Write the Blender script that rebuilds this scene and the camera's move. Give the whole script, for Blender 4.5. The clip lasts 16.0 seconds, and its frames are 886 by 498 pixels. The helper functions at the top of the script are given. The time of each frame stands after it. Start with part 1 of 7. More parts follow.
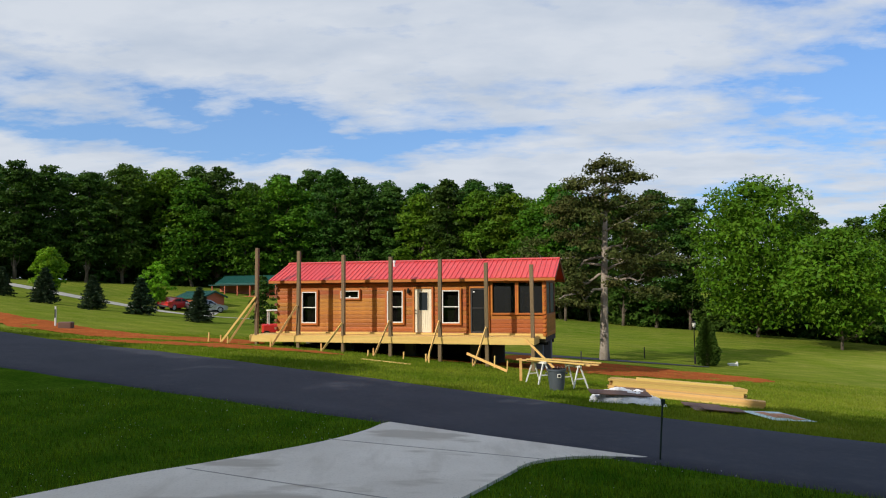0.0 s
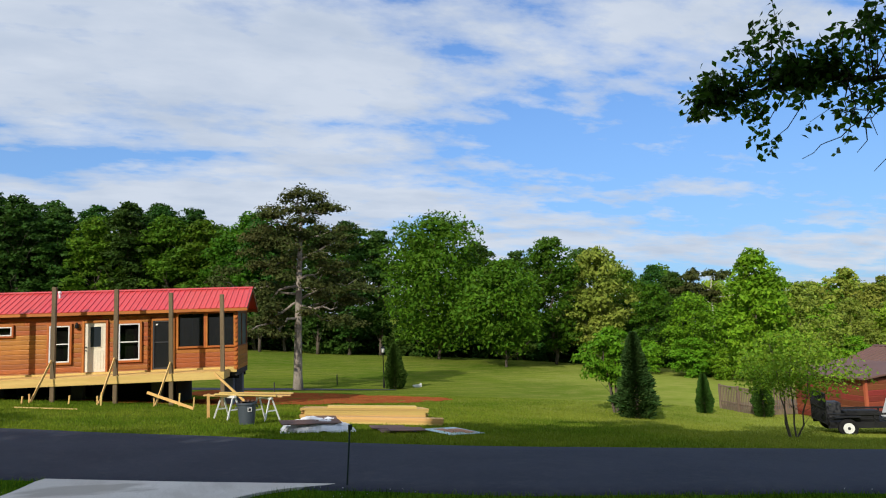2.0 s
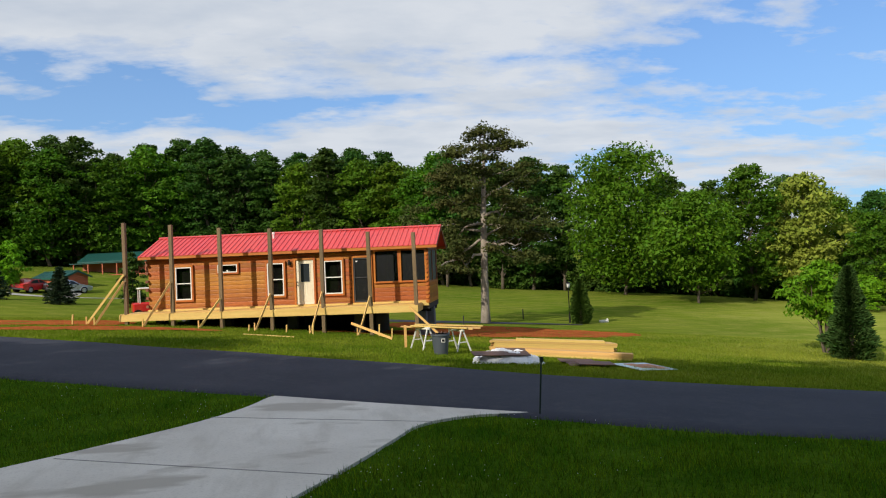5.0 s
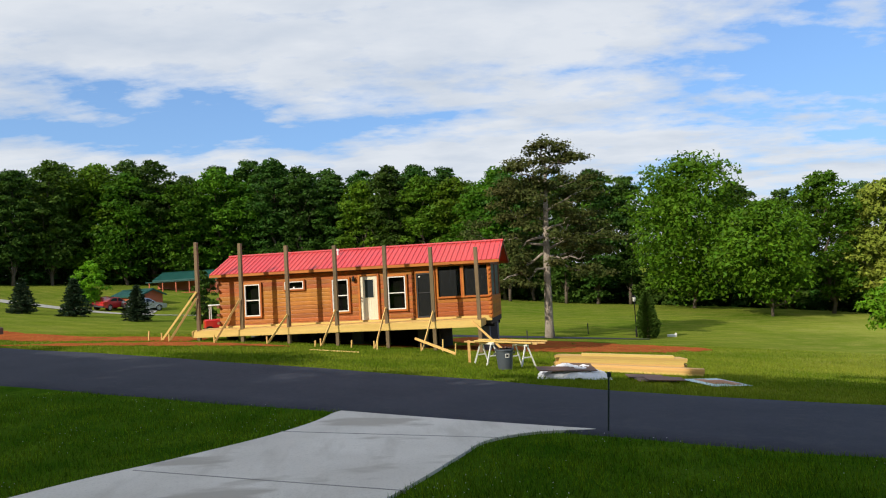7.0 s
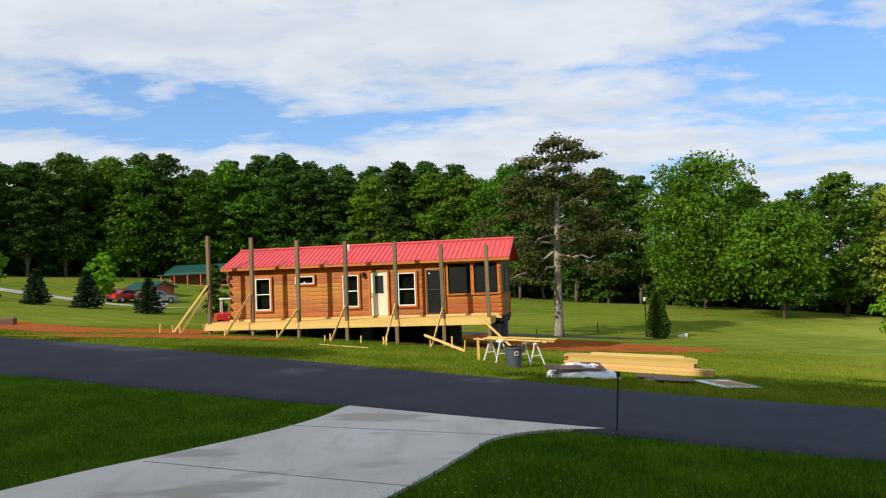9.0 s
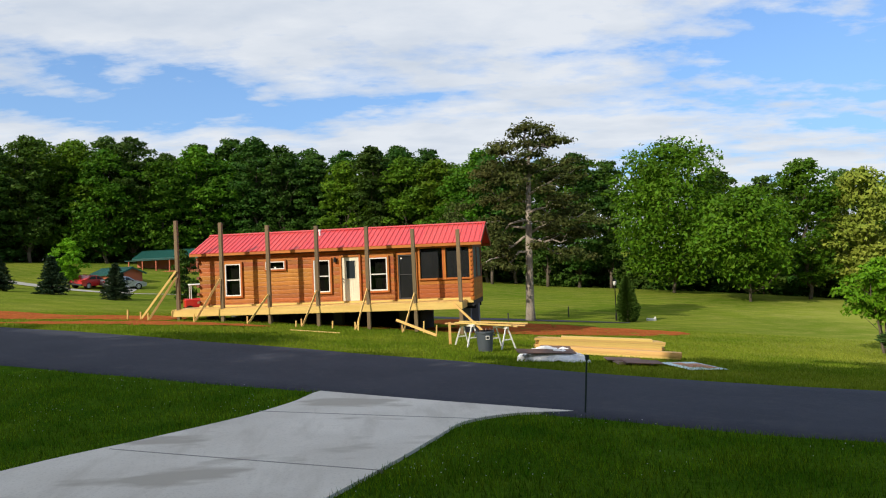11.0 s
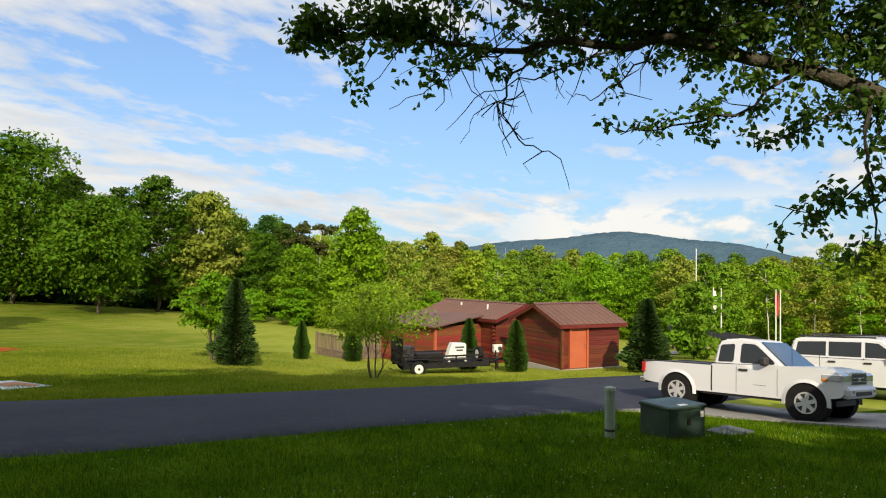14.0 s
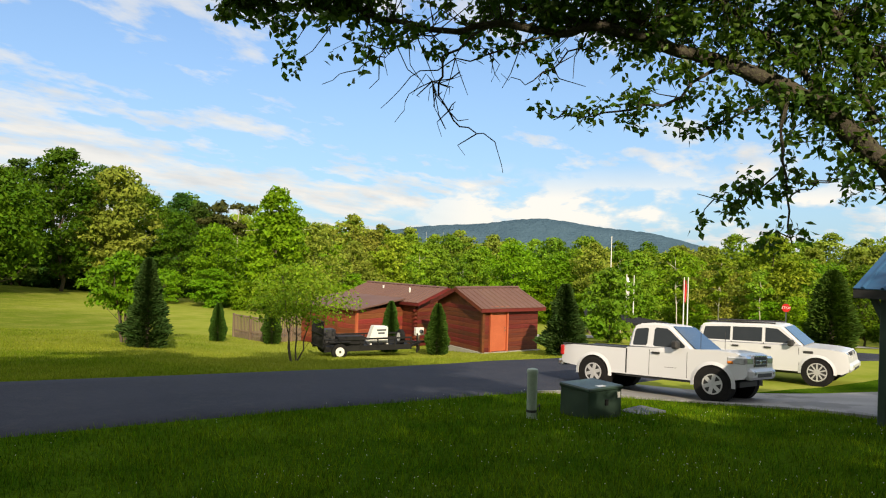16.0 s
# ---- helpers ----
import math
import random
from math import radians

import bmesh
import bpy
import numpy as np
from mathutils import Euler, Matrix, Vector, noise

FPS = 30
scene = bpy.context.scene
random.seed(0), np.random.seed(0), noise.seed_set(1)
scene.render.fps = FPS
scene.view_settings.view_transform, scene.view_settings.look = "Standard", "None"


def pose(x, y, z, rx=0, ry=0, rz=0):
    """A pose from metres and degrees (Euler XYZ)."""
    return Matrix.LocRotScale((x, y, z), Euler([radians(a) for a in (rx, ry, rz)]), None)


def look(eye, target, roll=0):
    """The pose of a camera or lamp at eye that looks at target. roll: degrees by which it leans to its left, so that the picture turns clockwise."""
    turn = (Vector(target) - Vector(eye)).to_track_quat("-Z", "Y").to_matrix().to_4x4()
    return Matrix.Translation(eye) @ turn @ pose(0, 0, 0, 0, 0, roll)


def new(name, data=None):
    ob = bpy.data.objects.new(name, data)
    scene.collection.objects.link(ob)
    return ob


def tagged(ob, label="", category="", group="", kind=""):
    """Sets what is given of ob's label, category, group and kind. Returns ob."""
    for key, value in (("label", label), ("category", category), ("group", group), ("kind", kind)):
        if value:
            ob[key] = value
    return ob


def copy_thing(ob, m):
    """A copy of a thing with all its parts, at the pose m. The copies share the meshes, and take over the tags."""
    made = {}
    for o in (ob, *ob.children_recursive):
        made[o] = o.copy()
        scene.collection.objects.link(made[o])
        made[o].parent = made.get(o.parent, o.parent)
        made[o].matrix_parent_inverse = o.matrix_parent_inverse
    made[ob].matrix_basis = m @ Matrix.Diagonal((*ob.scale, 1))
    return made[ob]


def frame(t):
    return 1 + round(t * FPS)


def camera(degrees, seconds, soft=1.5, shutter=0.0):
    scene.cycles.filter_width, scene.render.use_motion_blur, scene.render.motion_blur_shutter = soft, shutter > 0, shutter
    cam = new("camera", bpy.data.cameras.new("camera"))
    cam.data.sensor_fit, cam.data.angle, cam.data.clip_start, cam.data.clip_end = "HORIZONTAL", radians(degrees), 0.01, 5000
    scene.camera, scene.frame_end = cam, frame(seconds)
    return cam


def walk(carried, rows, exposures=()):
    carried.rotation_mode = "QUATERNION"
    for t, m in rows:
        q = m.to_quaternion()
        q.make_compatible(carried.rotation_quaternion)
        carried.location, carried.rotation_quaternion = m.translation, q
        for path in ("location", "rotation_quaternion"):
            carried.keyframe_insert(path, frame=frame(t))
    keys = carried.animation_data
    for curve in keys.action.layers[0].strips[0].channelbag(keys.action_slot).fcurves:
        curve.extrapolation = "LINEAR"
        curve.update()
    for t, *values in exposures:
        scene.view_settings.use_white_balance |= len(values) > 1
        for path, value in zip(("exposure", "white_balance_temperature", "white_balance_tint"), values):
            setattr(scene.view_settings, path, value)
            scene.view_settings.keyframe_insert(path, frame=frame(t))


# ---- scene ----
cam = camera(64.8, 16.0, soft=1.1)
PATH = [
    (0, -0.009, -0.016, 2.408, 94, 0.81, -0.12),
    (0.5, -0.001, -0.007, 2.413, 94.07, 1.52, -4.73),
    (1, 0.006, -0.026, 2.426, 92.29, 1.63, -7.55),
    (1.5, 0.048, 0.021, 2.427, 96.08, 3.36, -18.96),
    (2, 0.099, 0.019, 2.401, 95.71, 2.4, -24.63),
    (2.5, 0.077, 0.022, 2.393, 94.25, 2.79, -23.52),
    (3, 0.022, 0.033, 2.405, 94.04, 2.9, -18.44),
    (3.5, -0.018, 0.008, 2.41, 93.24, 2.65, -12.97),
    (4, -0.007, -0.003, 2.407, 92.75, 2.12, -12.14),
    (4.5, -0.021, -0.021, 2.394, 91.63, 2.51, -10.75),
    (5, -0.024, -0.029, 2.395, 91.14, 2.87, -9.73),
    (7.5, -0.054, -0.012, 2.393, 92.82, 3.5, -4.23),
    (8, -0.058, -0.016, 2.396, 91.92, 3.24, -4.51),
    (8.5, -0.068, -0.017, 2.392, 91.66, 2.99, -4.41),
    (9, -0.051, -0.016, 2.391, 92.44, 2.67, -3.82),
    (11.5, 0.021, -0.004, 2.385, 90.85, 2.97, -8.17),
    (12, 0.143, 0.071, 2.352, 91.23, 1.85, -17.76),
    (12.5, 0.381, 0.189, 2.326, 89.88, 0.61, -33.53),
    (13, 0.506, 0.222, 2.266, 90.92, 1.56, -42.04),
    (13.5, 0.686, 0.21, 2.23, 91.41, -0.11, -47.97),
    (14, 0.666, 0.182, 2.27, 91.12, -0.56, -55.5),
    (14.5, 0.661, 0.222, 2.251, 91.42, 0.07, -57.13),
    (15, 0.661, 0.227, 2.261, 90.27, -0.07, -60.51),
    (15.5, 0.665, 0.228, 2.267, 90.37, -0.21, -64.14),
    (16, 0.652, 0.302, 2.24, 89.91, -1.64, -61.98),
]
walk(cam, [(t, pose(x, y, z, rx, ry, rz)) for t, x, y, z, rx, ry, rz in PATH],
     [(0.0, -0.06, 6050, 10), (1.5, -0.09, 5800, 10), (2.5, -0.09, 5800, 10), (4.5, -0.06, 6200, 10), (8.5, 0.14, 6200, 10), (11.5, 0.14, 6250, 10), (12.5, 0.14, 6450, 10), (14.0, 0.20, 6850, 10), (16.0, 0.26, 7150, 10)])

# ---- light ----
SUN_EL, SUN_AZ = 31.0, 228.0          # degrees; azimuth clockwise from +y
world = bpy.data.worlds.new("sky_world")
scene.world = world
world.use_nodes = True


class Nodes:
    """Short hand for a node tree."""
    def __init__(self, tree):
        self.t = tree
        tree.nodes.clear()

    def add(self, kind, _in=None, **props):
        n = self.t.nodes.new(kind)
        for k, v in props.items():
            setattr(n, k, v)
        for k, v in (_in or {}).items():
            if isinstance(v, bpy.types.NodeSocket):
                self.t.links.new(v, n.inputs[k])
            else:
                n.inputs[k].default_value = v
        return n

    def math(self, op, a, b=0.0, clamp=False):
        return self.add("ShaderNodeMath", {0: a, 1: b}, operation=op, use_clamp=clamp).outputs[0]

    def ramp(self, fac, *stops):
        n = self.add("ShaderNodeValToRGB", {"Fac": fac})
        e = n.color_ramp.elements
        while len(e) < len(stops):
            e.new(0.5)
        for el, (p, c) in zip(e, stops):
            el.position = p
            el.color = (c, c, c, 1) if isinstance(c, (int, float)) else (*c, 1)
        return n.outputs["Color"]

    def mix(self, fac, a, b, kind="MIX"):
        n = self.add("ShaderNodeMix", data_type="RGBA", blend_type=kind)
        for sock, v in ((n.inputs[0], fac), (n.inputs[6], a), (n.inputs[7], b)):
            if isinstance(v, bpy.types.NodeSocket):
                self.t.links.new(v, sock)
            else:
                sock.default_value = (*v, 1) if isinstance(v, tuple) else v
        return n.outputs[2]

    def noise(self, vec, scale, detail=4.0, rough=0.55, lac=2.0):
        n = self.add("ShaderNodeTexNoise", {"Scale": scale, "Detail": detail, "Roughness": rough, "Lacunarity": lac})
        if vec is not None:
            self.t.links.new(vec, n.inputs["Vector"])
        return n.outputs["Fac"]

    def mapping(self, vec, scale=(1, 1, 1), loc=(0, 0, 0), rot=(0, 0, 0)):
        return self.add("ShaderNodeMapping", {"Vector": vec, "Scale": scale, "Location": loc, "Rotation": rot}).outputs[0]


def build_sky(tree):
    n = Nodes(tree)
    sky = n.add("ShaderNodeTexSky", sky_type="NISHITA", sun_disc=False, sun_elevation=radians(SUN_EL),
                sun_rotation=radians(SUN_AZ), air_density=1.0, dust_density=0.6, ozone_density=1.6)
    d = n.add("ShaderNodeTexCoord").outputs["Generated"]
    xyz = n.add("ShaderNodeSeparateXYZ", {0: d})
    z = n.math("MAXIMUM", xyz.outputs[2], 0.0)
    k = n.math("DIVIDE", 1.0, n.math("ADD", z, 0.16))
    flat = n.add("ShaderNodeCombineXYZ", {0: n.math("MULTIPLY", xyz.outputs[0], k), 1: n.math("MULTIPLY", xyz.outputs[1], k), 2: 0.0}).outputs[0]
    big = n.noise(n.mapping(flat, (0.55, 1.0, 1), (3.1, 0.4, 0), (0, 0, 0.5)), 1.5, 7.0, 0.53)
    fine = n.noise(n.mapping(flat, (1.0, 1.5, 1), (0.3, 7.0, 0), (0, 0, 0.25)), 3.6, 8.0, 0.58)
    f = n.math("ADD", n.math("MULTIPLY", big, 0.58), n.math("MULTIPLY", fine, 0.42))
    # the deck of cloud thins towards the east (+x) low over the hills
    thin = n.add("ShaderNodeMapRange", {"Value": xyz.outputs[0], 1: 0.1, 2: 0.95, 3: 0.048, 4: -0.125}).outputs[0]
    bands = n.ramp(z, (0.04, 0.58), (0.16, 0.55), (0.215, 0.46), (0.26, 0.50), (0.33, 0.56))     # streets of cloud with clearer air between
    low = n.math("SUBTRACT", bands, 0.50)
    f = n.math("ADD", n.math("ADD", f, thin), low)
    cover = n.ramp(f, (0.455, 0.0), (0.505, 0.55), (0.575, 0.96))
    shade = n.ramp(n.noise(n.mapping(flat, (0.9, 1.5, 1), (5, 2, 0)), 2.6, 5.0, 0.55), (0.30, (0.80, 0.86, 0.94)), (0.60, (1.02, 1.04, 1.06)))
    # a bank of cumulus low in the east
    bank = n.math("MULTIPLY", n.ramp(n.noise(n.mapping(d, (1, 1, 2.2)), 7.0, 6.0, 0.55), (0.49, 0.0), (0.56, 1.0)),
                  n.math("MULTIPLY", n.ramp(xyz.outputs[2], (0.015, 0.0), (0.03, 1.0), (0.075, 1.0), (0.125, 0.0)), n.ramp(xyz.outputs[0], (0.80, 0.0), (0.9, 1.0))))
    blue = n.mix(1.0, sky.outputs[0], (0.68, 0.98, 1.40), "MULTIPLY")
    blue = n.mix(n.ramp(xyz.outputs[2], (0.0, 0.72), (0.16, 0.55), (0.45, 0.15)), blue, (3.1, 4.7, 6.4))     # summer haze
    bg_sky = n.add("ShaderNodeBackground", {"Color": blue, "Strength": 0.115})
    bg_cloud = n.add("ShaderNodeBackground", {"Color": n.mix(bank, shade, (1.22, 1.18, 1.12)), "Strength": 0.72})
    cov = n.math("MAXIMUM", cover, n.math("MULTIPLY", bank, 0.85))
    m = n.add("ShaderNodeMixShader", {0: cov, 1: bg_sky.outputs[0], 2: bg_cloud.outputs[0]})
    n.add("ShaderNodeOutputWorld", {0: m.outputs[0]})


build_sky(world.node_tree)
sun_data = bpy.data.lights.new("sun", "SUN")
sun_data.energy, sun_data.angle, sun_data.color = 4.6, radians(0.55), (1.0, 0.88, 0.70)
sun = new("sun", sun_data)
_a, _e = radians(SUN_AZ), radians(SUN_EL)
sun_dir = Vector((math.sin(_a) * math.cos(_e), math.cos(_a) * math.cos(_e), math.sin(_e)))
sun.matrix_world = look(sun_dir * 300, (0, 0, 0))


# ---- materials ----
def surface(name, c1, c2, scale=6.0, rough=0.7, bump=0.15, bump_scale=60.0, metal=0.0, stretch=(1, 1, 1), c3=None, vary=0.0, coat=0.0, spec=0.5,
            island=0.0, translucent=0.0, detail=5.0, far=0.004, worn=0.28):
    """A procedural surface: two colours by coarse noise, a third by fine noise, relief, change from piece to piece."""
    m = bpy.data.materials.new(name)
    m.use_nodes = True
    n = Nodes(m.node_tree)
    vec = n.mapping(n.add("ShaderNodeTexCoord").outputs["Object"], stretch)
    coarse = n.noise(vec, scale, detail)
    fine = n.noise(vec, scale * 9, 4.0)
    col = n.mix(n.ramp(coarse, (0.35, 0.0), (0.65, 1.0)), c1, c2)
    if c3:
        col = n.mix(n.ramp(fine, (0.5, 0.0), (0.72, 0.75)), col, c3)
    col = n.mix(n.math("MULTIPLY", n.ramp(fine, (0.3, 1.0), (0.6, 0.0)), worn), col, tuple(x * 0.55 for x in c1))
    if vary:
        rnd = n.add("ShaderNodeObjectInfo").outputs["Random"]
        val = n.add("ShaderNodeMapRange", {"Value": rnd, 3: 1 - vary, 4: 1 + vary}).outputs[0]
        hue = n.add("ShaderNodeMapRange", {"Value": n.math("FRACT", n.math("MULTIPLY", rnd, 7.31)), 3: 0.5 - vary * 0.10, 4: 0.5 + vary * 0.07}).outputs[0]
        col = n.add("ShaderNodeHueSaturation", {"Color": col, "Value": val, "Hue": hue}).outputs[0]
    if island:
        rnd = n.add("ShaderNodeNewGeometry").outputs["Random Per Island"]
        val = n.add("ShaderNodeMapRange", {"Value": rnd, 3: 1 - island, 4: 1 + island}).outputs[0]
        hue = n.add("ShaderNodeMapRange", {"Value": n.math("FRACT", n.math("MULTIPLY", rnd, 5.7)), 3: 0.5 - island * 0.05, 4: 0.5 + island * 0.03}).outputs[0]
        col = n.add("ShaderNodeHueSaturation", {"Color": col, "Value": val, "Hue": hue}).outputs[0]
    rgh = n.math("ADD", n.math("MULTIPLY", fine, 0.25), rough - 0.12, True)
    b = n.add("ShaderNodeBsdfPrincipled", {"Base Color": col, "Roughness": rgh, "Metallic": metal, "Coat Weight": coat, "Specular IOR Level": spec})
    if bump:
        bp = n.add("ShaderNodeBump", {"Height": n.noise(vec, bump_scale, 4.0), "Strength": bump, "Distance": far * 4})
        m.node_tree.links.new(bp.outputs[0], b.inputs["Normal"])
    out = b.outputs[0]
    if translucent:
        tr = n.add("ShaderNodeBsdfTranslucent", {"Color": n.mix(1.0, col, (1.25, 1.3, 0.5), "MULTIPLY")})
        out = n.add("ShaderNodeMixShader", {0: translucent, 1: out, 2: tr.outputs[0]}).outputs[0]
    n.add("ShaderNodeOutputMaterial", {0: out})
    return m


def clear_glass(name, tint, rough=0.03, mixv=0.5):
    m = bpy.data.materials.new(name)
    m.use_nodes = True
    n = Nodes(m.node_tree)
    g = n.add("ShaderNodeBsdfGlossy", {"Color": (0.9, 0.95, 1, 1), "Roughness": rough})
    t = n.add("ShaderNodeBsdfTransparent", {"Color": (*tint, 1)})
    f = n.math("MULTIPLY", n.math("POWER", n.add("ShaderNodeLayerWeight", {"Blend": 0.5}).outputs["Facing"], 4.0), 0.5)
    s = n.add("ShaderNodeMixShader", {0: n.math("ADD", f, 0.035, True), 1: t.outputs[0], 2: g.outputs[0]})
    n.add("ShaderNodeOutputMaterial", {0: s.outputs[0]})
    return m


def meadow_material():
    """Mown meadow with faint mower tracks; the lawn on the near side of the lane has shade painted into its green."""
    m = bpy.data.materials.new("meadow_grass")
    m.use_nodes = True
    n = Nodes(m.node_tree)
    v = n.add("ShaderNodeTexCoord").outputs["Object"]
    a = n.noise(v, 0.09, 5.0)
    b = n.noise(n.mapping(v, (1, 1, 0.3)), 0.7, 6.0, 0.65)
    c = n.noise(v, 14.0, 5.0, 0.7)
    col = n.mix(n.ramp(a, (0.36, 0.0), (0.62, 1.0)), (0.118, 0.180, 0.016), (0.225, 0.262, 0.030))
    col = n.mix(n.ramp(b, (0.42, 0.0), (0.72, 0.8)), col, (0.285, 0.275, 0.062))
    for turn, wide, strength in ((0.62, 0.16, 0.22), (-0.35, 0.13, 0.18)):      # mower tracks, two ways
        w = n.add("ShaderNodeTexWave", {"Vector": n.mapping(v, (1, 1, 0), (0, 0, 0), (0, 0, turn)), "Scale": wide, "Distortion": 1.6, "Detail": 3.0, "Detail Scale": 0.8}, wave_type="BANDS", bands_direction="Y").outputs["Fac"]
        col = n.mix(n.math("MULTIPLY", n.ramp(w, (0.35, 0.0), (0.65, 1.0)), strength), col, (0.085, 0.135, 0.012))
    col = n.mix(n.ramp(c, (0.35, 0.75), (0.62, 0.0)), col, (0.034, 0.068, 0.006))
    # near lawn: its shade is painted in as darker, cooler greens
    shaded_lawn = n.mix(n.ramp(b, (0.35, 0.0), (0.7, 1.0)), (0.034, 0.088, 0.004), (0.090, 0.160, 0.011))
    shaded_lawn = n.mix(n.ramp(c, (0.35, 0.7), (0.6, 0.0)), shaded_lawn, (0.012, 0.034, 0.004))
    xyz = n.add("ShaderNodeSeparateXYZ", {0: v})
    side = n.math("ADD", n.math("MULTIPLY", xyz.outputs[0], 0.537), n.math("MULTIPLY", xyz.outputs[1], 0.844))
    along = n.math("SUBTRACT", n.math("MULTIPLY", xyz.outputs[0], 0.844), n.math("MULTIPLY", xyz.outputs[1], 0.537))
    # towards the east the grass colour is lightened to look sunlit
    sun_east = n.ramp(n.add("ShaderNodeMapRange", {"Value": n.math("ADD", along, n.math("MULTIPLY", a, 14.0)), 1: 1.0, 2: 17.0}).outputs[0], (0.0, 0.0), (1.0, 0.75))
    col = n.mix(sun_east, col, n.mix(n.ramp(b, (0.35, 0.0), (0.7, 1.0)), (0.240, 0.300, 0.038), (0.360, 0.370, 0.085)))
    col = n.mix(n.math("LESS_THAN", side, 13.0), col, shaded_lawn)
    p = n.add("ShaderNodeBsdfPrincipled", {"Base Color": col, "Roughness": 0.95, "Specular IOR Level": 0.0})
    bp = n.add("ShaderNodeBump", {"Height": n.noise(v, 22.0, 6.0, 0.75), "Strength": 0.5, "Distance": 0.03})
    m.node_tree.links.new(bp.outputs[0], p.inputs["Normal"])
    n.add("ShaderNodeOutputMaterial", {0: p.outputs[0]})
    return m


def concrete_material(name="drive_concrete", c1=(0.57, 0.535, 0.475), c2=(0.68, 0.645, 0.58), stain_c=(0.37, 0.335, 0.28)):
    m = bpy.data.materials.new(name)
    m.use_nodes = True
    n = Nodes(m.node_tree)
    v = n.add("ShaderNodeTexCoord").outputs["Object"]
    col = n.mix(n.ramp(n.noise(v, 0.6, 6.0), (0.35, 0.0), (0.65, 1.0)), c1, c2)
    stain = n.ramp(n.noise(n.mapping(v, (0.7, 1.5, 1), (2.3, 1.1, 0)), 0.55, 4.0, 0.5), (0.57, 0.0), (0.63, 0.85))
    col = n.mix(stain, col, stain_c)
    streak = n.ramp(n.noise(n.mapping(v, (1.6, 0.35, 1), (0.7, 4.1, 0), (0, 0, 0.5)), 1.1, 5.0, 0.6), (0.52, 0.0), (0.66, 0.35))
    col = n.mix(streak, col, stain_c)
    col = n.mix(n.ramp(n.noise(v, 30, 4), (0.3, 0.35), (0.5, 0.0)), col, tuple(x * 0.65 for x in c1))
    p = n.add("ShaderNodeBsdfPrincipled", {"Base Color": col, "Roughness": 0.75})
    bp = n.add("ShaderNodeBump", {"Height": n.noise(v, 90, 3), "Strength": 0.2, "Distance": 0.01})
    m.node_tree.links.new(bp.outputs[0], p.inputs["Normal"])
    n.add("ShaderNodeOutputMaterial", {0: p.outputs[0]})
    return m


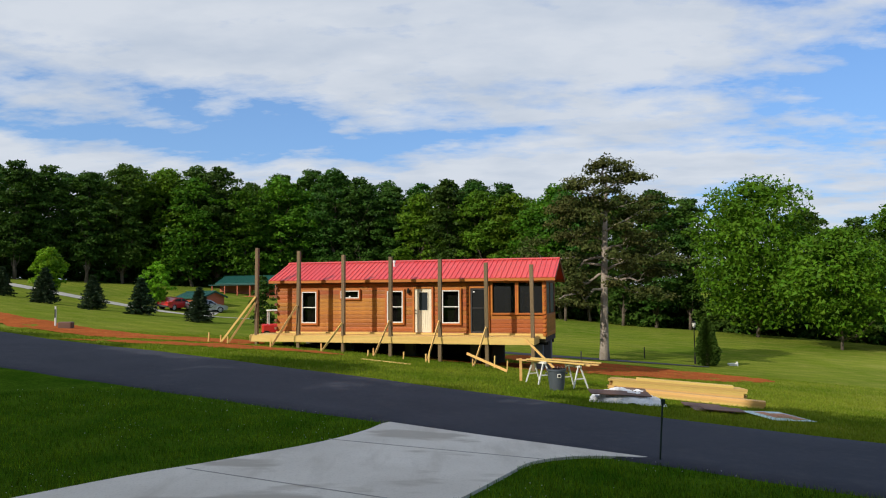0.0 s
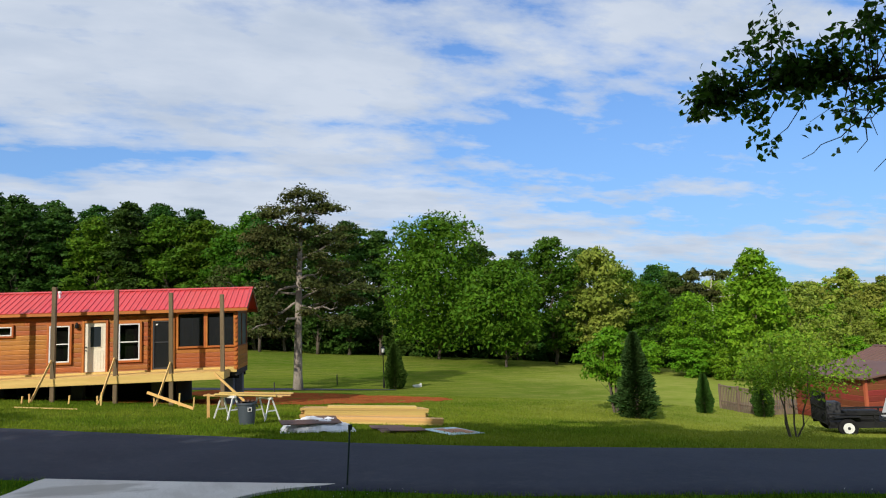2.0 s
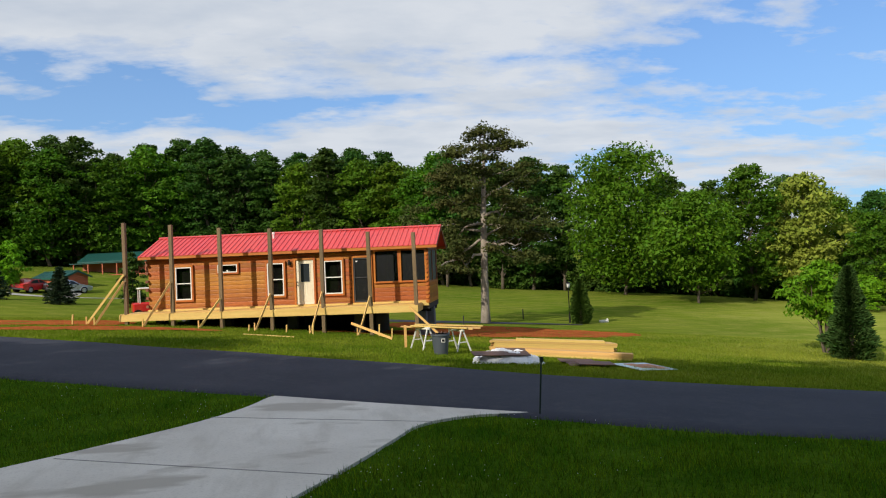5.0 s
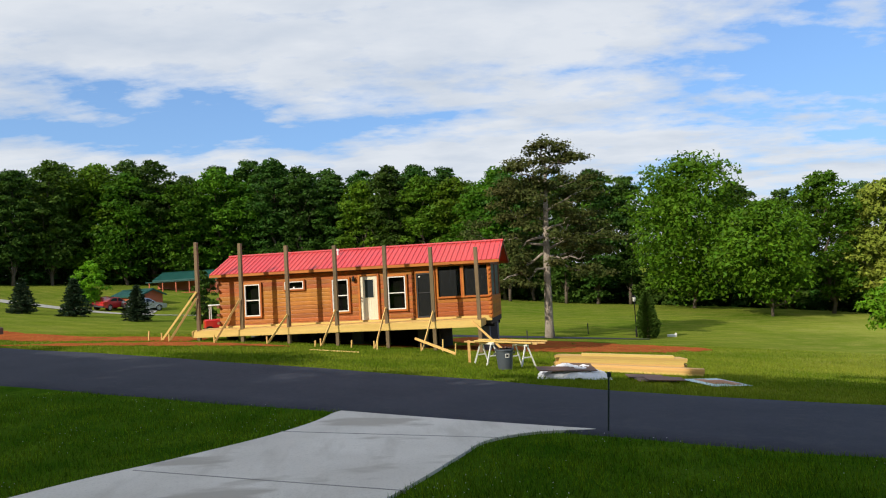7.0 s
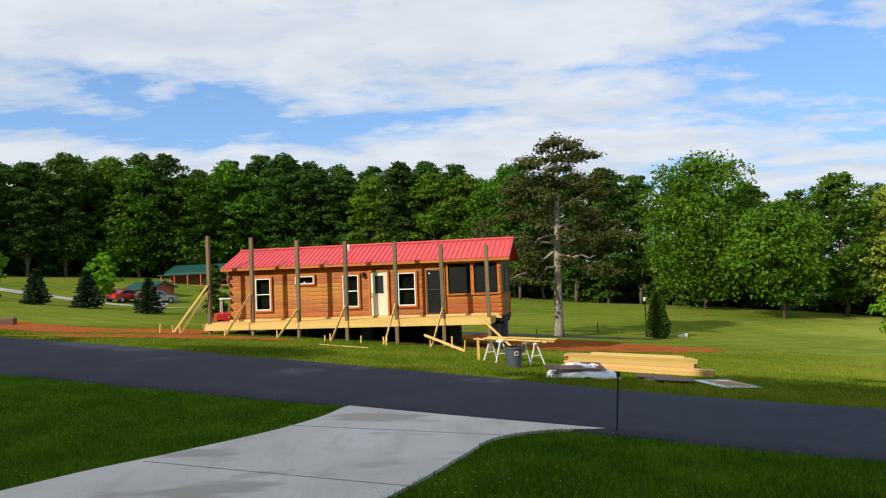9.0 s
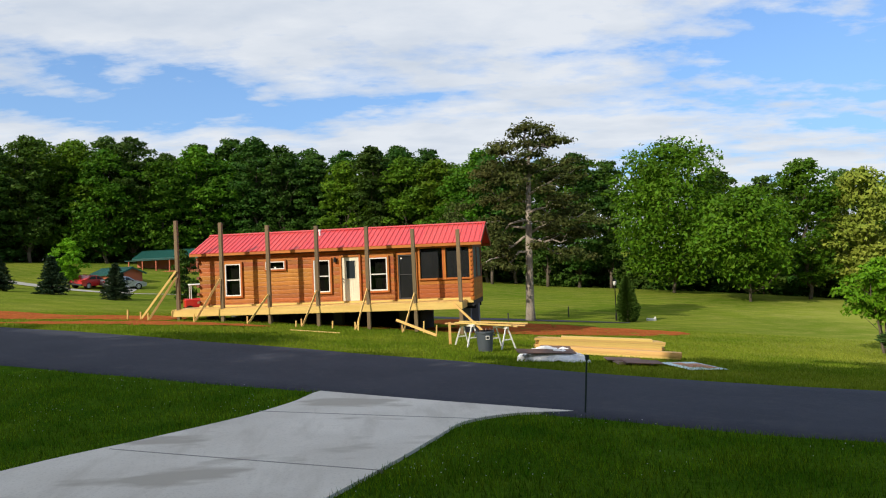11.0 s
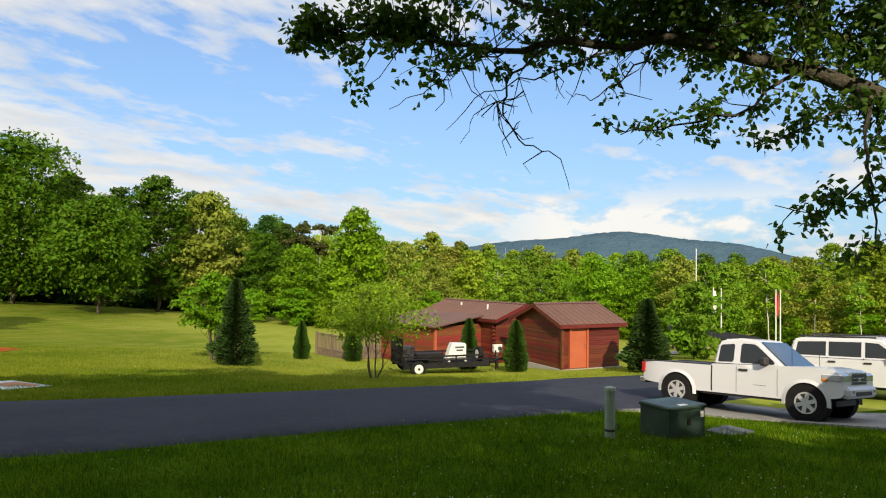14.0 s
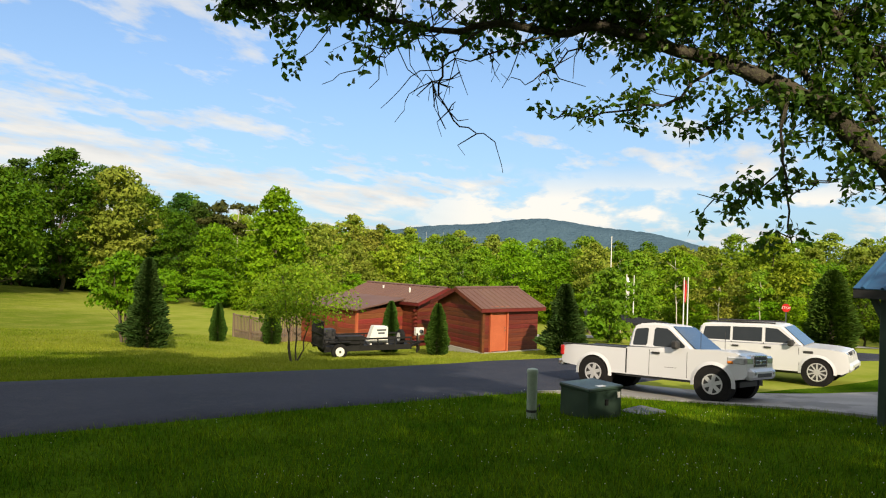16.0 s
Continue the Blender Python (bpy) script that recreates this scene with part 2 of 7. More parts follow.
M = dict(
    meadow=meadow_material(),
    concrete=concrete_material(),
    # darker copy of the drive concrete; the pad's shade is in its colour
    shaded_concrete=concrete_material("shaded_pad_concrete", (0.25, 0.245, 0.24), (0.33, 0.32, 0.31), (0.17, 0.165, 0.16)),
    asphalt=surface("asphalt", (0.026, 0.030, 0.047), (0.038, 0.042, 0.060), 0.5, 0.85, 0.5, 70, c3=(0.055, 0.057, 0.066), spec=0.25),
    saw_cut=surface("saw_cut", (0.30, 0.29, 0.27), (0.36, 0.35, 0.33), 6, 0.9, 0.1),
    clay=surface("red_clay", (0.36, 0.100, 0.028), (0.25, 0.070, 0.022), 0.8, 0.9, 0.8, 9, c3=(0.42, 0.15, 0.055), spec=0.0),
    blade=surface("grass_blade", (0.100, 0.172, 0.010), (0.215, 0.262, 0.026), 0.18, 0.95, 0, spec=0.0, island=0.35, translucent=0.35),
    # lighter copy of the blade colour, with sunlight painted in
    pale_blade=surface("sun_lightened_blade", (0.165, 0.235, 0.022), (0.290, 0.320, 0.050), 0.18, 0.95, 0, spec=0.0, island=0.3, translucent=0.35),
    # blades for the near lawn, darkened in colour to look shaded
    lawn_blade=surface("shaded_lawn_blade", (0.050, 0.128, 0.005), (0.135, 0.228, 0.012), 0.9, 0.95, 0, spec=0.0, island=0.65, translucent=0.35),
    clover=surface("clover_bloom", (0.70, 0.70, 0.64), (0.8, 0.8, 0.74), 3, 0.8, 0),
    cedar_log=surface("stained_log", (0.42, 0.142, 0.013), (0.29, 0.088, 0.007), 1.6, 0.5, 0.25, 30, stretch=(0.35, 3, 4), c3=(0.50, 0.185, 0.026), vary=0.20),
    cedar_trim=surface("stained_trim", (0.50, 0.165, 0.018), (0.40, 0.118, 0.012), 2, 0.45, 0.2, 40, stretch=(0.5, 3, 3), vary=0.1),
    log_end=surface("log_end_grain", (0.22, 0.085, 0.035), (0.16, 0.06, 0.025), 8, 0.7, 0.2),
    red_roof=surface("red_metal_roof", (0.67, 0.052, 0.046), (0.61, 0.044, 0.040), 0.8, 0.36, 0.03, 20, spec=0.6, vary=0.03),
    green_roof=surface("green_metal_roof", (0.02, 0.10, 0.085), (0.018, 0.085, 0.072), 0.8, 0.4, 0.03, 20),
    brown_roof=surface("brown_metal_roof", (0.175, 0.098, 0.078), (0.150, 0.082, 0.065), 0.7, 0.62, 0.05, 20, vary=0.05, spec=0.25),
    blue_roof=surface("blue_metal_roof", (0.02, 0.10, 0.22), (0.018, 0.085, 0.19), 0.8, 0.6, 0.05, 20),
    grey_roof=surface("dark_shingle_roof", (0.020, 0.021, 0.025), (0.030, 0.030, 0.032), 2, 0.9, 0.3, 30, spec=0.1),
    new_pine=surface("new_pine_lumber", (0.73, 0.49, 0.150), (0.63, 0.40, 0.105), 1.6, 0.6, 0.15, 40, stretch=(0.4, 4, 4), c3=(0.50, 0.29, 0.11), vary=0.14),
    old_post=surface("treated_post", (0.185, 0.130, 0.056), (0.125, 0.086, 0.038), 1.5, 0.7, 0.25, 40, stretch=(4, 4, 0.4), c3=(0.26, 0.19, 0.10), vary=0.12),
    grey_wood=surface("weathered_deck_wood", (0.22, 0.165, 0.11), (0.15, 0.110, 0.075), 2, 0.85, 0.3, 40, stretch=(4, 4, 0.5), vary=0.2),
    red_log=surface("dark_red_siding", (0.160, 0.031, 0.011), (0.085, 0.018, 0.007), 1.2, 0.6, 0.25, 30, stretch=(0.6, 3, 4), c3=(0.195, 0.048, 0.018), vary=0.25),
    red_board=surface("rust_red_boards", (0.245, 0.060, 0.024), (0.165, 0.038, 0.017), 1.2, 0.6, 0.25, 30, stretch=(0.5, 3, 6), c3=(0.30, 0.085, 0.04), vary=0.25),
    red_door=surface("red_painted_door", (0.50, 0.130, 0.060), (0.45, 0.110, 0.050), 2, 0.45, 0.05, 30),
    white=surface("white_paint", (0.80, 0.79, 0.75), (0.75, 0.74, 0.70), 3, 0.4, 0.03, 30),
    cream=surface("cream_door_paint", (0.80, 0.73, 0.56), (0.76, 0.69, 0.52), 2, 0.4, 0.03, 30),
    car_white=surface("white_car_paint", (0.66, 0.67, 0.70), (0.64, 0.65, 0.68), 0.6, 0.34, 0, worn=0.0, coat=0.4, spec=0.4),
    car_red=surface("red_car_paint", (0.55, 0.02, 0.02), (0.5, 0.018, 0.018), 0.6, 0.3, 0, worn=0.03, coat=0.8),
    car_silver=surface("silver_car_paint", (0.45, 0.47, 0.5), (0.42, 0.44, 0.47), 0.6, 0.3, 0, metal=0.4, worn=0.03, coat=0.6),
    tyre=surface("tyre_rubber", (0.013, 0.013, 0.014), (0.019, 0.018, 0.018), 6, 0.9, 0.1, 60, spec=0.15),
    black=surface("black_steel_paint", (0.012, 0.012, 0.013), (0.018, 0.018, 0.018), 4, 0.6, 0.05, 50, spec=0.2),
    trim_black=surface("black_plastic", (0.025, 0.025, 0.026), (0.032, 0.032, 0.033), 4, 0.6, 0.05, 60),
    chrome=surface("bright_metal", (0.72, 0.72, 0.74), (0.62, 0.62, 0.64), 5, 0.25, 0, metal=0.95),
    alloy=surface("alloy_wheel_metal", (0.70, 0.70, 0.71), (0.62, 0.62, 0.64), 5, 0.38, 0, metal=0.4),
    lamp_red=surface("red_lens", (0.45, 0.02, 0.02), (0.38, 0.015, 0.015), 4, 0.2, 0, coat=0.5),
    lamp_amber=surface("amber_lens", (0.75, 0.22, 0.03), (0.7, 0.2, 0.03), 4, 0.2, 0, coat=0.5),
    lamp_clear=surface("headlight_lens", (0.55, 0.57, 0.6), (0.75, 0.77, 0.8), 9, 0.12, 0, metal=0.4, coat=1.0),
    car_glass=surface("dark_car_glass", (0.022, 0.028, 0.034), (0.03, 0.036, 0.042), 1, 0.07, 0, worn=0.0, spec=0.32),
    windscreen=surface("windscreen_glass", (0.02, 0.035, 0.055), (0.035, 0.055, 0.08), 1, 0.06, 0, worn=0.0, coat=0.6, spec=0.6),
    pane=clear_glass("window_glass", (0.35, 0.36, 0.36)),
    # near-black sheet colour for the unlit room behind the windows
    dim_room=surface("dim_room_sheet", (0.05, 0.042, 0.036), (0.03, 0.026, 0.022), 2, 0.8, 0),
    screen=clear_glass("insect_screen", (0.30, 0.31, 0.30), 0.4),
    # dark base colour that stands in for dim, unlit space
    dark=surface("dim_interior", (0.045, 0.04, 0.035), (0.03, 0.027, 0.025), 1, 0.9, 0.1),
    block=surface("grey_blocks", (0.14, 0.15, 0.18), (0.10, 0.11, 0.13), 2, 0.9, 0.3, 30),
    can=surface("grey_can_plastic", (0.070, 0.085, 0.105), (0.058, 0.070, 0.088), 2, 0.5, 0.06, 40),
    tarp=surface("crumpled_white_tarp", (0.84, 0.84, 0.85), (0.76, 0.76, 0.78), 2.5, 0.5, 0.3, 8),
    brown_sheet=surface("brown_board_sheet", (0.14, 0.075, 0.048), (0.105, 0.055, 0.037), 1.5, 0.6, 0.1, 30, vary=0.15),
    cyan_print=surface("pale_blue_card", (0.50, 0.68, 0.72), (0.62, 0.74, 0.74), 2.5, 0.5, 0, c3=(0.75, 0.75, 0.72)),
    orange_print=surface("orange_print", (0.55, 0.22, 0.08), (0.40, 0.16, 0.06), 4, 0.5, 0),
    util_green=surface("utility_green_paint", (0.028, 0.055, 0.042), (0.038, 0.066, 0.050), 1.6, 0.45, 0.08, 30),
    ped_green=surface("pale_green_plastic", (0.34, 0.42, 0.33), (0.30, 0.375, 0.295), 2, 0.55, 0.04, 30),
    stake=surface("dark_green_stake", (0.012, 0.030, 0.020), (0.018, 0.036, 0.024), 3, 0.5, 0),
    bark_grey=surface("pale_pine_bark", (0.38, 0.325, 0.26), (0.24, 0.195, 0.155), 2.2, 0.9, 0.9, 14, stretch=(2, 2, 0.6), c3=(0.42, 0.38, 0.32), far=0.02),
    bark=surface("oak_bark", (0.115, 0.088, 0.062), (0.075, 0.058, 0.042), 2.2, 0.9, 0.8, 18, stretch=(2, 2, 0.5), c3=(0.17, 0.15, 0.11), far=0.01),
    bark_dark=surface("mossy_limb_bark", (0.070, 0.058, 0.040), (0.045, 0.038, 0.028), 3, 0.9, 0.8, 22, c3=(0.12, 0.13, 0.06), far=0.01),
    birch=surface("white_trunk_bark", (0.62, 0.58, 0.50), (0.50, 0.46, 0.38), 2, 0.85, 0.3, 20),
    leaf=surface("broad_leaves", (0.082, 0.178, 0.010), (0.054, 0.128, 0.009), 0.25, 0.55, 0, spec=0.08, vary=0.22, island=0.32, translucent=0.30),
    leaf_oak=surface("oak_leaves", (0.082, 0.178, 0.008), (0.054, 0.126, 0.007), 0.25, 0.55, 0, spec=0.08, island=0.32, translucent=0.24),
    leaf_dark=surface("dark_broad_leaves", (0.048, 0.112, 0.016), (0.036, 0.088, 0.013), 0.25, 0.55, 0, spec=0.08, vary=0.22, island=0.32, translucent=0.26),
    leaf_bright=surface("spring_leaves", (0.165, 0.330, 0.012), (0.105, 0.235, 0.010), 0.25, 0.55, 0, spec=0.08, vary=0.15, island=0.28, translucent=0.24),
    leaf_spring=surface("fresh_spring_leaves", (0.135, 0.265, 0.016), (0.205, 0.310, 0.026), 0.25, 0.55, 0, spec=0.08, vary=0.25, island=0.3, translucent=0.24),
    leaf_olive=surface("young_olive_leaves", (0.250, 0.295, 0.045), (0.175, 0.235, 0.030), 0.25, 0.6, 0, spec=0.06, vary=0.2, island=0.3, translucent=0.22),
    needle=surface("pine_needles", (0.050, 0.075, 0.018), (0.072, 0.074, 0.022), 0.4, 0.7, 0, spec=0.06, vary=0.1, island=0.4, translucent=0.15),
    spruce=surface("blue_spruce_needles", (0.026, 0.050, 0.024), (0.038, 0.062, 0.032), 0.6, 0.7, 0, spec=0.06, vary=0.12, island=0.35, translucent=0.1),
    thuja=surface("arborvitae_leaves", (0.062, 0.140, 0.022), (0.046, 0.105, 0.018), 0.8, 0.7, 0, spec=0.06, vary=0.15, island=0.35, translucent=0.18),
    juniper=surface("juniper_leaves", (0.034, 0.075, 0.018), (0.048, 0.092, 0.022), 0.8, 0.7, 0, spec=0.06, vary=0.1, island=0.4, translucent=0.12),
    leaf_mid=surface("crape_myrtle_leaves", (0.165, 0.290, 0.018), (0.210, 0.330, 0.026), 0.8, 0.6, 0, spec=0.08, island=0.4, translucent=0.30),
    near_leaf=surface("overhead_leaves", (0.095, 0.190, 0.022), (0.065, 0.145, 0.018), 0.8, 0.45, 0, spec=0.35, island=0.4, translucent=0.42),
    # the blue of distance haze is painted into the ridge's base colour
    hill=surface("hazy_wooded_ridge", (0.075, 0.130, 0.175), (0.060, 0.108, 0.150), 0.01, 0.95, 0.6, 0.06, spec=0.0, far=6.0),
    sign_red=surface("red_sign_face", (0.60, 0.02, 0.02), (0.55, 0.02, 0.02), 3, 0.4, 0),
    pale_ground=surface("pale_gravel_lane", (0.42, 0.41, 0.37), (0.34, 0.33, 0.30), 0.5, 0.9, 0.4, 20),
)


# ---- building tools ----
def part(name, bm, mat, parent=None, label="", smooth=False):
    """Links a bmesh as one mesh object, under a thing or part."""
    me = bpy.data.meshes.new(name)
    bm.to_mesh(me)
    bm.free()
    me.materials.append(M[mat])
    if smooth:
        me.polygons.foreach_set("use_smooth", [True] * len(me.polygons))
    ob = new(name, me)
    ob.parent = parent
    if label:
        tagged(ob, label)
    return ob


def share(name, me, parent, m):
    ob = new(name, me)
    ob.parent = parent
    ob.matrix_local = m
    return ob


def thing(name, label, category, m=None, group="", kind=""):
    ob = new(name)
    ob.empty_display_size = 0.2
    if m is not None:
        ob.matrix_world = m
    return tagged(ob, label, category, group, kind)


def box(bm, x0, x1, y0, y1, z0, z1, m=None, bevel=0.0):
    g = bmesh.ops.create_cube(bm, size=1, matrix=Matrix.LocRotScale(((x0 + x1) / 2, (y0 + y1) / 2, (z0 + z1) / 2), None, (abs(x1 - x0), abs(y1 - y0), abs(z1 - z0))))
    vs = g["verts"]
    if bevel:
        es = list({e for v in vs for e in v.link_edges})
        r = bmesh.ops.bevel(bm, geom=es, offset=bevel, segments=1, affect="EDGES")
        vs = r["verts"]
    if m is not None:
        bmesh.ops.transform(bm, matrix=m, verts=list({v for v in vs}))
    return bm


def mkbox(*a, **k):
    return box(bmesh.new(), *a, **k)


def tube(bm, pts, radii, sides=8, cap=True):
    """A tapered tube along points."""
    rings = []
    up = Vector((0, 0, 1))
    pts = [Vector(p) for p in pts]
    for i, p in enumerate(pts):
        d = (pts[min(i + 1, len(pts) - 1)] - pts[max(i - 1, 0)]).normalized()
        a = d.cross(up if abs(d.z) < 0.95 else Vector((1, 0, 0))).normalized()
        b = d.cross(a)
        r = radii[i] if hasattr(radii, "__len__") else radii
        rings.append([bm.verts.new(p + (a * math.cos(t) + b * math.sin(t)) * r) for t in (2 * math.pi * k / sides for k in range(sides))])
    for r0, r1 in zip(rings, rings[1:]):
        for k in range(sides):
            bm.faces.new((r0[k], r0[(k + 1) % sides], r1[(k + 1) % sides], r1[k]))
    if cap:
        bm.faces.new(rings[0][::-1])
        bm.faces.new(rings[-1])
    return bm


def mktube(pts, radii, sides=8):
    return tube(bmesh.new(), pts, radii, sides)


def beam(bm, a, b, w, h, roll=0.0):
    """A squared timber from a to b."""
    a, b = Vector(a), Vector(b)
    q = (b - a).to_track_quat("X", "Z").to_matrix().to_4x4()
    return box(bm, 0, (b - a).length, -w / 2, w / 2, -h / 2, h / 2, Matrix.Translation(a) @ q @ Matrix.Rotation(roll, 4, "X"))


def prism(bm, poly, y0, y1):
    """An outline in x, z pulled from y0 to y1."""
    f = [bm.verts.new((x, y0, z)) for x, z in poly]
    k = [bm.verts.new((x, y1, z)) for x, z in poly]
    bm.faces.new(f)
    bm.faces.new(k[::-1])
    for i in range(len(poly)):
        j = (i + 1) % len(poly)
        bm.faces.new((f[j], f[i], k[i], k[j]))
    bmesh.ops.recalc_face_normals(bm, faces=bm.faces)
    return bm


def raw(name, verts, faces, mat, parent=None, label="", smooth=False):
    me = bpy.data.meshes.new(name)
    me.from_pydata(verts, [], faces)
    me.materials.append(M[mat])
    if smooth:
        me.polygons.foreach_set("use_smooth", [True] * len(me.polygons))
    ob = new(name, me)
    ob.parent = parent
    if label:
        tagged(ob, label)
    return ob


# ---- the ground ----
SWELL = (0.005, -0.455, -1.448, -0.847, -3.125, -1.834, -7.496, 3.396, 0.467, -7.374, 0.258, 5.763, 1.714, 2.773, 0.014, -0.762, -0.136, 0.350, -1.969, 1.425, -0.36, -0.40)
KNOLLS = ((27, 19, 9), (-45, 118, 38), (-7, 27, 7), (-27, 78, 14), (35, 72, 16), (18.8, 3.2, 3.2), (24.8, 0.8, 3.6))


def ground(x, y):
    """Height of the land: a slope that falls to the east, a hill in the north-west, some hollows."""
    x, y = np.asarray(x, float), np.asarray(y, float)
    u, v = np.tanh((x * 0.844 - y * 0.537) / 60), np.tanh((x * 0.537 + y * 0.844) / 60)
    terms = [np.ones_like(u), u, v, u * u, u * v, v * v, u ** 3, u * u * v, u * v * v, v ** 3, u ** 4, v ** 4, u * u * v * v, u ** 3 * v, u * v ** 3]
    terms += [np.exp(-((x - a) ** 2 + (y - b) ** 2) / (2 * q * q)) for a, b, q in KNOLLS]
    return sum(c * t for c, t in zip(SWELL, terms))


def gz(x, y):
    return float(ground(x, y))


def sheet(name, xs, ys, mat, lift=0.0, to_world=lambda a, b: (a, b), parent=None, keep=None):
    """A grid laid on the land."""
    A, B = np.meshgrid(np.asarray(xs, float), np.asarray(ys, float), indexing="ij")
    X, Y = to_world(A, B)
    Zs = ground(X, Y) + (lift(A, B) if callable(lift) else lift)
    nx, ny = A.shape
    verts = np.stack([X, Y, Zs], -1).reshape(-1, 3).tolist()
    faces = [(i * ny + j, (i + 1) * ny + j, (i + 1) * ny + j + 1, i * ny + j + 1) for i in range(nx - 1) for j in range(ny - 1)]
    return raw(name, verts, faces, mat, parent, smooth=True)


_c = np.concatenate([np.linspace(-3000, -160, 14), np.linspace(-140, 140, 141), np.linspace(160, 3000, 14)])
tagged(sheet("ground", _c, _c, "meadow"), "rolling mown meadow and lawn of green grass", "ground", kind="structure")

# the road runs along s, its width along n


def road_xy(s, n):
    return s * 0.844 + n * 0.537, -s * 0.537 + n * 0.844


def near_edge(s):
    """Where the lane's near and far edges run, across its line."""
    return np.interp(s, (-40, -20, -12, -9, -4, 0, 2.5, 6.6, 9, 12, 15, 18, 24, 60), (10.4, 10.9, 11.45, 11.70, 11.45, 11.25, 11.6, 12.1, 12.7, 13.8, 15.2, 16.2, 16.6, 17.0))


def far_edge(s):
    return np.interp(s, (-40, -18, -13, -8, -4.5, 0, 5, 8.5, 14, 20, 60), (16.7, 16.85, 17.5, 17.75, 17.2, 17.25, 18.1, 19.1, 21.6, 22.2, 22.6))


def lane_xy(s, w):
    a, b = near_edge(s), far_edge(s)
    return road_xy(s, a + (b - a) * w + 0.035 * np.sin(s * 1.7) * (w < 0.05) + 0.04 * np.sin(s * 1.3 + 1) * (w > 0.95))


_s = np.linspace(-120, 60, 241)
road = tagged(sheet("road", _s, np.array([0, 0.018, 0.13, 0.3, 0.5, 0.7, 0.87, 0.982, 1.0]), "asphalt",
                    lambda s, w: np.where((w < 0.01) | (w > 0.99), -0.03, 0.035 + 0.02 * (1 - (2 * w - 1) ** 2)), lane_xy),
              "dark asphalt lane between two lawns", "road", kind="structure")


def slab(name, outline, mat, label, category, lift=0.05, thick=0.12, parent=None, step=0.5, kind="structure"):
    """A paved patch with the given outline, laid over the land, with a real edge."""
    bm = bmesh.new()
    f = bm.faces.new([bm.verts.new((x, y, 0)) for x, y in outline])
    x0, x1 = min(p[0] for p in outline), max(p[0] for p in outline)
    y0, y1 = min(p[1] for p in outline), max(p[1] for p in outline)
    for k in range(1, int((x1 - x0) / step)):
        bmesh.ops.bisect_plane(bm, geom=bm.verts[:] + bm.edges[:] + bm.faces[:], plane_co=(x0 + k * step, 0, 0), plane_no=(1, 0, 0))
    for k in range(1, int((y1 - y0) / step)):
        bmesh.ops.bisect_plane(bm, geom=bm.verts[:] + bm.edges[:] + bm.faces[:], plane_co=(0, y0 + k * step, 0), plane_no=(0, 1, 0))
    for v in bm.verts:
        v.co.z = gz(v.co.x, v.co.y) + lift
    if thick:
        r = bmesh.ops.extrude_face_region(bm, geom=bm.faces[:])
        for v in r["geom"]:
            if isinstance(v, bmesh.types.BMVert):
                v.co.z -= thick
    bmesh.ops.recalc_face_normals(bm, faces=bm.faces)
    return tagged(part(name, bm, mat, parent), label, category, kind=kind)


def smooth_line(pts, n=6):
    """Catmull-Rom through the points."""
    p = [Vector((*q, 0)) for q in pts]
    p = [p[0] * 2 - p[1]] + p + [p[-1] * 2 - p[-2]]
    out = []
    for i in range(1, len(p) - 2):
        for k in range(n):
            t = k / n
            v = 0.5 * ((2 * p[i]) + (p[i + 1] - p[i - 1]) * t + (2 * p[i - 1] - 5 * p[i] + 4 * p[i + 1] - p[i + 2]) * t * t + (3 * p[i] - p[i - 1] - 3 * p[i + 1] + p[i + 2]) * t ** 3)
            out.append((v.x, v.y))
    return out + [pts[-1]]


DRIVE_L = smooth_line([(-9.0, 2.2), (-6.7, 6.6), (-4.62, 9.55), (-3.47, 10.8), (-2.3, 12.2), (-1.6, 13.4), (-1.25, 14.4)])
DRIVE_R = smooth_line([(3.25, 11.84), (2.45, 11.82), (1.8, 11.55), (1.3, 11.1), (0.86, 10.25), (-0.19, 8.28), (-2.4, 4.6), (-4.2, 1.6)])
slab("driveway", DRIVE_L + [(-1.12, 14.62), (1.1, 13.25), (3.4, 11.88)] + DRIVE_R, "concrete", "pale stained concrete driveway meeting the asphalt lane", "driveway", 0.045)
for a, b in (((-2.05, 12.65), (1.62, 11.42)), ((-3.75, 10.3), (0.04, 8.55))):       # sawn joints
    bm = bmesh.new()
    rows = []
    w = Vector((b[1] - a[1], a[0] - b[0])).normalized() * 0.010
    for k in range(41):
        x, y = a[0] + (b[0] - a[0]) * k / 40, a[1] + (b[1] - a[1]) * k / 40
        rows.append([bm.verts.new((x + w.x * q, y + w.y * q, gz(x, y) + 0.050 - d)) for q, d in ((-1, 0), (1, 0), (1, 0.04), (-1, 0.04))])
    for r0, r1 in zip(rows, rows[1:]):
        for k in range(4):
            bm.faces.new((r0[k], r0[(k + 1) % 4], r1[(k + 1) % 4], r1[k]))
    tagged(part("trim", bm, "saw_cut"), "grey joint sawn across the concrete driveway", "joint", kind="structure")
PAD = smooth_line([(15.3, 5.75), (16.2, 5.1), (17.0, 3.9), (17.3, 2.2), (16.7, 0.4), (15.6, -1.0), (15.4, -3.0), (15.7, -9.0)]) + smooth_line([(23.5, -9.0), (23.0, -2.5), (21.6, 0.2), (21.0, 2.0), (20.6, 4.6)]) + [(18.0, 5.05)]
slab("driveway", PAD,
     "shaded_concrete", "grey concrete parking pad beside the lane under two cars, its colour darkened for shade", "driveway", 0.05)


CLAY = []


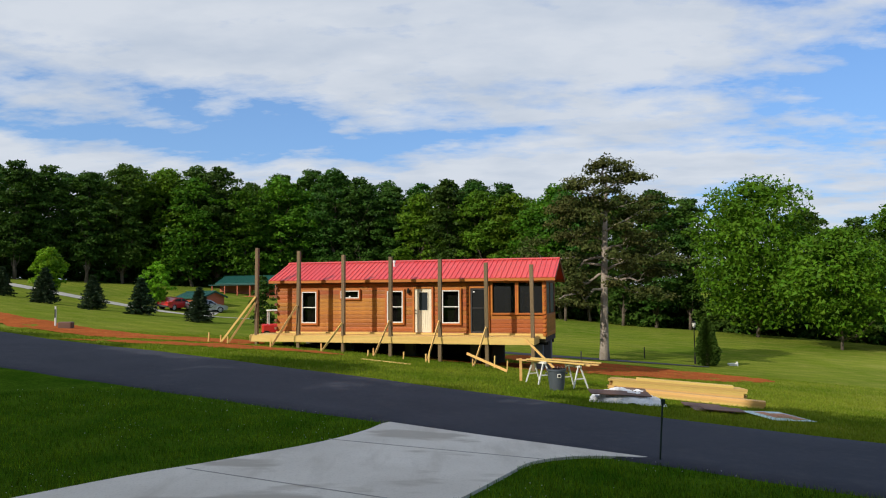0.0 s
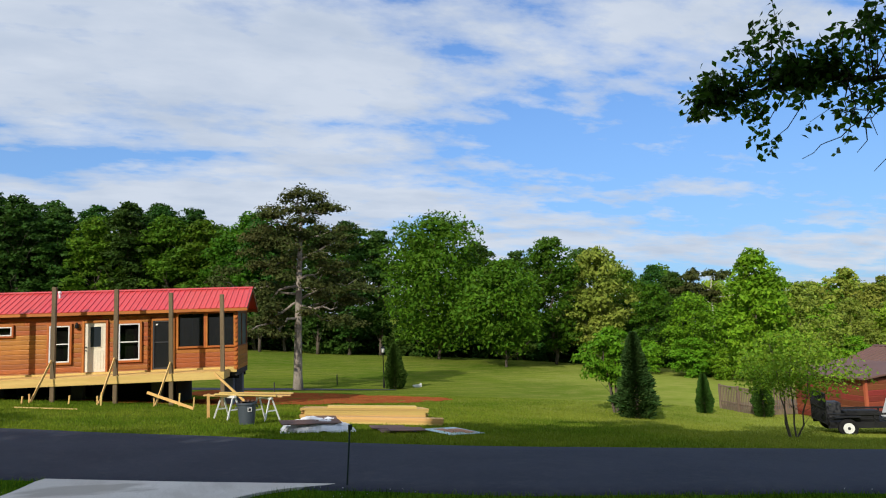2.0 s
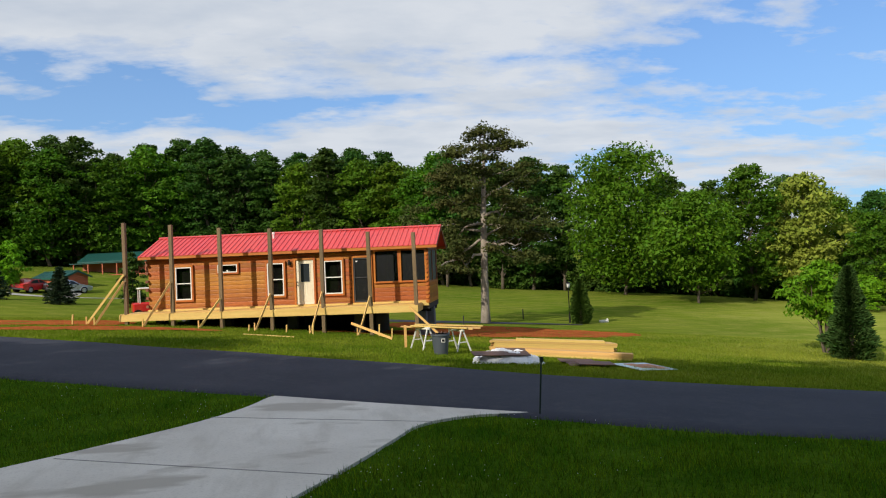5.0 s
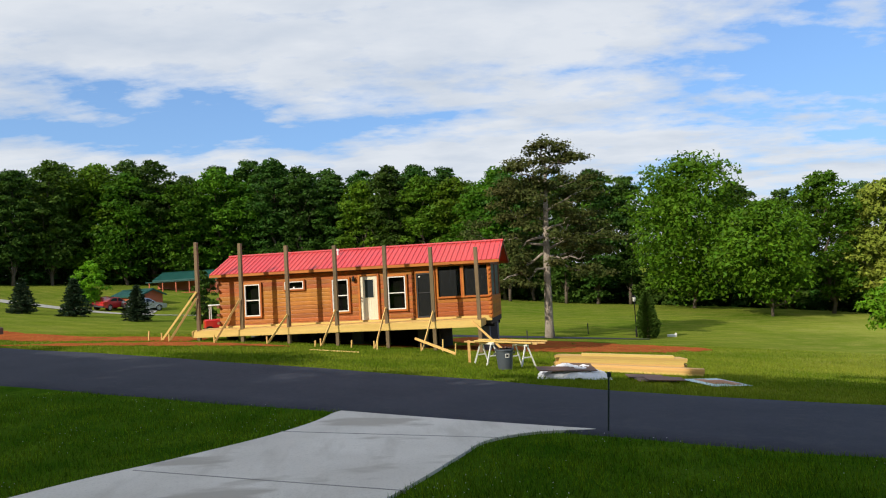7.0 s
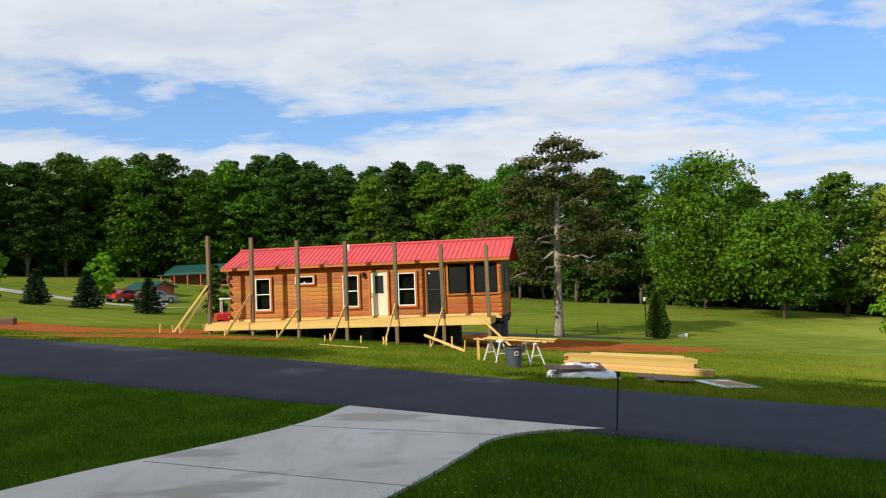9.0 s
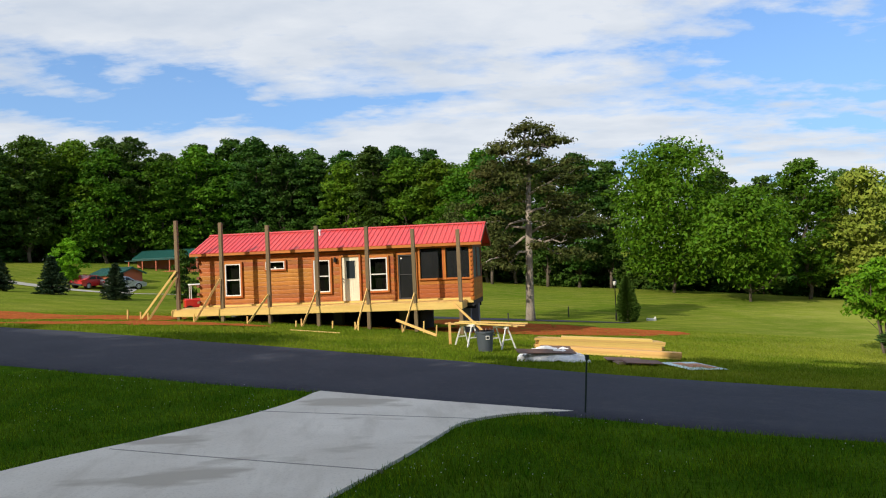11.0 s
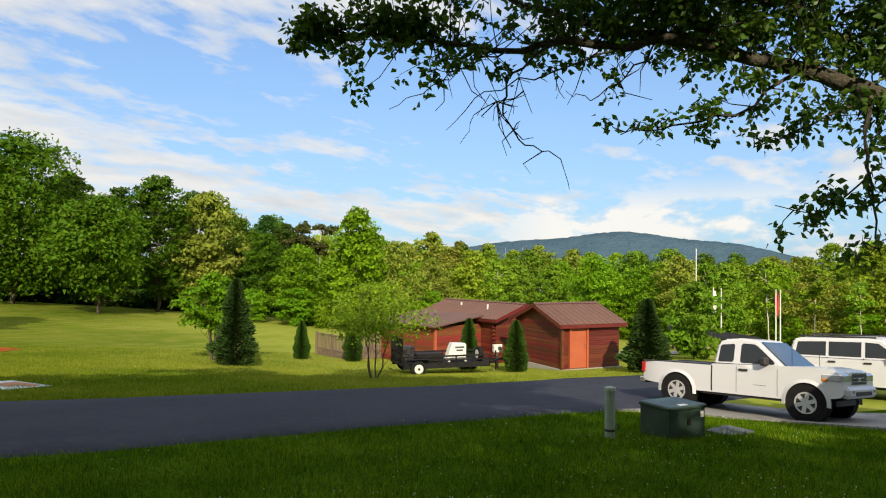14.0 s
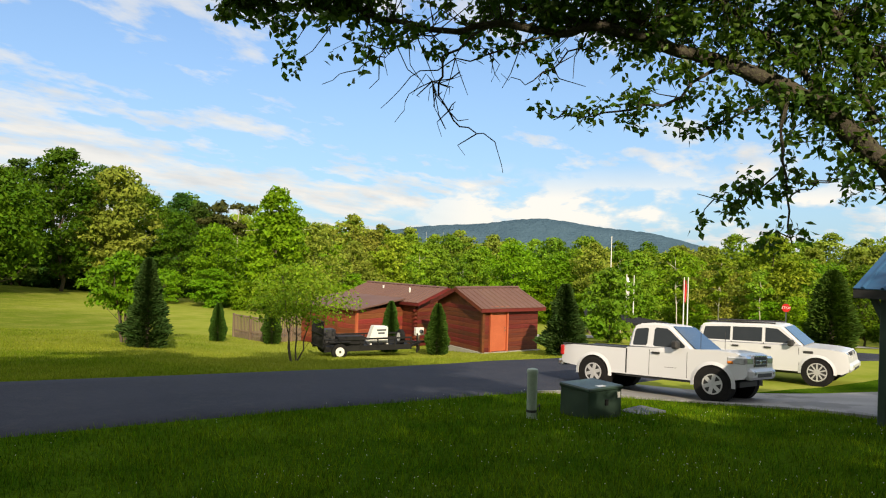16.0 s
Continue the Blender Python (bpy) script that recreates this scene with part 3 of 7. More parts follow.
def clay_patch(name, outline, seed, lift=0.02):
    rnd = random.Random(seed)
    pts = smooth_line(outline + [outline[0]], 8)
    pts = [(x + rnd.uniform(-.22, .22), y + rnd.uniform(-.22, .22)) for x, y in pts[:-1]]
    CLAY.append(pts)
    ob = slab(name, pts, "clay", "bare red clay scraped out of the grass", "bare earth", lift, 0.0)
    for v in ob.data.vertices:
        v.co.z += 0.05 * noise.noise(v.co * 1.3)
    return ob


clay_patch("clay_patch", [(-34, 44), (-26, 38.5), (-18.4, 33.9), (-13.5, 33.2), (-9.5, 33.3), (-9.0, 35.0), (-10.3, 36.9), (-15, 36.2), (-22, 39.6), (-30, 44.5)], 3)
clay_patch("clay_patch", [(-17, 31.2), (-12, 30.2), (-8, 29.9), (-4.5, 30.0), (-5.0, 31.2), (-9.0, 32.4), (-13.4, 32.2)], 4)
clay_patch("clay_patch", [(-6, 33.8), (2, 31.7), (5.4, 31.2), (9.5, 32.0), (15.0, 33.5), (16.5, 35.6), (13.5, 38.4), (9.5, 41.2), (5.0, 42.5), (3.0, 40), (4.5, 36), (0, 34), (-6, 35.2)], 5)
# a spur of the lane behind the cabin
slab("road", smooth_line([(-4, 46.4), (4, 45.2), (10.2, 45.0), (16.5, 43.4)]) + smooth_line([(16.2, 42.9), (10.0, 43.3), (4, 43.2), (-4, 44.4)]), "asphalt", "narrow asphalt spur behind the cabin", "road", 0.03, 0.0)
slab("road", smooth_line([(-70, 92), (-45, 80), (-33, 76.5), (-22, 71), (-8, 64), (6, 60)]) + smooth_line([(6, 57.6), (-8, 61.5), (-22, 68.3), (-33, 73.6), (-45, 77), (-70, 88)]), "pale_ground", "pale lane crossing the far meadow", "road", 0.04, 0.0, step=2.0)
slab("road", smooth_line([(-31, 90.5), (-27, 85), (-24.5, 76), (-24, 71)]) + smooth_line([(-26.5, 71), (-27, 76), (-29, 84), (-33, 90)]), "pale_ground", "pale path up to the far cabin", "path", 0.04, 0.0, step=2.0)
slab("road", smooth_line([(38, 16.5), (46, 9.5), (56, 2), (70, -6)]) + smooth_line([(72, -3), (58, 5.5), (48, 12.5), (40, 19.5)]), "pale_ground", "pale lane beyond the parked cars", "road", 0.05, 0.0, step=2.0)


# ---- trees ----
def leaf_cloud(rnd, blobs, count, size, flat=0.35, inner=0.25):
    """Small leaf clumps scattered through and over rounded masses: vertices and faces."""
    nb = len(blobs)
    w = np.array([b[1][0] * b[1][1] + b[1][1] * b[1][2] for b in blobs])
    idx = rnd.choice(nb, count, p=w / w.sum())
    d = rnd.normal(size=(count, 3))
    d /= np.linalg.norm(d, axis=1)[:, None]
    d[:, 2] = np.where(d[:, 2] < -0.35, -d[:, 2] * 0.6, d[:, 2])
    rad = np.where(rnd.random(count) < inner, rnd.uniform(0.3, 0.9, count), rnd.normal(1.0, 0.12, count))
    c = np.array([b[0] for b in blobs])[idx] + d * np.array([b[1] for b in blobs])[idx] * rad[:, None]
    nrm = d * 0.75 + rnd.normal(size=(count, 3)) * 0.6 + np.array([0, 0, flat])
    nrm /= np.linalg.norm(nrm, axis=1)[:, None]
    t = np.cross(nrm, rnd.normal(size=(count, 3)))
    t /= np.linalg.norm(t, axis=1)[:, None]
    b = np.cross(nrm, t)
    s = size * rnd.uniform(0.55, 1.4, count)[:, None]
    V = np.stack([c - t * s * 0.75 - b * s * 0.55, c - t * s * 0.6 + b * s * 0.6, c + t * s], 1).reshape(-1, 3)
    return V, np.arange(count * 3).reshape(-1, 3)


def wobble_tube(bm, rnd, a, b, r0, r1, n=5, amp=0.06, sides=7):
    a, b = Vector(a), Vector(b)
    L = (b - a).length
    pts = [a.lerp(b, k / n) + Vector(rnd.normal(size=3)) * (amp * L * (0 < k < n) * 0.6) for k in range(n + 1)]
    tube(bm, pts, [r0 + (r1 - r0) * k / n for k in range(n + 1)], sides)
    return pts


def broad_tree(name, seed, h, width, bole, leaves, size, mat, label, bark="bark", lobes=40, trunk_r=None, lean=0.0, category="tree", belly=0.42, ragged=1.0, stems=1):
    """A leafy tree: tapered trunk or stems, limbs, and an uneven crown of overlapping leafy sprays."""
    rnd = np.random.default_rng(seed)
    ob = thing(name, label, category)
    tr = trunk_r or h * 0.0105
    bm = bmesh.new()
    trunks = []
    for q in range(stems):
        a = q * 2.4 + 0.6
        o = (0.0 if stems == 1 else 0.16) * width
        trunks.append(wobble_tube(bm, rnd, (math.cos(a) * o * 0.12, math.sin(a) * o * 0.12, -0.4), (lean * h + math.cos(a) * o, math.sin(a) * o, h * 0.84), tr * 1.25, tr * 0.2, 8, 0.02, 8))
    blobs = []
    crown_h = h - bole
    bumps = rnd.uniform(0, 6.28, 4)
    for k in range(lobes):
        f = (k + rnd.random()) / lobes
        g = f / belly if f < belly else (1 - f) / (1 - belly)
        prof = 0.34 + 0.66 * math.sqrt(max(0.0, 1 - (1 - g) ** 2)) if f < belly else max(0.22, (1 - (1 - g) ** 2.6) ** 0.55)
        a = k * 2.399 + rnd.uniform(-0.6, 0.6)
        prof *= 1 + ragged * (0.13 * math.sin(2 * a + bumps[0] + 5 * f) + 0.10 * math.sin(3 * a + bumps[1] - 9 * f))
        rr = width * rnd.uniform(0.09, 0.17) * (0.85 + 0.2 * prof)
        r = max(0.0, width * 0.5 * prof * rnd.uniform(0.62, 1.0) - rr * 0.55)
        z = bole + crown_h * (0.03 + 0.97 * f) - rr * (0.2 + 0.45 * f)
        c = Vector((math.cos(a) * r + lean * z, math.sin(a) * r, z))
        blobs.append((tuple(c), (rr, rr, rr * rnd.uniform(0.5, 0.8))))
        if k % 2 == 0:
            stem = trunks[k % stems]
            base = stem[max(1, min(7, int((z - 0.12 * h) / h * 9)))]
            wobble_tube(bm, rnd, base, c, tr * 0.34 * (1.1 - f), tr * 0.06, 3, 0.07, 4)
        if k % 3 == 0:        # foliage deeper in the crown
            blobs.append(((c.x * 0.45, c.y * 0.45, z - rr * 0.4), (rr * 1.3, rr * 1.3, rr * 0.9)))
    part("trunk", bm, bark, ob, smooth=True)
    V, Fc = leaf_cloud(rnd, blobs, leaves, size)
    raw("crown", V.tolist(), Fc.tolist(), mat, ob)
    return ob


def spruce_tree(name, seed, h, width, label, mat="spruce", rows=17):
    """A young spruce: whorls of drooping boughs set with sprays of needles."""
    rnd = np.random.default_rng(seed)
    ob = thing(name, label, "conifer")
    bm = tube(bmesh.new(), [(0, 0, -0.2), (0, 0, h * 0.5), (0, 0, h)], [0.07, 0.045, 0.008], 7)
    V = []
    for j in range(rows):
        f = (j + 0.4) / rows
        reach = width * 0.5 * (1 - f) ** 0.82 * (1.0 if f > 0.08 else 0.8)
        for k in range(9):
            a = k * 0.698 + j * 1.1 + rnd.normal() * 0.18
            L = reach * rnd.uniform(0.72, 1.12)
            z0 = h * (0.05 + 0.93 * f)
            tip = Vector((math.cos(a) * L, math.sin(a) * L, z0 - 0.12 * L + 0.10 * L * rnd.normal()))
            tube(bm, [(0, 0, z0), tip], [0.016, 0.004], 4)
            for _ in range(int(20 + 46 * L)):
                q = rnd.uniform(0.12, 1.05)
                c = Vector((0, 0, z0)).lerp(tip, q) + Vector((rnd.normal() * 0.06, rnd.normal() * 0.06, rnd.normal() * 0.035))
                d = Vector((math.cos(a) + rnd.normal() * 0.7, math.sin(a) + rnd.normal() * 0.7, rnd.normal() * 0.25 + 0.1)).normalized()
                w = d.cross(Vector(rnd.normal(size=3))).normalized()
                u = rnd.uniform(0.10, 0.19)
                V += [c - w * u * 0.30, c + w * u * 0.30, c + d * u]
    part("trunk", bm, "bark", ob)
    raw("crown", [tuple(v) for v in V], np.arange(len(V)).reshape(-1, 3).tolist(), mat, ob)
    return ob


def cone_tree(name, seed, h, width, leaves, size, mat, label, belly=0.25, trunk=0.15, category="conifer", taper=0.85, shag=1.0):
    """A conifer with tiers of drooping sprays round a straight stem."""
    rnd = np.random.default_rng(seed)
    ob = thing(name, label, category)
    part("trunk", mktube([(0, 0, -0.3), (0, 0, h * 0.9)], [width * 0.06 + 0.03, 0.012], 7), "bark", ob)
    f = rnd.random(leaves) ** 0.8
    z = trunk + (h - trunk) * f
    prof = np.where(f < belly, 0.72 + 0.28 * f / belly, ((1 - f) / (1 - belly)) ** taper)
    tier = 1 + shag * 0.10 * np.sin(f * 26 + rnd.uniform(0, 6)) + shag * 0.10 * np.sin(f * 9)
    a = rnd.uniform(0, 2 * math.pi, leaves)
    lump = 1 + shag * 0.14 * np.sin(a * 3 + f * 11) + shag * 0.10 * np.sin(a * 7 - f * 23)
    r = width * 0.5 * prof * tier * lump * rnd.uniform(1.0 - 0.45 * max(shag, 0.9), 1.0 + 0.08 * shag, leaves) + 0.02
    c = np.stack([np.cos(a) * r, np.sin(a) * r, z], 1)
    out = np.stack([np.cos(a), np.sin(a), rnd.uniform(-0.1, 0.7, leaves)], 1)
    out /= np.linalg.norm(out, axis=1)[:, None]
    side = np.cross(out, rnd.normal(size=(leaves, 3)))
    side /= np.linalg.norm(side, axis=1)[:, None]
    s = (size * rnd.uniform(0.6, 1.4, leaves))[:, None]
    V = np.stack([c - side * s * 0.45 - out * s * 0.3, c + out * s, c + side * s * 0.45 - out * s * 0.3], 1).reshape(-1, 3)
    Fc = np.arange(leaves * 3).reshape(-1, 3)
    raw("crown", V.tolist(), Fc.tolist(), mat, ob)
    return ob


def put(ob, x, y, turn=0.0, size=1.0, sink=0.0, wide=1.0):
    ob.matrix_world = Matrix.LocRotScale((x, y, gz(x, y) - sink), Euler((0, 0, turn)), (size * wide, size * wide, size))
    return ob


def polar(deg, r):
    """A place by its bearing from the porch, clockwise from +y, and its distance."""
    return math.sin(radians(deg)) * r, math.cos(radians(deg)) * r


# the lone pine behind the cabin
def lone_pine():
    rnd = np.random.default_rng(11)
    ob = thing("pine_tree", "tall old pine with bare pale limbs and thin brownish needles", "pine")
    bm = bmesh.new()
    stem = [(0, 0, -0.5), (0.02, 0, 1.0), (0.1, 0, 4), (0.25, 0, 8), (0.45, 0, 11.5), (0.5, 0, 13.2)]
    tube(bm, stem, [0.42, 0.31, 0.26, 0.21, 0.12, 0.05], 12)
    blobs = []
    limbs = ((4.9, -4.4, 4.1, 1), (5.7, 2.6, 5.6, 0), (6.6, -4.2, 7.4, 1), (6.0, -2.2, 4.3, 1), (7.6, 3.0, 8.2, 1), (8.4, -3.0, 9.4, 1), (8.9, 3.6, 10.6, 1),
             (9.6, -2.5, 10.6, 1), (10.2, 2.3, 11.4, 1), (11, -1.7, 12.2, 1), (11.6, 1.4, 12.7, 1), (12.3, 0.2, 14.0, 1), (5.3, 3.4, 4.9, 1), (7.0, 2.2, 6.4, 1), (6.2, 4.4, 7.6, 1), (9.2, -0.6, 12.9, 1), (7.2, -3.6, 5.6, 1), (5.6, 4.3, 6.1, 1))
    for z0, reach, z1, leafy in limbs:
        y = rnd.uniform(-1, 1) * abs(reach) * 0.55
        pts = wobble_tube(bm, rnd, (0.03 * z0, 0, z0), (reach, y, z1), 0.11, 0.03, 6, 0.09, 6)
        for _ in range(4):
            p = pts[rnd.integers(2, 6)]
            q = p + Vector((rnd.uniform(-1, 1) + 0.5 * np.sign(reach), rnd.uniform(-1, 1), rnd.uniform(-0.5, 0.7)))
            wobble_tube(bm, rnd, p, q, 0.035, 0.012, 3, 0.12, 4)
            if leafy:
                blobs.append((tuple(q), (0.95, 0.95, 0.5)))
        if leafy:
            for _ in range(1):
                blobs.append((tuple(pts[-1] + Vector(rnd.normal(size=3)) * 0.45), (1.15, 1.1, 0.6)))
    blobs += [((-0.5, 0.1, 13.1), (0.8, 0.8, 0.6)), ((1.3, 0, 13.2), (0.8, 0.8, 0.6)), ((0.4, 0, 13.8), (0.8, 0.8, 0.7)), ((0.3, -0.5, 12.4), (1.0, 0.9, 0.6)), ((3.9, 0, 11.3), (1.1, 0.9, 0.5)), ((-2.6, 0.5, 10.6), (1.3, 1.1, 0.5))]
    for k in range(64):
        a, f = k * 2.4, (k % 17) / 17
        blobs.append(((math.cos(a) * (4.9 - 2.8 * f) * rnd.uniform(0.5, 1), math.sin(a) * 3.2 * rnd.uniform(0.4, 1), 4.2 + 8.2 * f), (0.80, 0.80, 0.55)))
    part("trunk", bm, "bark_grey", ob, smooth=True)
    V, Fc = leaf_cloud(rnd, blobs, 27000, 0.125, 0.5, 0.75)
    raw("crown", V.tolist(), Fc.tolist(), "needle", ob)
    return ob


put(lone_pine(), 10.11, 43.92, 0, 0.90)

kinds = [broad_tree("forest_tree", 21, 20, 10, 2.6, 9000, 0.29, "leaf", "tall leafy woodland tree in full green", lobes=62, belly=0.45),
         broad_tree("forest_tree", 22, 21, 8.5, 3.2, 9000, 0.28, "leaf_dark", "tall dark green woodland tree", lobes=60, belly=0.5),
         broad_tree("forest_tree", 23, 19, 11, 2.0, 9500, 0.29, "leaf", "broad leafy woodland tree in full green", lobes=64, belly=0.4),
         broad_tree("forest_tree", 24, 21, 7.5, 3.6, 8000, 0.28, "leaf_dark", "slim dark green woodland tree", lobes=56, belly=0.55),
         broad_tree("forest_tree", 25, 16, 11, 0.8, 9000, 0.27, "leaf_bright", "broad bright green tree at the wood's edge", lobes=60),
         broad_tree("forest_tree", 26, 14, 9, 1.0, 7000, 0.25, "leaf_olive", "young olive-yellow tree in spring leaf", lobes=50, ragged=1.5),
         broad_tree("forest_tree", 27, 9, 7.0, 0.1, 5000, 0.23, "leaf_bright", "bushy bright green sapling at the wood's edge", lobes=34),
         broad_tree("forest_tree", 28, 14, 8, 0.8, 7500, 0.25, "leaf_spring", "leafy spring tree in yellow-green", lobes=52, ragged=1.3),
         broad_tree("forest_shrub", 29, 6.5, 6.5, 0.0, 2200, 0.30, "leaf_dark", "dark green undergrowth at the foot of the wood", lobes=22, category="shrub"),
         broad_tree("forest_tree", 30, 19, 10, 3.0, 3600, 0.42, "leaf", "green tree deep in the wood", lobes=36),
         broad_tree("forest_tree", 34, 15, 10, 1.0, 4200, 0.36, "leaf_spring", "spring-green tree deep in the valley wood", lobes=40, ragged=1.3),
         broad_tree("forest_tree", 35, 15, 9, 1.0, 4200, 0.35, "leaf_olive", "olive-yellow tree deep in the valley wood", lobes=40, ragged=1.5)]
used = [False] * len(kinds)


def plant(kind, deg, r, size=1.0, wide=1.0, group="wood behind the meadow"):
    x, y = polar(deg, r)
    turn = random.uniform(0, 6.28)
    if not used[kind]:
        used[kind] = True
        ob = kinds[kind]
        put(ob, x, y, turn, size, 0.1, wide)
    else:
        ob = copy_thing(kinds[kind], Matrix.Identity(4))
        put(ob, x, y, turn, size, 0.1, wide)
    return tagged(ob, group=group)


random.seed(5)
# the tall wood from the west round to the pine
for row, (r0, gap, choice) in enumerate(((111, 2.25, (0, 1, 3, 2, 0, 2)), (118, 2.3, (1, 2, 3, 0, 3)), (128, 2.4, (9, 9, 1)))):
    a = -53.0 + row * 0.8
    while a < 10:
        plant(random.choice(choice), a, r0 - max(0, a + 10) * 0.9 + random.uniform(-2, 2), random.uniform(0.80, 0.90) * (1.0 + 0.04 * math.sin(a * 0.55 + 1)) * (1.0 + 0.04 * row) * (0.80 + 0.225 * min(1, max(0, (a + 44) / 26))), 1.16)
        a += gap * random.uniform(0.8, 1.2)
# the wood's edge behind the pine and east of it
for a, r, k, s, w in ((10, 92, 3, 0.82, 1), (12, 95, 1, 0.80, 1.1), (14.5, 90, 3, 0.80, 1.1), (17, 90, 1, 0.83, 1.1), (19.5, 92, 3, 0.80, 1.1),
                      (27.5, 92, 1, 0.74, 1.1), (31.0, 90, 3, 0.68, 1.2), (33.6, 79, 0, 0.72, 1.1), (36, 90, 1, 0.70, 1.1), (39.5, 90, 2, 0.64, 1), (41.5, 93, 1, 0.62, 1.1), (43, 88, 3, 0.56, 1.1),
                      (13, 104, 9, 0.95, 1.1), (18, 104, 9, 0.97, 1.1), (23, 102, 9, 0.92, 1.1), (28, 102, 9, 0.85, 1.1), (33, 101, 9, 0.80, 1.1), (38, 99, 9, 0.76, 1.1), (42, 100, 9, 0.72, 1.1)):
    plant(k, a, r, s, w)
for ob, a, r in ((broad_tree("oak_tree", 51, 16.8, 14.2, 1.8, 18000, 0.24, "leaf_oak", "big spreading oak in sunlit green at the wood's edge", lobes=92, belly=0.56, ragged=1.1), 24.2, 79),
                 (broad_tree("maple_tree", 52, 11.0, 10.4, 2.1, 12000, 0.21, "leaf_oak", "round full maple with a short trunk in the meadow", lobes=72, belly=0.40, ragged=0.6), 29.65, 70.3),
                 (broad_tree("forest_tree", 53, 13.6, 8.0, 1.6, 9000, 0.24, "leaf_olive", "tall olive-green tree in young leaf at the wood's edge", lobes=56, belly=0.5, ragged=1.4), 37.2, 80),
                 (broad_tree("forest_tree", 54, 11.6, 6.2, 0.6, 9500, 0.21, "leaf_bright", "egg-shaped bright green tree in full spring leaf", lobes=60, belly=0.45, ragged=0.5), 48.8, 66)):
    put(ob, *polar(a, r), a, 1.0, 0.1)
    tagged(ob, group="wood behind the meadow")
for a in np.arange(-53, 39, 1.5):     # undergrowth in the shade of the wood
    plant(8, a + random.uniform(-0.7, 0.7), (113 - max(0, a + 14) * 0.56) + random.uniform(0, 8), random.uniform(0.45, 0.9), 1.3)
for a in np.arange(9, 47, 1.7):       # dark growth under the wood's edge
    plant(8, a + random.uniform(-0.6, 0.6), (95 - max(0, a - 12) * 0.30) + random.uniform(-2, 6), random.uniform(0.5, 0.85), 1.3)
for a in np.arange(-54, 12, 2.2):     # thick young growth behind the trunks
    plant(8, a + random.uniform(-1, 1), 136 - max(0, a + 10) * 0.8, random.uniform(1.5, 1.9), 1.3)
# the spring wood over the eastern valley
for row, (r0, gap, lo, hi) in enumerate(((76, 2.9, 0.60, 0.80), (92, 2.6, 0.68, 0.90), (112, 2.3, 0.80, 0.98), (138, 2.1, 0.92, 1.10))):
    a = 41.5 + row * 0.7
    while a < 112:
        k = random.choice((7, 7, 6, 4, 5, 4, 7, 5, 0) if row < 2 else (10, 11, 10, 10, 11, 9))
        f = {6: 1.4, 4: 0.84, 0: 0.64, 9: 0.74}.get(k, 1.0)
        tall = 0.84 if 56 < a < 84 else 0.92
        plant(k, a, r0 + random.uniform(-5, 6), random.uniform(lo, hi) * tall * f, 1.08, "spring wood over the valley")
        a += gap * random.uniform(0.75, 1.25)
for a in np.arange(41, 110, 2.4):     # bushy growth along the wood's foot
    plant(6, a + random.uniform(-0.8, 0.8), 70 + random.uniform(-3, 4), random.uniform(0.28, 0.5), 1.35, "spring wood over the valley")


def pole_tree(seed, h, r, crown, leaf, n, label):
    """A slender tree with a bare pale bole and a thin crown high up."""
    rr = np.random.default_rng(seed)
    ob = thing("slender_tree", label, "tree", group="spring wood over the valley")
    bm = bmesh.new()
    pts = wobble_tube(bm, rr, (0, 0, -0.3), (0.4, 0, h), r, r * 0.3, 8, 0.012)
    blobs = []
    for q in range(11):
        f = crown + (1 - crown) * rr.random()
        p = Vector((0.4 * f, 0, h * f))
        e = p + Vector((rr.normal() * 1.0, rr.normal() * 1.0, rr.uniform(0.2, 1.1)))
        wobble_tube(bm, rr, p, e, r * 0.35, r * 0.12, 3, 0.08, 4)
        blobs.append((tuple(e), (0.75, 0.75, 0.55)))
    part("trunk", bm, "birch", ob, smooth=True)
    V, Fc = leaf_cloud(rr, blobs, n, 0.22, 0.4, 0.6)
    raw("crown", V.tolist(), Fc.tolist(), leaf, ob)
    return ob


for a, r, sd in ((45.6, 74, 1), (44.3, 77, 2)):
    put(pole_tree(sd, 9.6, 0.13 if sd == 1 else 0.08, 0.62, "needle", 1500, "slender tree with a bare pale trunk and a thin dark crown"), *polar(a, r))
pole = pole_tree(7, 8.6, 0.075, 0.35, "leaf_spring", 1800, "slender young tree with a pale trunk and thin spring leaves")
put(pole, *polar(60, 62), 0.0, 0.72)
for a in (63.5, 76.5, 80.5, 83, 86.2, 91, 96):
    put(copy_thing(pole, Matrix.Identity(4)), *polar(a + random.uniform(-0.5, 0.5), 64 + random.uniform(-4, 4)), random.uniform(0, 6), random.uniform(0.55, 0.8))
for k, u in enumerate(used):
    if not u:
        plant(k, 60, 140)

# a long far ridge
def ridge(name, r, deg0, deg1, prof, mat="hill"):
    n, rows = 150, 10
    verts, faces = [], []
    for i in range(n + 1):
        a = deg0 + (deg1 - deg0) * i / n
        top = prof(a) + 3.5 * noise.noise(Vector((a * 2.1, r, 0))) + 2.2 * noise.noise(Vector((a * 9, r, 3)))
        for j in range(rows + 1):
            f = j / rows
            x, y = polar(a, r + 420 * f)
            verts.append((x, y, -40 + (top + 40) * math.sin(f * math.pi / 2)))
    for i in range(n):
        for j in range(rows):
            p = i * (rows + 1) + j
            faces.append((p, p + 1, p + rows + 2, p + rows + 1))
    return raw(name, verts, faces, mat, smooth=True)


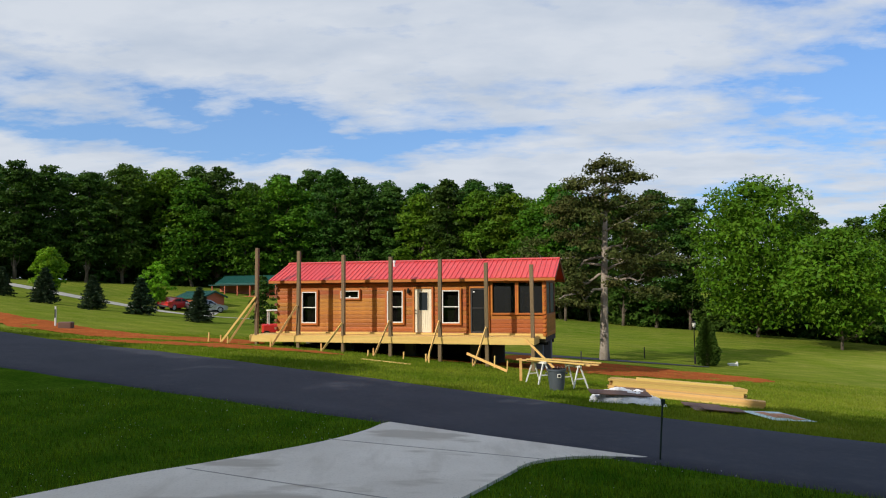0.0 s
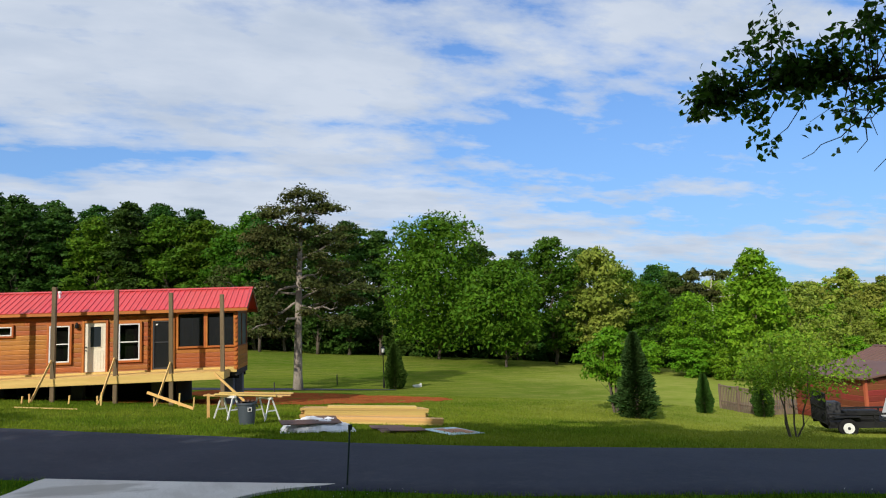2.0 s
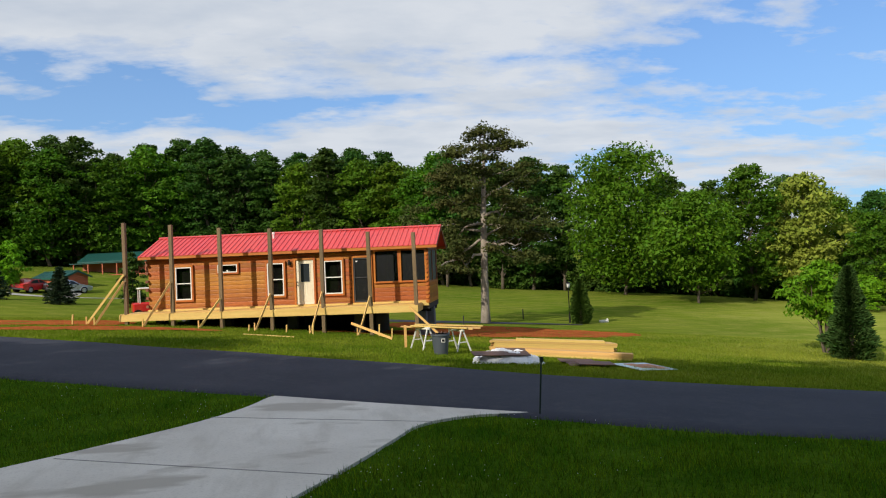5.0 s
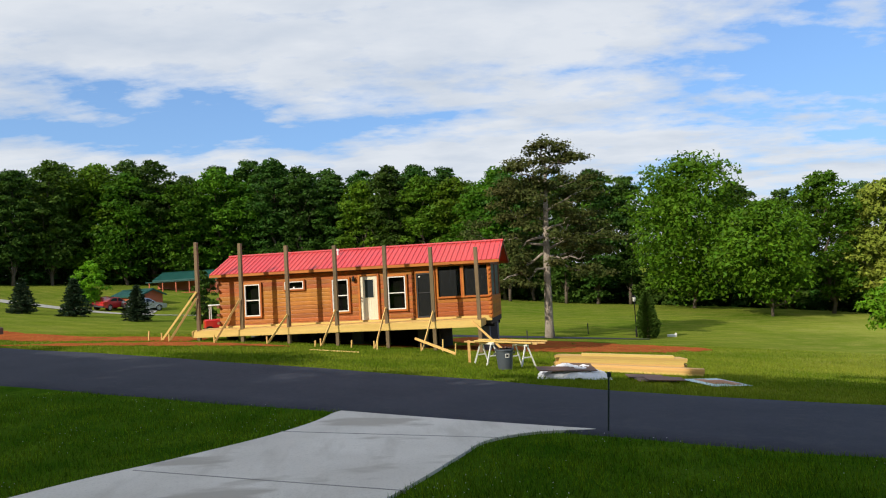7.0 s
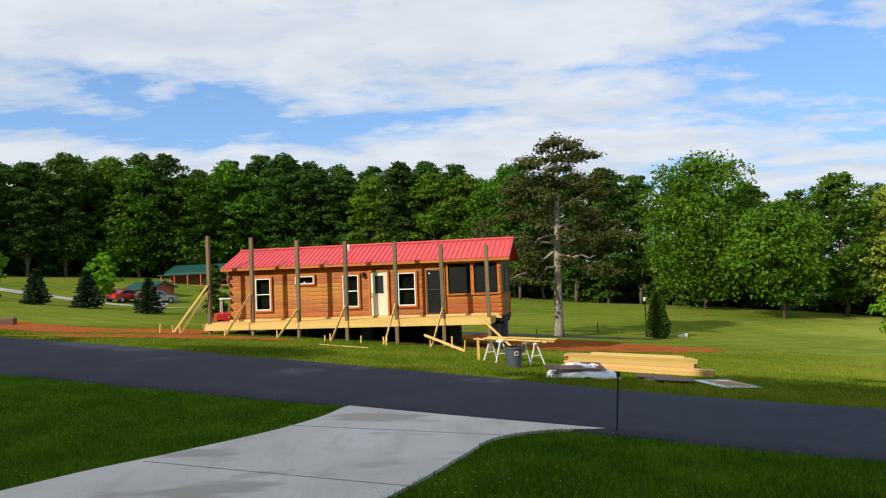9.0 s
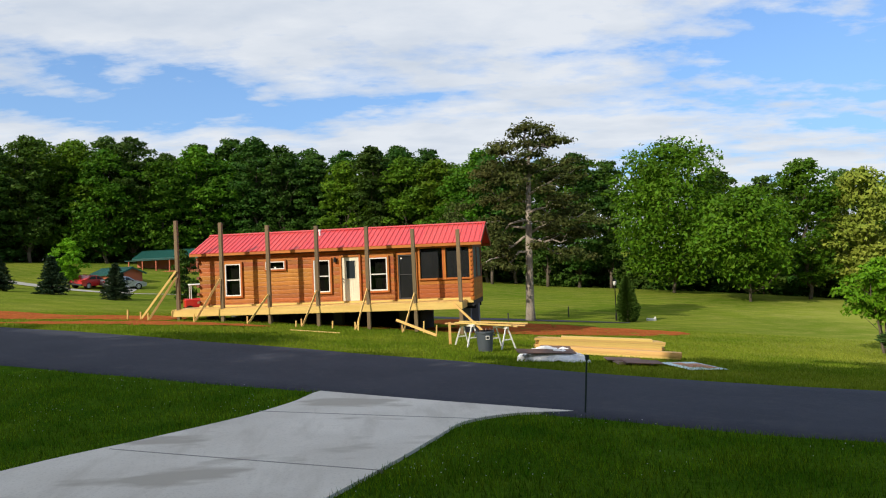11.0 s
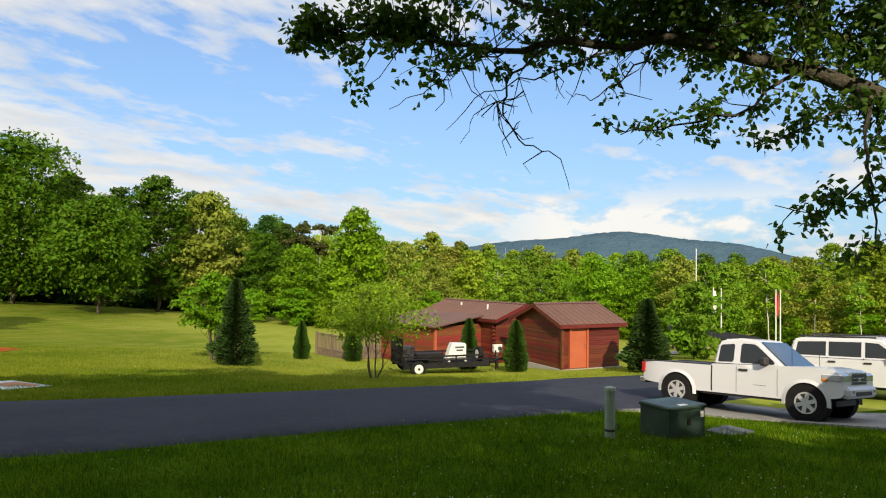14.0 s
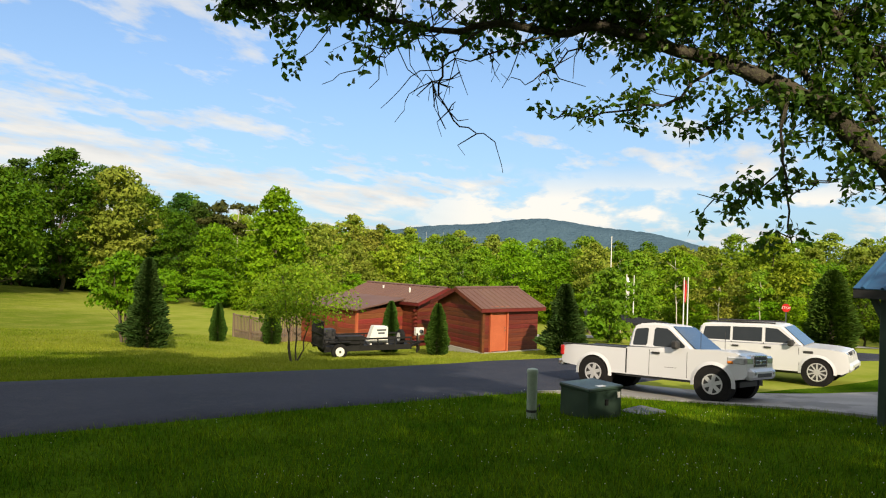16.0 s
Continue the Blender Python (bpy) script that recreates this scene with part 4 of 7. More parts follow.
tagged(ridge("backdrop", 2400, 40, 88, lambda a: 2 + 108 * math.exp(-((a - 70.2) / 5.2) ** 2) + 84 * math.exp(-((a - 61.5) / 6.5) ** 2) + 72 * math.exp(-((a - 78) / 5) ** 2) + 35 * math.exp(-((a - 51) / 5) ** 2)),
       "long wooded ridge far off, blue-green with haze painted into its colour", "hill", kind="structure")

# conifers and small trees standing in the meadow
def meadow_tree(ob, x, y, size=1.0, turn=0.0):
    return put(ob, x, y, turn, size)


spruce = spruce_tree("spruce_tree", 31, 2.6, 2.3, "young dark spruce standing in the mown meadow")
meadow_tree(spruce, -26.7, 53.6, 1.0)
for x, y, s, t in ((-22.4, 52.2, 1.06, 1.0), (-17.04, 49.2, 0.95, 2.2), (-32.2, 56.8, 1.12, 3.0), (-39.6, 63.0, 1.0, 4.1)):
    ob = copy_thing(spruce, Matrix.Identity(4))
    meadow_tree(ob, x, y, s, t)
meadow_tree(broad_tree("young_maple", 41, 5.3, 3.6, 1.1, 4200, 0.15, "leaf_bright", "young leafy tree standing in the far meadow", lobes=30, trunk_r=0.07), -31.0, 76.2)
meadow_tree(broad_tree("young_maple", 42, 4.9, 3.4, 1.2, 4000, 0.15, "leaf_bright", "young leafy tree standing behind a spruce in the far meadow", lobes=28, trunk_r=0.07), -35.7, 63.6)
meadow_tree(broad_tree("shrub", 43, 3.7, 2.0, 0.1, 3600, 0.11, "leaf_dark", "tall dark green shrub beside the cabin", lobes=26, category="shrub"), -12.3, 48.2)
thuja = cone_tree("arborvitae", 33, 3.3, 1.5, 15000, 0.12, "thuja", "dense green cone-shaped evergreen on the mown lawn", 0.3, 0.04, "evergreen", 0.66, 0.5)
meadow_tree(thuja, 16.75, 44.4, 0.90)
for x, y, s, w, t in ((26.3, 26.6, 0.58, 0.9, 2), (27.9, 24.5, 0.74, 0.80, 3), (28.6, 17.85, 0.72, 0.82, 4), (27.8, 14.9, 0.68, 0.95, 5), (44.1, 11.8, 0.95, 1.2, 2.4), (38.6, -0.5, 1.20, 1.2, 1.4)):
    ob = copy_thing(thuja, Matrix.Identity(4))
    put(ob, x, y, t, s, 0, w)
juniper = cone_tree("juniper", 36, 3.7, 1.5, 17000, 0.12, "juniper", "shaggy dark green juniper on the mown lawn", 0.22, 0.03, "evergreen", 0.8, 1.1)
put(juniper, 20.46, 24.6, 0.6)
put(copy_thing(juniper, Matrix.Identity(4)), 28.9, 9.45, 2.0, 0.80, 0, 1.3)
meadow_tree(broad_tree("small_tree", 44, 4.1, 3.3, 1.5, 5600, 0.10, "leaf_bright", "small multi-stemmed tree with fresh green leaves", lobes=34, trunk_r=0.05, stems=4, lean=-0.03), 21.4, 27.2)
meadow_tree(broad_tree("small_tree", 45, 3.5, 4.2, 1.55, 5600, 0.062, "leaf_mid", "small crape myrtle with slim bare stems and thin leaves", lobes=46, trunk_r=0.026, stems=4, ragged=1.8), 19.4, 15.9)
meadow_tree(broad_tree("shrub", 46, 4.2, 3.6, 0.1, 3800, 0.14, "leaf_spring", "bushy bright green shrub beyond the parked cars", lobes=30, category="shrub"), 39.0, 10.2)


# ---- the new cabin ----
HOUSE = Matrix.Translation((-9.22, 33.76, 0.75)) @ Matrix.Rotation(radians(-15.87), 4, "Z") @ Matrix.Rotation(radians(0.5), 4, "Y")
WY, BY = 1.6, 5.2            # front and back wall planes
X0, X1 = 0.55, 13.97         # ends of the cabin
cabin = thing("log_cabin", "new orange-stained log cabin with a red metal roof", "cabin", HOUSE)
OPEN = dict(w1=(1.93, 2.73, 0.52, 2.07), slot=(4.02, 4.98, 1.73, 2.11), w2=(6.42, 7.22, 0.56, 2.08), door=(7.80, 8.64, 0.12, 2.17), w3=(9.15, 10.0, 0.55, 2.09), sdoor=(10.52, 11.32, 0.12, 2.17),
            s1=(11.56, 12.60, 1.04, 2.42), s2=(12.76, 13.84, 1.04, 2.42))


def log_mesh(L, h, t=0.013):
    bm = bmesh.new()
    prof = [(0, 0), (-t * 0.55, h * 0.03), (-t * 0.92, h * 0.10), (-t, h * 0.5), (-t * 0.92, h * 0.90), (-t * 0.55, h * 0.97), (0, h)]
    a = [bm.verts.new((0, y, z)) for y, z in prof]
    b = [bm.verts.new((L, y, z)) for y, z in prof]
    for i in range(len(prof) - 1):
        bm.faces.new((a[i], b[i], b[i + 1], a[i + 1]))
    bm.faces.new(a)
    bm.faces.new(b[::-1])
    bm.faces.new((a[0], a[-1], b[-1], b[0]))
    bmesh.ops.recalc_face_normals(bm, faces=bm.faces)
    return bm


_logs = {}


def log(parent, m, L, h, mat="cedar_log", name="log"):
    key = (round(L, 2), round(h, 3), mat)
    if key not in _logs:
        me = bpy.data.meshes.new(name)
        bm = log_mesh(L, h)
        bm.to_mesh(me)
        bm.free()
        me.materials.append(M[mat])
        _logs[key] = me
    return share(name, _logs[key], parent, m)


def log_wall(parent, m, x0, x1, z0, z1, holes, h=0.197, mat="cedar_log", lay=None):
    """Courses of logs with openings left out; longer runs are butt-jointed."""
    k = 0
    z = z0
    rnd = random.Random(int(x1 * 100) + 7)
    while z < z1 - 0.02:
        hh = min(h, z1 - z)
        cuts = sorted((a, b) for a, b, c, d in holes if c < z + hh * 0.6 and d > z + hh * 0.4)
        x = x0
        runs = []
        for a, b in cuts + [(x1, x1)]:
            if a - x > 0.03:
                runs.append((x, a))
            x = max(x, b)
        for a, b in runs:
            while b - a > 4.4:
                c = a + rnd.choice((2.44, 3.05, 3.66))
                log(parent, m @ Matrix.Translation((a, 0, z)), c - a - 0.004, hh - 0.004, mat)
                a = c
            log(parent, m @ Matrix.Translation((a, 0, z)), b - a - 0.004, hh - 0.004, mat)
        z += hh
        k += 1


# shell behind the logs
xs = sorted({X0, X1, *[v for o in OPEN.values() for v in o[:2]]})
for a, b in zip(xs, xs[1:]):
    spans = sorted((c, d) for p, q, c, d in OPEN.values() if p <= a + 1e-4 and q >= b - 1e-4)
    z = -0.05
    for c, d in spans + [(2.62, 2.62)]:
        if c - z > 0.01:
            part("wall", mkbox(a, b, WY + 0.004, WY + 0.12, z, c), "log_end", cabin)
        z = d
part("wall", mkbox(X0, X0 + 0.1, WY + 0.12, BY, -0.05, 2.62), "log_end", cabin)
part("wall", mkbox(X0, X1, BY - 0.1, BY, -0.05, 2.62), "log_end", cabin)
part("wall", mkbox(X1 - 0.1, X1, WY + 0.12, BY - 0.1, -0.05, 1.0), "log_end", cabin)
for y in (WY + 0.12, 3.3, BY - 0.2):
    part("wall", mkbox(X1 - 0.1, X1, y, y + 0.1, 1.0, 2.62), "log_end", cabin)
part("wall", mkbox(X1 - 0.1, X1, WY + 0.12, BY - 0.1, 2.42, 2.62), "log_end", cabin)
part("wall", mkbox(11.36, 11.46, WY + 0.12, BY - 0.1, -0.05, 2.62), "log_end", cabin)
part("floor", mkbox(X0, X1, WY, BY, -0.28, -0.05), "dark", cabin)
part("ceiling", mkbox(X0, X1, WY + 0.13, BY - 0.1, 2.63, 2.68), "dark", cabin)
front = Matrix.Translation((0, WY, 0))
log_wall(cabin, front, X0, X1, -0.04, 2.44, [(a - 0.09, b + 0.09, c - 0.02, d + 0.09) for a, b, c, d in OPEN.values()])
side = Matrix.Translation((X1, WY, 0)) @ Matrix.Rotation(radians(90), 4, "Z")
log_wall(cabin, side, 0.05, BY - WY, -0.04, 1.0, [])
lside = Matrix.Translation((X0, BY, 0)) @ Matrix.Rotation(radians(-90), 4, "Z")
log_wall(cabin, lside, 0.0, BY - WY - 0.05, -0.04, 2.44, [])
for k in range(12):                       # crossed log ends at the corners
    for x in (X0 - 0.10, 10.30, X1 - 0.13):
        if x == 10.30 or k % 2 or x > 13:
            part("log_end", mktube([(x + 0.08, WY - 0.16, 0.07 + k * 0.197), (x + 0.08, WY + 0.06, 0.07 + k * 0.197)], 0.074 if x != 10.30 else 0.05, 9), "log_end" if x < 1 else "cedar_trim", cabin)


def frame_parts(parent, o, mat, w=0.075, y=WY - 0.10, d=0.05, name="trim"):
    a, b, c, e = o
    for q in ((a - w, a, c - w, e + w), (b, b + w, c - w, e + w), (a, b, e, e + w), (a, b, c - w, c)):
        part(name, mkbox(q[0], q[1], y - d * 0.3, y + d + 0.05, q[2], q[3], bevel=0.008), mat, parent)


def sash_window(o):
    a, b, c, e = o
    # dark sheet behind the glass paints in the room's dimness
    w = part("window", mkbox(a, b, WY + 0.14, WY + 0.17, c, e), "dim_room", cabin, "white-framed double-hung window")
    frame_parts(w, o, "cedar_trim", 0.085, WY - 0.105, 0.04)
    frame_parts(w, (a + 0.055, b - 0.055, c + 0.055, e - 0.055), "white", 0.055, WY - 0.09, 0.06, "window_frame")
    zm = (c + e) / 2
    part("meeting_rail", mkbox(a + 0.05, b - 0.05, WY - 0.085, WY - 0.035, zm - 0.022, zm + 0.022), "white", w)
    for z0, z1, y in ((c + 0.05, zm - 0.02, WY - 0.045), (zm + 0.02, e - 0.05, WY - 0.06)):
        p = part("pane", mkbox(a + 0.05, b - 0.05, y, y + 0.006, z0, z1), "pane", w)
        p.visible_shadow = False


for k in ("w1", "w2", "w3"):
    sash_window(OPEN[k])
a, b, c, e = OPEN["slot"]
w = part("window", mkbox(a, b, WY + 0.14, WY + 0.17, c, e), "dark", cabin, "low wide white-framed window")
frame_parts(w, OPEN["slot"], "cedar_trim", 0.07, WY - 0.105, 0.04)
frame_parts(w, (a + 0.05, b - 0.05, c + 0.05, e - 0.05), "white", 0.05, WY - 0.09, 0.06, "window_frame")
part("pane", mkbox(a + 0.05, b - 0.05, WY - 0.05, WY - 0.044, c + 0.05, e - 0.05), "pane", w).visible_shadow = False
part("latch", mkbox(a + 0.42, a + 0.50, WY - 0.07, WY - 0.05, c + 0.06, c + 0.12), "white", w)
# the cream entrance door
a, b, c, e = OPEN["door"]
door = part("door", mkbox(a, b, WY - 0.06, WY - 0.01, c, e, bevel=0.006), "cream", cabin, "cream front door with a small dark window")
frame_parts(door, OPEN["door"], "cedar_trim", 0.09, WY - 0.10, 0.05)
part("pane", mkbox(a + 0.23, b - 0.19, WY - 0.072, WY - 0.062, 1.16, 2.0), "car_glass", door)
for q in ((a + 0.20, a + 0.23, 1.13, 2.03), (b - 0.19, b - 0.16, 1.13, 2.03), (a + 0.23, b - 0.19, 2.0, 2.03), (a + 0.23, b - 0.19, 1.13, 1.16)):
    part("bead", mkbox(q[0], q[1], WY - 0.085, WY - 0.06, q[2], q[3]), "cream", door)
for k in range(6):
    part("groove_board", mkbox(a + 0.09 + k * 0.113, a + 0.19 + k * 0.113, WY - 0.072, WY - 0.058, 0.25, 1.02), "cream", door)
for z in (1.02, 1.16):
    part("door_handle", mktube([(a + 0.07, WY - 0.06, z), (a + 0.07, WY - 0.12, z)], [0.022, 0.03], 10), "trim_black", door)
part("porch_light", mktube([(7.50, WY - 0.09, 1.98), (7.50, WY - 0.12, 2.1), (7.50, WY - 0.14, 2.2)], [0.09, 0.07, 0.03], 10), "black", cabin, "small black wall lamp beside the door")
# screened porch end
a, b, c, e = OPEN["sdoor"]
sd = part("screen_door", mkbox(a + 0.07, b - 0.07, WY - 0.05, WY - 0.045, c + 0.07, e - 0.07), "screen", cabin, "dark screen door onto the porch")
frame_parts(sd, (a + 0.07, b - 0.07, c + 0.07, e - 0.07), "trim_black", 0.07, WY - 0.08, 0.04, "stile")
frame_parts(sd, OPEN["sdoor"], "cedar_trim", 0.09, WY - 0.10, 0.05)
part("rail", mkbox(a + 0.07, b - 0.07, WY - 0.08, WY - 0.04, 1.24, 1.28), "trim_black", sd)
part("tag", mkbox(a + 0.12, a + 0.2, WY - 0.09, WY - 0.082, 1.98, 2.04), "white", sd)
for k in ("s1", "s2"):
    a, b, c, e = OPEN[k]
    p = part("porch_screen", mkbox(a, b, WY - 0.02, WY - 0.016, c, e), "screen", cabin, "dark insect screen in an orange frame")
    frame_parts(p, OPEN[k], "cedar_trim", 0.085, WY - 0.09, 0.06)
part("porch_screen", mkbox(X1 - 0.05, X1 - 0.046, WY + 0.2, 3.3, 1.0, 2.42), "screen", cabin)
part("porch_screen", mkbox(X1 - 0.05, X1 - 0.046, 3.4, BY - 0.2, 1.0, 2.42), "screen", cabin)
bm = bmesh.new()
beam(bm, (12.86, 2.1, 1.2), (13.12, 2.15, 1.75), 0.05, 0.08)
beam(bm, (13.12, 2.15, 1.2), (12.98, 2.1, 1.78), 0.05, 0.08)
part("scrap_wood", bm, "new_pine", cabin, "pale offcuts of wood inside the porch")
# frieze, fascia, roof
part("frieze_board", mkbox(X0, X1, WY - 0.08, WY, 2.44, 2.62), "log_end", cabin)
part("corner_trim", mkbox(X1 - 0.02, X1 + 0.05, WY - 0.10, WY + 0.02, -0.02, 2.46), "cedar_trim", cabin)
EY, EZ, RY, RZ = 1.22, 2.62, 3.4, 3.58
RX0, RX1 = 0.24, 14.45
part("fascia", mkbox(RX0, RX1, EY + 0.01, EY + 0.045, EZ - 0.13, EZ + 0.005), "cedar_trim", cabin, "orange-stained eave board")
part("fascia", mkbox(RX0, RX1, 2 * RY - EY - 0.045, 2 * RY - EY - 0.01, EZ - 0.13, EZ + 0.005), "cedar_trim", cabin)
part("soffit", mkbox(RX0 + 0.03, RX1 - 0.03, EY + 0.045, WY, EZ - 0.10, EZ - 0.07), "cedar_trim", cabin)
slope = math.atan2(RZ - EZ, RY - EY)
SL = math.hypot(RZ - EZ, RY - EY)


def metal_panel(width, L, ribs=3):
    prof = [(0, 0), (width - 0.003, 0), (width - 0.003, 0.012)]
    for k in reversed(range(ribs)):
        x = (k + 0.5) * width / ribs
        prof += [(x + 0.032, 0.012), (x + 0.014, 0.044), (x - 0.014, 0.044), (x - 0.032, 0.012)]
    return prism(bmesh.new(), prof + [(0, 0.012)], 0.0, L)


def metal_roof(parent, mat, x0, x1, ey, ez, ry, rz, pw=0.92, ribs=3):
    """Both slopes in ribbed panels, with a ridge cap."""
    n = max(1, round((x1 - x0) / pw))
    wdt = (x1 - x0) / n
    L = math.hypot(rz - ez, ry - ey)
    sl = math.atan2(rz - ez, ry - ey)
    bm = metal_panel(wdt, L, ribs)
    me = bpy.data.meshes.new("roof_panel")
    bm.to_mesh(me)
    bm.free()
    me.materials.append(M[mat])
    for k in range(n):
        share("roof_panel", me, parent, Matrix.Translation((x0 + k * wdt, ey, ez)) @ Matrix.Rotation(sl, 4, "X"))
        share("roof_panel", me, parent, Matrix.Translation((x0 + (k + 1) * wdt, 2 * ry - ey, ez)) @ Matrix.Rotation(math.pi, 4, "Z") @ Matrix.Rotation(sl, 4, "X"))
    bm = bmesh.new()
    for sgn in (-1, 1):
        box(bm, x0 - 0.01, x1 + 0.01, 0, 0.17, 0.046, 0.052, Matrix.Translation((0, ry, rz + 0.004)) @ (Matrix.Rotation(math.pi, 4, "Z") @ Matrix.Translation((-x0 - x1, 0, 0)) if sgn < 0 else Matrix.Identity(4)) @ Matrix.Rotation(-sl, 4, "X"))
    part("ridge_cap", bm, mat, parent)


metal_roof(cabin, "red_roof", RX0, RX1, EY, EZ, RY, RZ, 0.92, 4)
for x, mt in ((RX1 - 0.04, "log_end"), (RX0, "cedar_trim")):         # rake boards and gables
    for sgn in (1, -1):
        m = Matrix.Translation((x, RY - sgn * (RY - EY), EZ)) @ (Matrix.Identity(4) if sgn > 0 else Matrix.Rotation(math.pi, 4, "Z")) @ Matrix.Rotation(slope, 4, "X")
        part("rake_board", mkbox(0 if sgn > 0 else -0.04, 0.04 if sgn > 0 else 0, 0, SL, -0.14, -0.004, m), mt, cabin)
for x in (X0 + 0.02, X1 - 0.08):
    bm = bmesh.new()
    tri = [bm.verts.new(v) for v in ((x, WY, 2.62), (x, BY, 2.62), (x, RY, RZ - 0.1))]
    r = bmesh.ops.extrude_face_region(bm, geom=[bm.faces.new(tri)])
    bmesh.ops.translate(bm, vec=(0.06, 0, 0), verts=[v for v in r["geom"] if isinstance(v, bmesh.types.BMVert)])
    part("gable", bm, "log_end", cabin)
part("vent_pipe", mktube([(6.35, 2.75, 3.2), (6.35, 2.75, 3.56)], 0.045, 10), "white", cabin, "white plastic roof vent")
part("vent_pipe", mktube([(6.35, 2.75, 3.50), (6.35, 2.75, 3.60)], [0.075, 0.06], 10), "white", cabin)
# piers and chassis under the cabin
for x in (0.9, 4.2, 7.4, 10.6, 13.55):
    for y in (2.1, 4.7):
        p = HOUSE @ Vector((x, y, 0))
        part("pier", mkbox(x - 0.22, x + 0.22, y - 0.2, y + 0.2, gz(p.x, p.y) - p.z - 0.1, -0.42), "block", cabin)
for y in (2.3, 4.5):
    part("chassis_beam", mkbox(X0, X1, y - 0.06, y + 0.06, -0.44, -0.28), "black", cabin)
# two dark sheets added to stand for the shade beneath the floor
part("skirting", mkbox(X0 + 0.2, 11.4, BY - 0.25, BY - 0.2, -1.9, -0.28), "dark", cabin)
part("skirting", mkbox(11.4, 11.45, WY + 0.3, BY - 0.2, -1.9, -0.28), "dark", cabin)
part("skirting", mkbox(13.45, 13.9, 3.8, 4.4, -2.1, -0.28), "block", cabin)

# ---- the deck in front of it ----
deck = thing("timber_deck", "unfinished deck of new yellow pine with tall uncut posts", "deck", HOUSE)
part("fascia_board", mkbox(-0.02, 13.68, -0.045, -0.002, -0.30, 0.0, bevel=0.006), "new_pine", deck)
part("fascia_board", mkbox(13.64, 13.685, 0.0, WY - 0.1, -0.30, 0.0, bevel=0.006), "new_pine", deck)
part("fascia_board", mkbox(-0.02, 0.02, 0.0, WY + 1.8, -0.30, 0.0, bevel=0.006), "new_pine", deck)
bm = bmesh.new()
me_b = bpy.data.meshes.new("deck_board")
box(bm, 0, 13.64, 0, 0.134, 0, 0.034, bevel=0.004)
bm.to_mesh(me_b)
bm.free()
me_b.materials.append(M["new_pine"])
for k in range(11):
    share("deck_board", me_b, deck, Matrix.Translation((0.0, 0.0 + k * 0.139, 0.002)))
for k in range(24):
    part("joist", mkbox(0.3 + k * 0.575, 0.34 + k * 0.575, 0.0, WY - 0.1, -0.24, -0.002), "new_pine", deck)
part("ledger_board", mkbox(X0, X1, WY - 0.13, WY - 0.09, -0.12, 0.11), "new_pine", deck)
POSTS = ((0.29, 4.19), (2.50, 4.0), (4.80, 3.76), (7.12, 3.62), (9.46, 3.48), (11.59, 3.28), (13.60, 3.16))
rnd = random.Random(3)
for k, (x, top) in enumerate(POSTS):
    p = HOUSE @ Vector((x, 0.08, 0))
    g = gz(p.x, p.y) - p.z
    m = Matrix.Translation((x, 0.08, 0)) @ Matrix.Rotation(radians(rnd.uniform(-0.5, 0.5)), 4, "Y")
    part("post", mkbox(-0.08, 0.08, -0.08, 0.08, g - 0.3, top, m, bevel=0.01), "old_post", deck)
    # diagonal brace to a stake
    bm = bmesh.new()
    if k == 0:
        ends = ((-0.9, -0.9, 1.55), (-1.6, -0.4, 1.85))
    else:
        ends = ((0, 0, 0), (-0.80, -1.0, 1.42), (-0.55, -1.0, 0.60), (-0.36, -1.0, 0.72), (-0.28, -1.0, 0.72), (-0.34, -1.0, 0.46), (0, 0, 0))[k:k + 1]
    for dx, dy, dz in ends:
        if k == 6:
            continue
        q = HOUSE @ Vector((x + dx, dy, 0))
        gq = gz(q.x, q.y) - q.z
        b = bmesh.new()
        beam(b, (x, -0.06, dz), (x + dx, dy, gq + 0.06), 0.038, 0.088)
        part("brace", b, "new_pine", deck)
        b = bmesh.new()
        beam(b, (x + dx - 0.05, dy, gq - 0.15), (x + dx - 0.05, dy, gq + 0.36), 0.05, 0.05)
        part("stake", b, "new_pine", deck)
b = bmesh.new()
beam(b, (13.3, -0.05, -0.05), (14.9, -0.9, -1.45), 0.04, 0.09)
part("brace", b, "new_pine", deck)


def loose_board(a, b_, w=0.09, h=0.04, name="loose_board", label="loose yellow pine board on the grass by the deck"):
    bm = bmesh.new()
    pa, pb = HOUSE @ Vector(a), HOUSE @ Vector(b_)
    beam(bm, pa, pb, w, h)
    return tagged(part(name, bm, "new_pine"), label, "board", "boards round the deck")


def deck_ground(x, y):
    p = HOUSE @ Vector((x, y, 0))
    return gz(p.x, p.y) - p.z


loose_board((11.0, -1.2, deck_ground(11.0, -1.2) + 0.55), (12.9, -2.2, deck_ground(12.9, -2.2) + 0.06), 0.04, 0.10)
for x, y, h in ((6.6, -1.4, 0.28), (8.0, -0.7, 0.32), (12.1, -0.9, 0.55), (12.7, -1.2, 0.42), (-1.9, -0.6, 0.45), (9.35, -1.3, 0.5)):
    g = deck_ground(x, y)
    loose_board((x, y, g - 0.1), (x + 0.03, y, g + h), 0.07, 0.05, "marker_stake", "short yellow pine stake driven into the ground")
loose_board((7.2, -3.5, deck_ground(7.2, -3.5) + 0.03), (9.3, -3.6, deck_ground(9.3, -3.6) + 0.03), 0.1, 0.03)


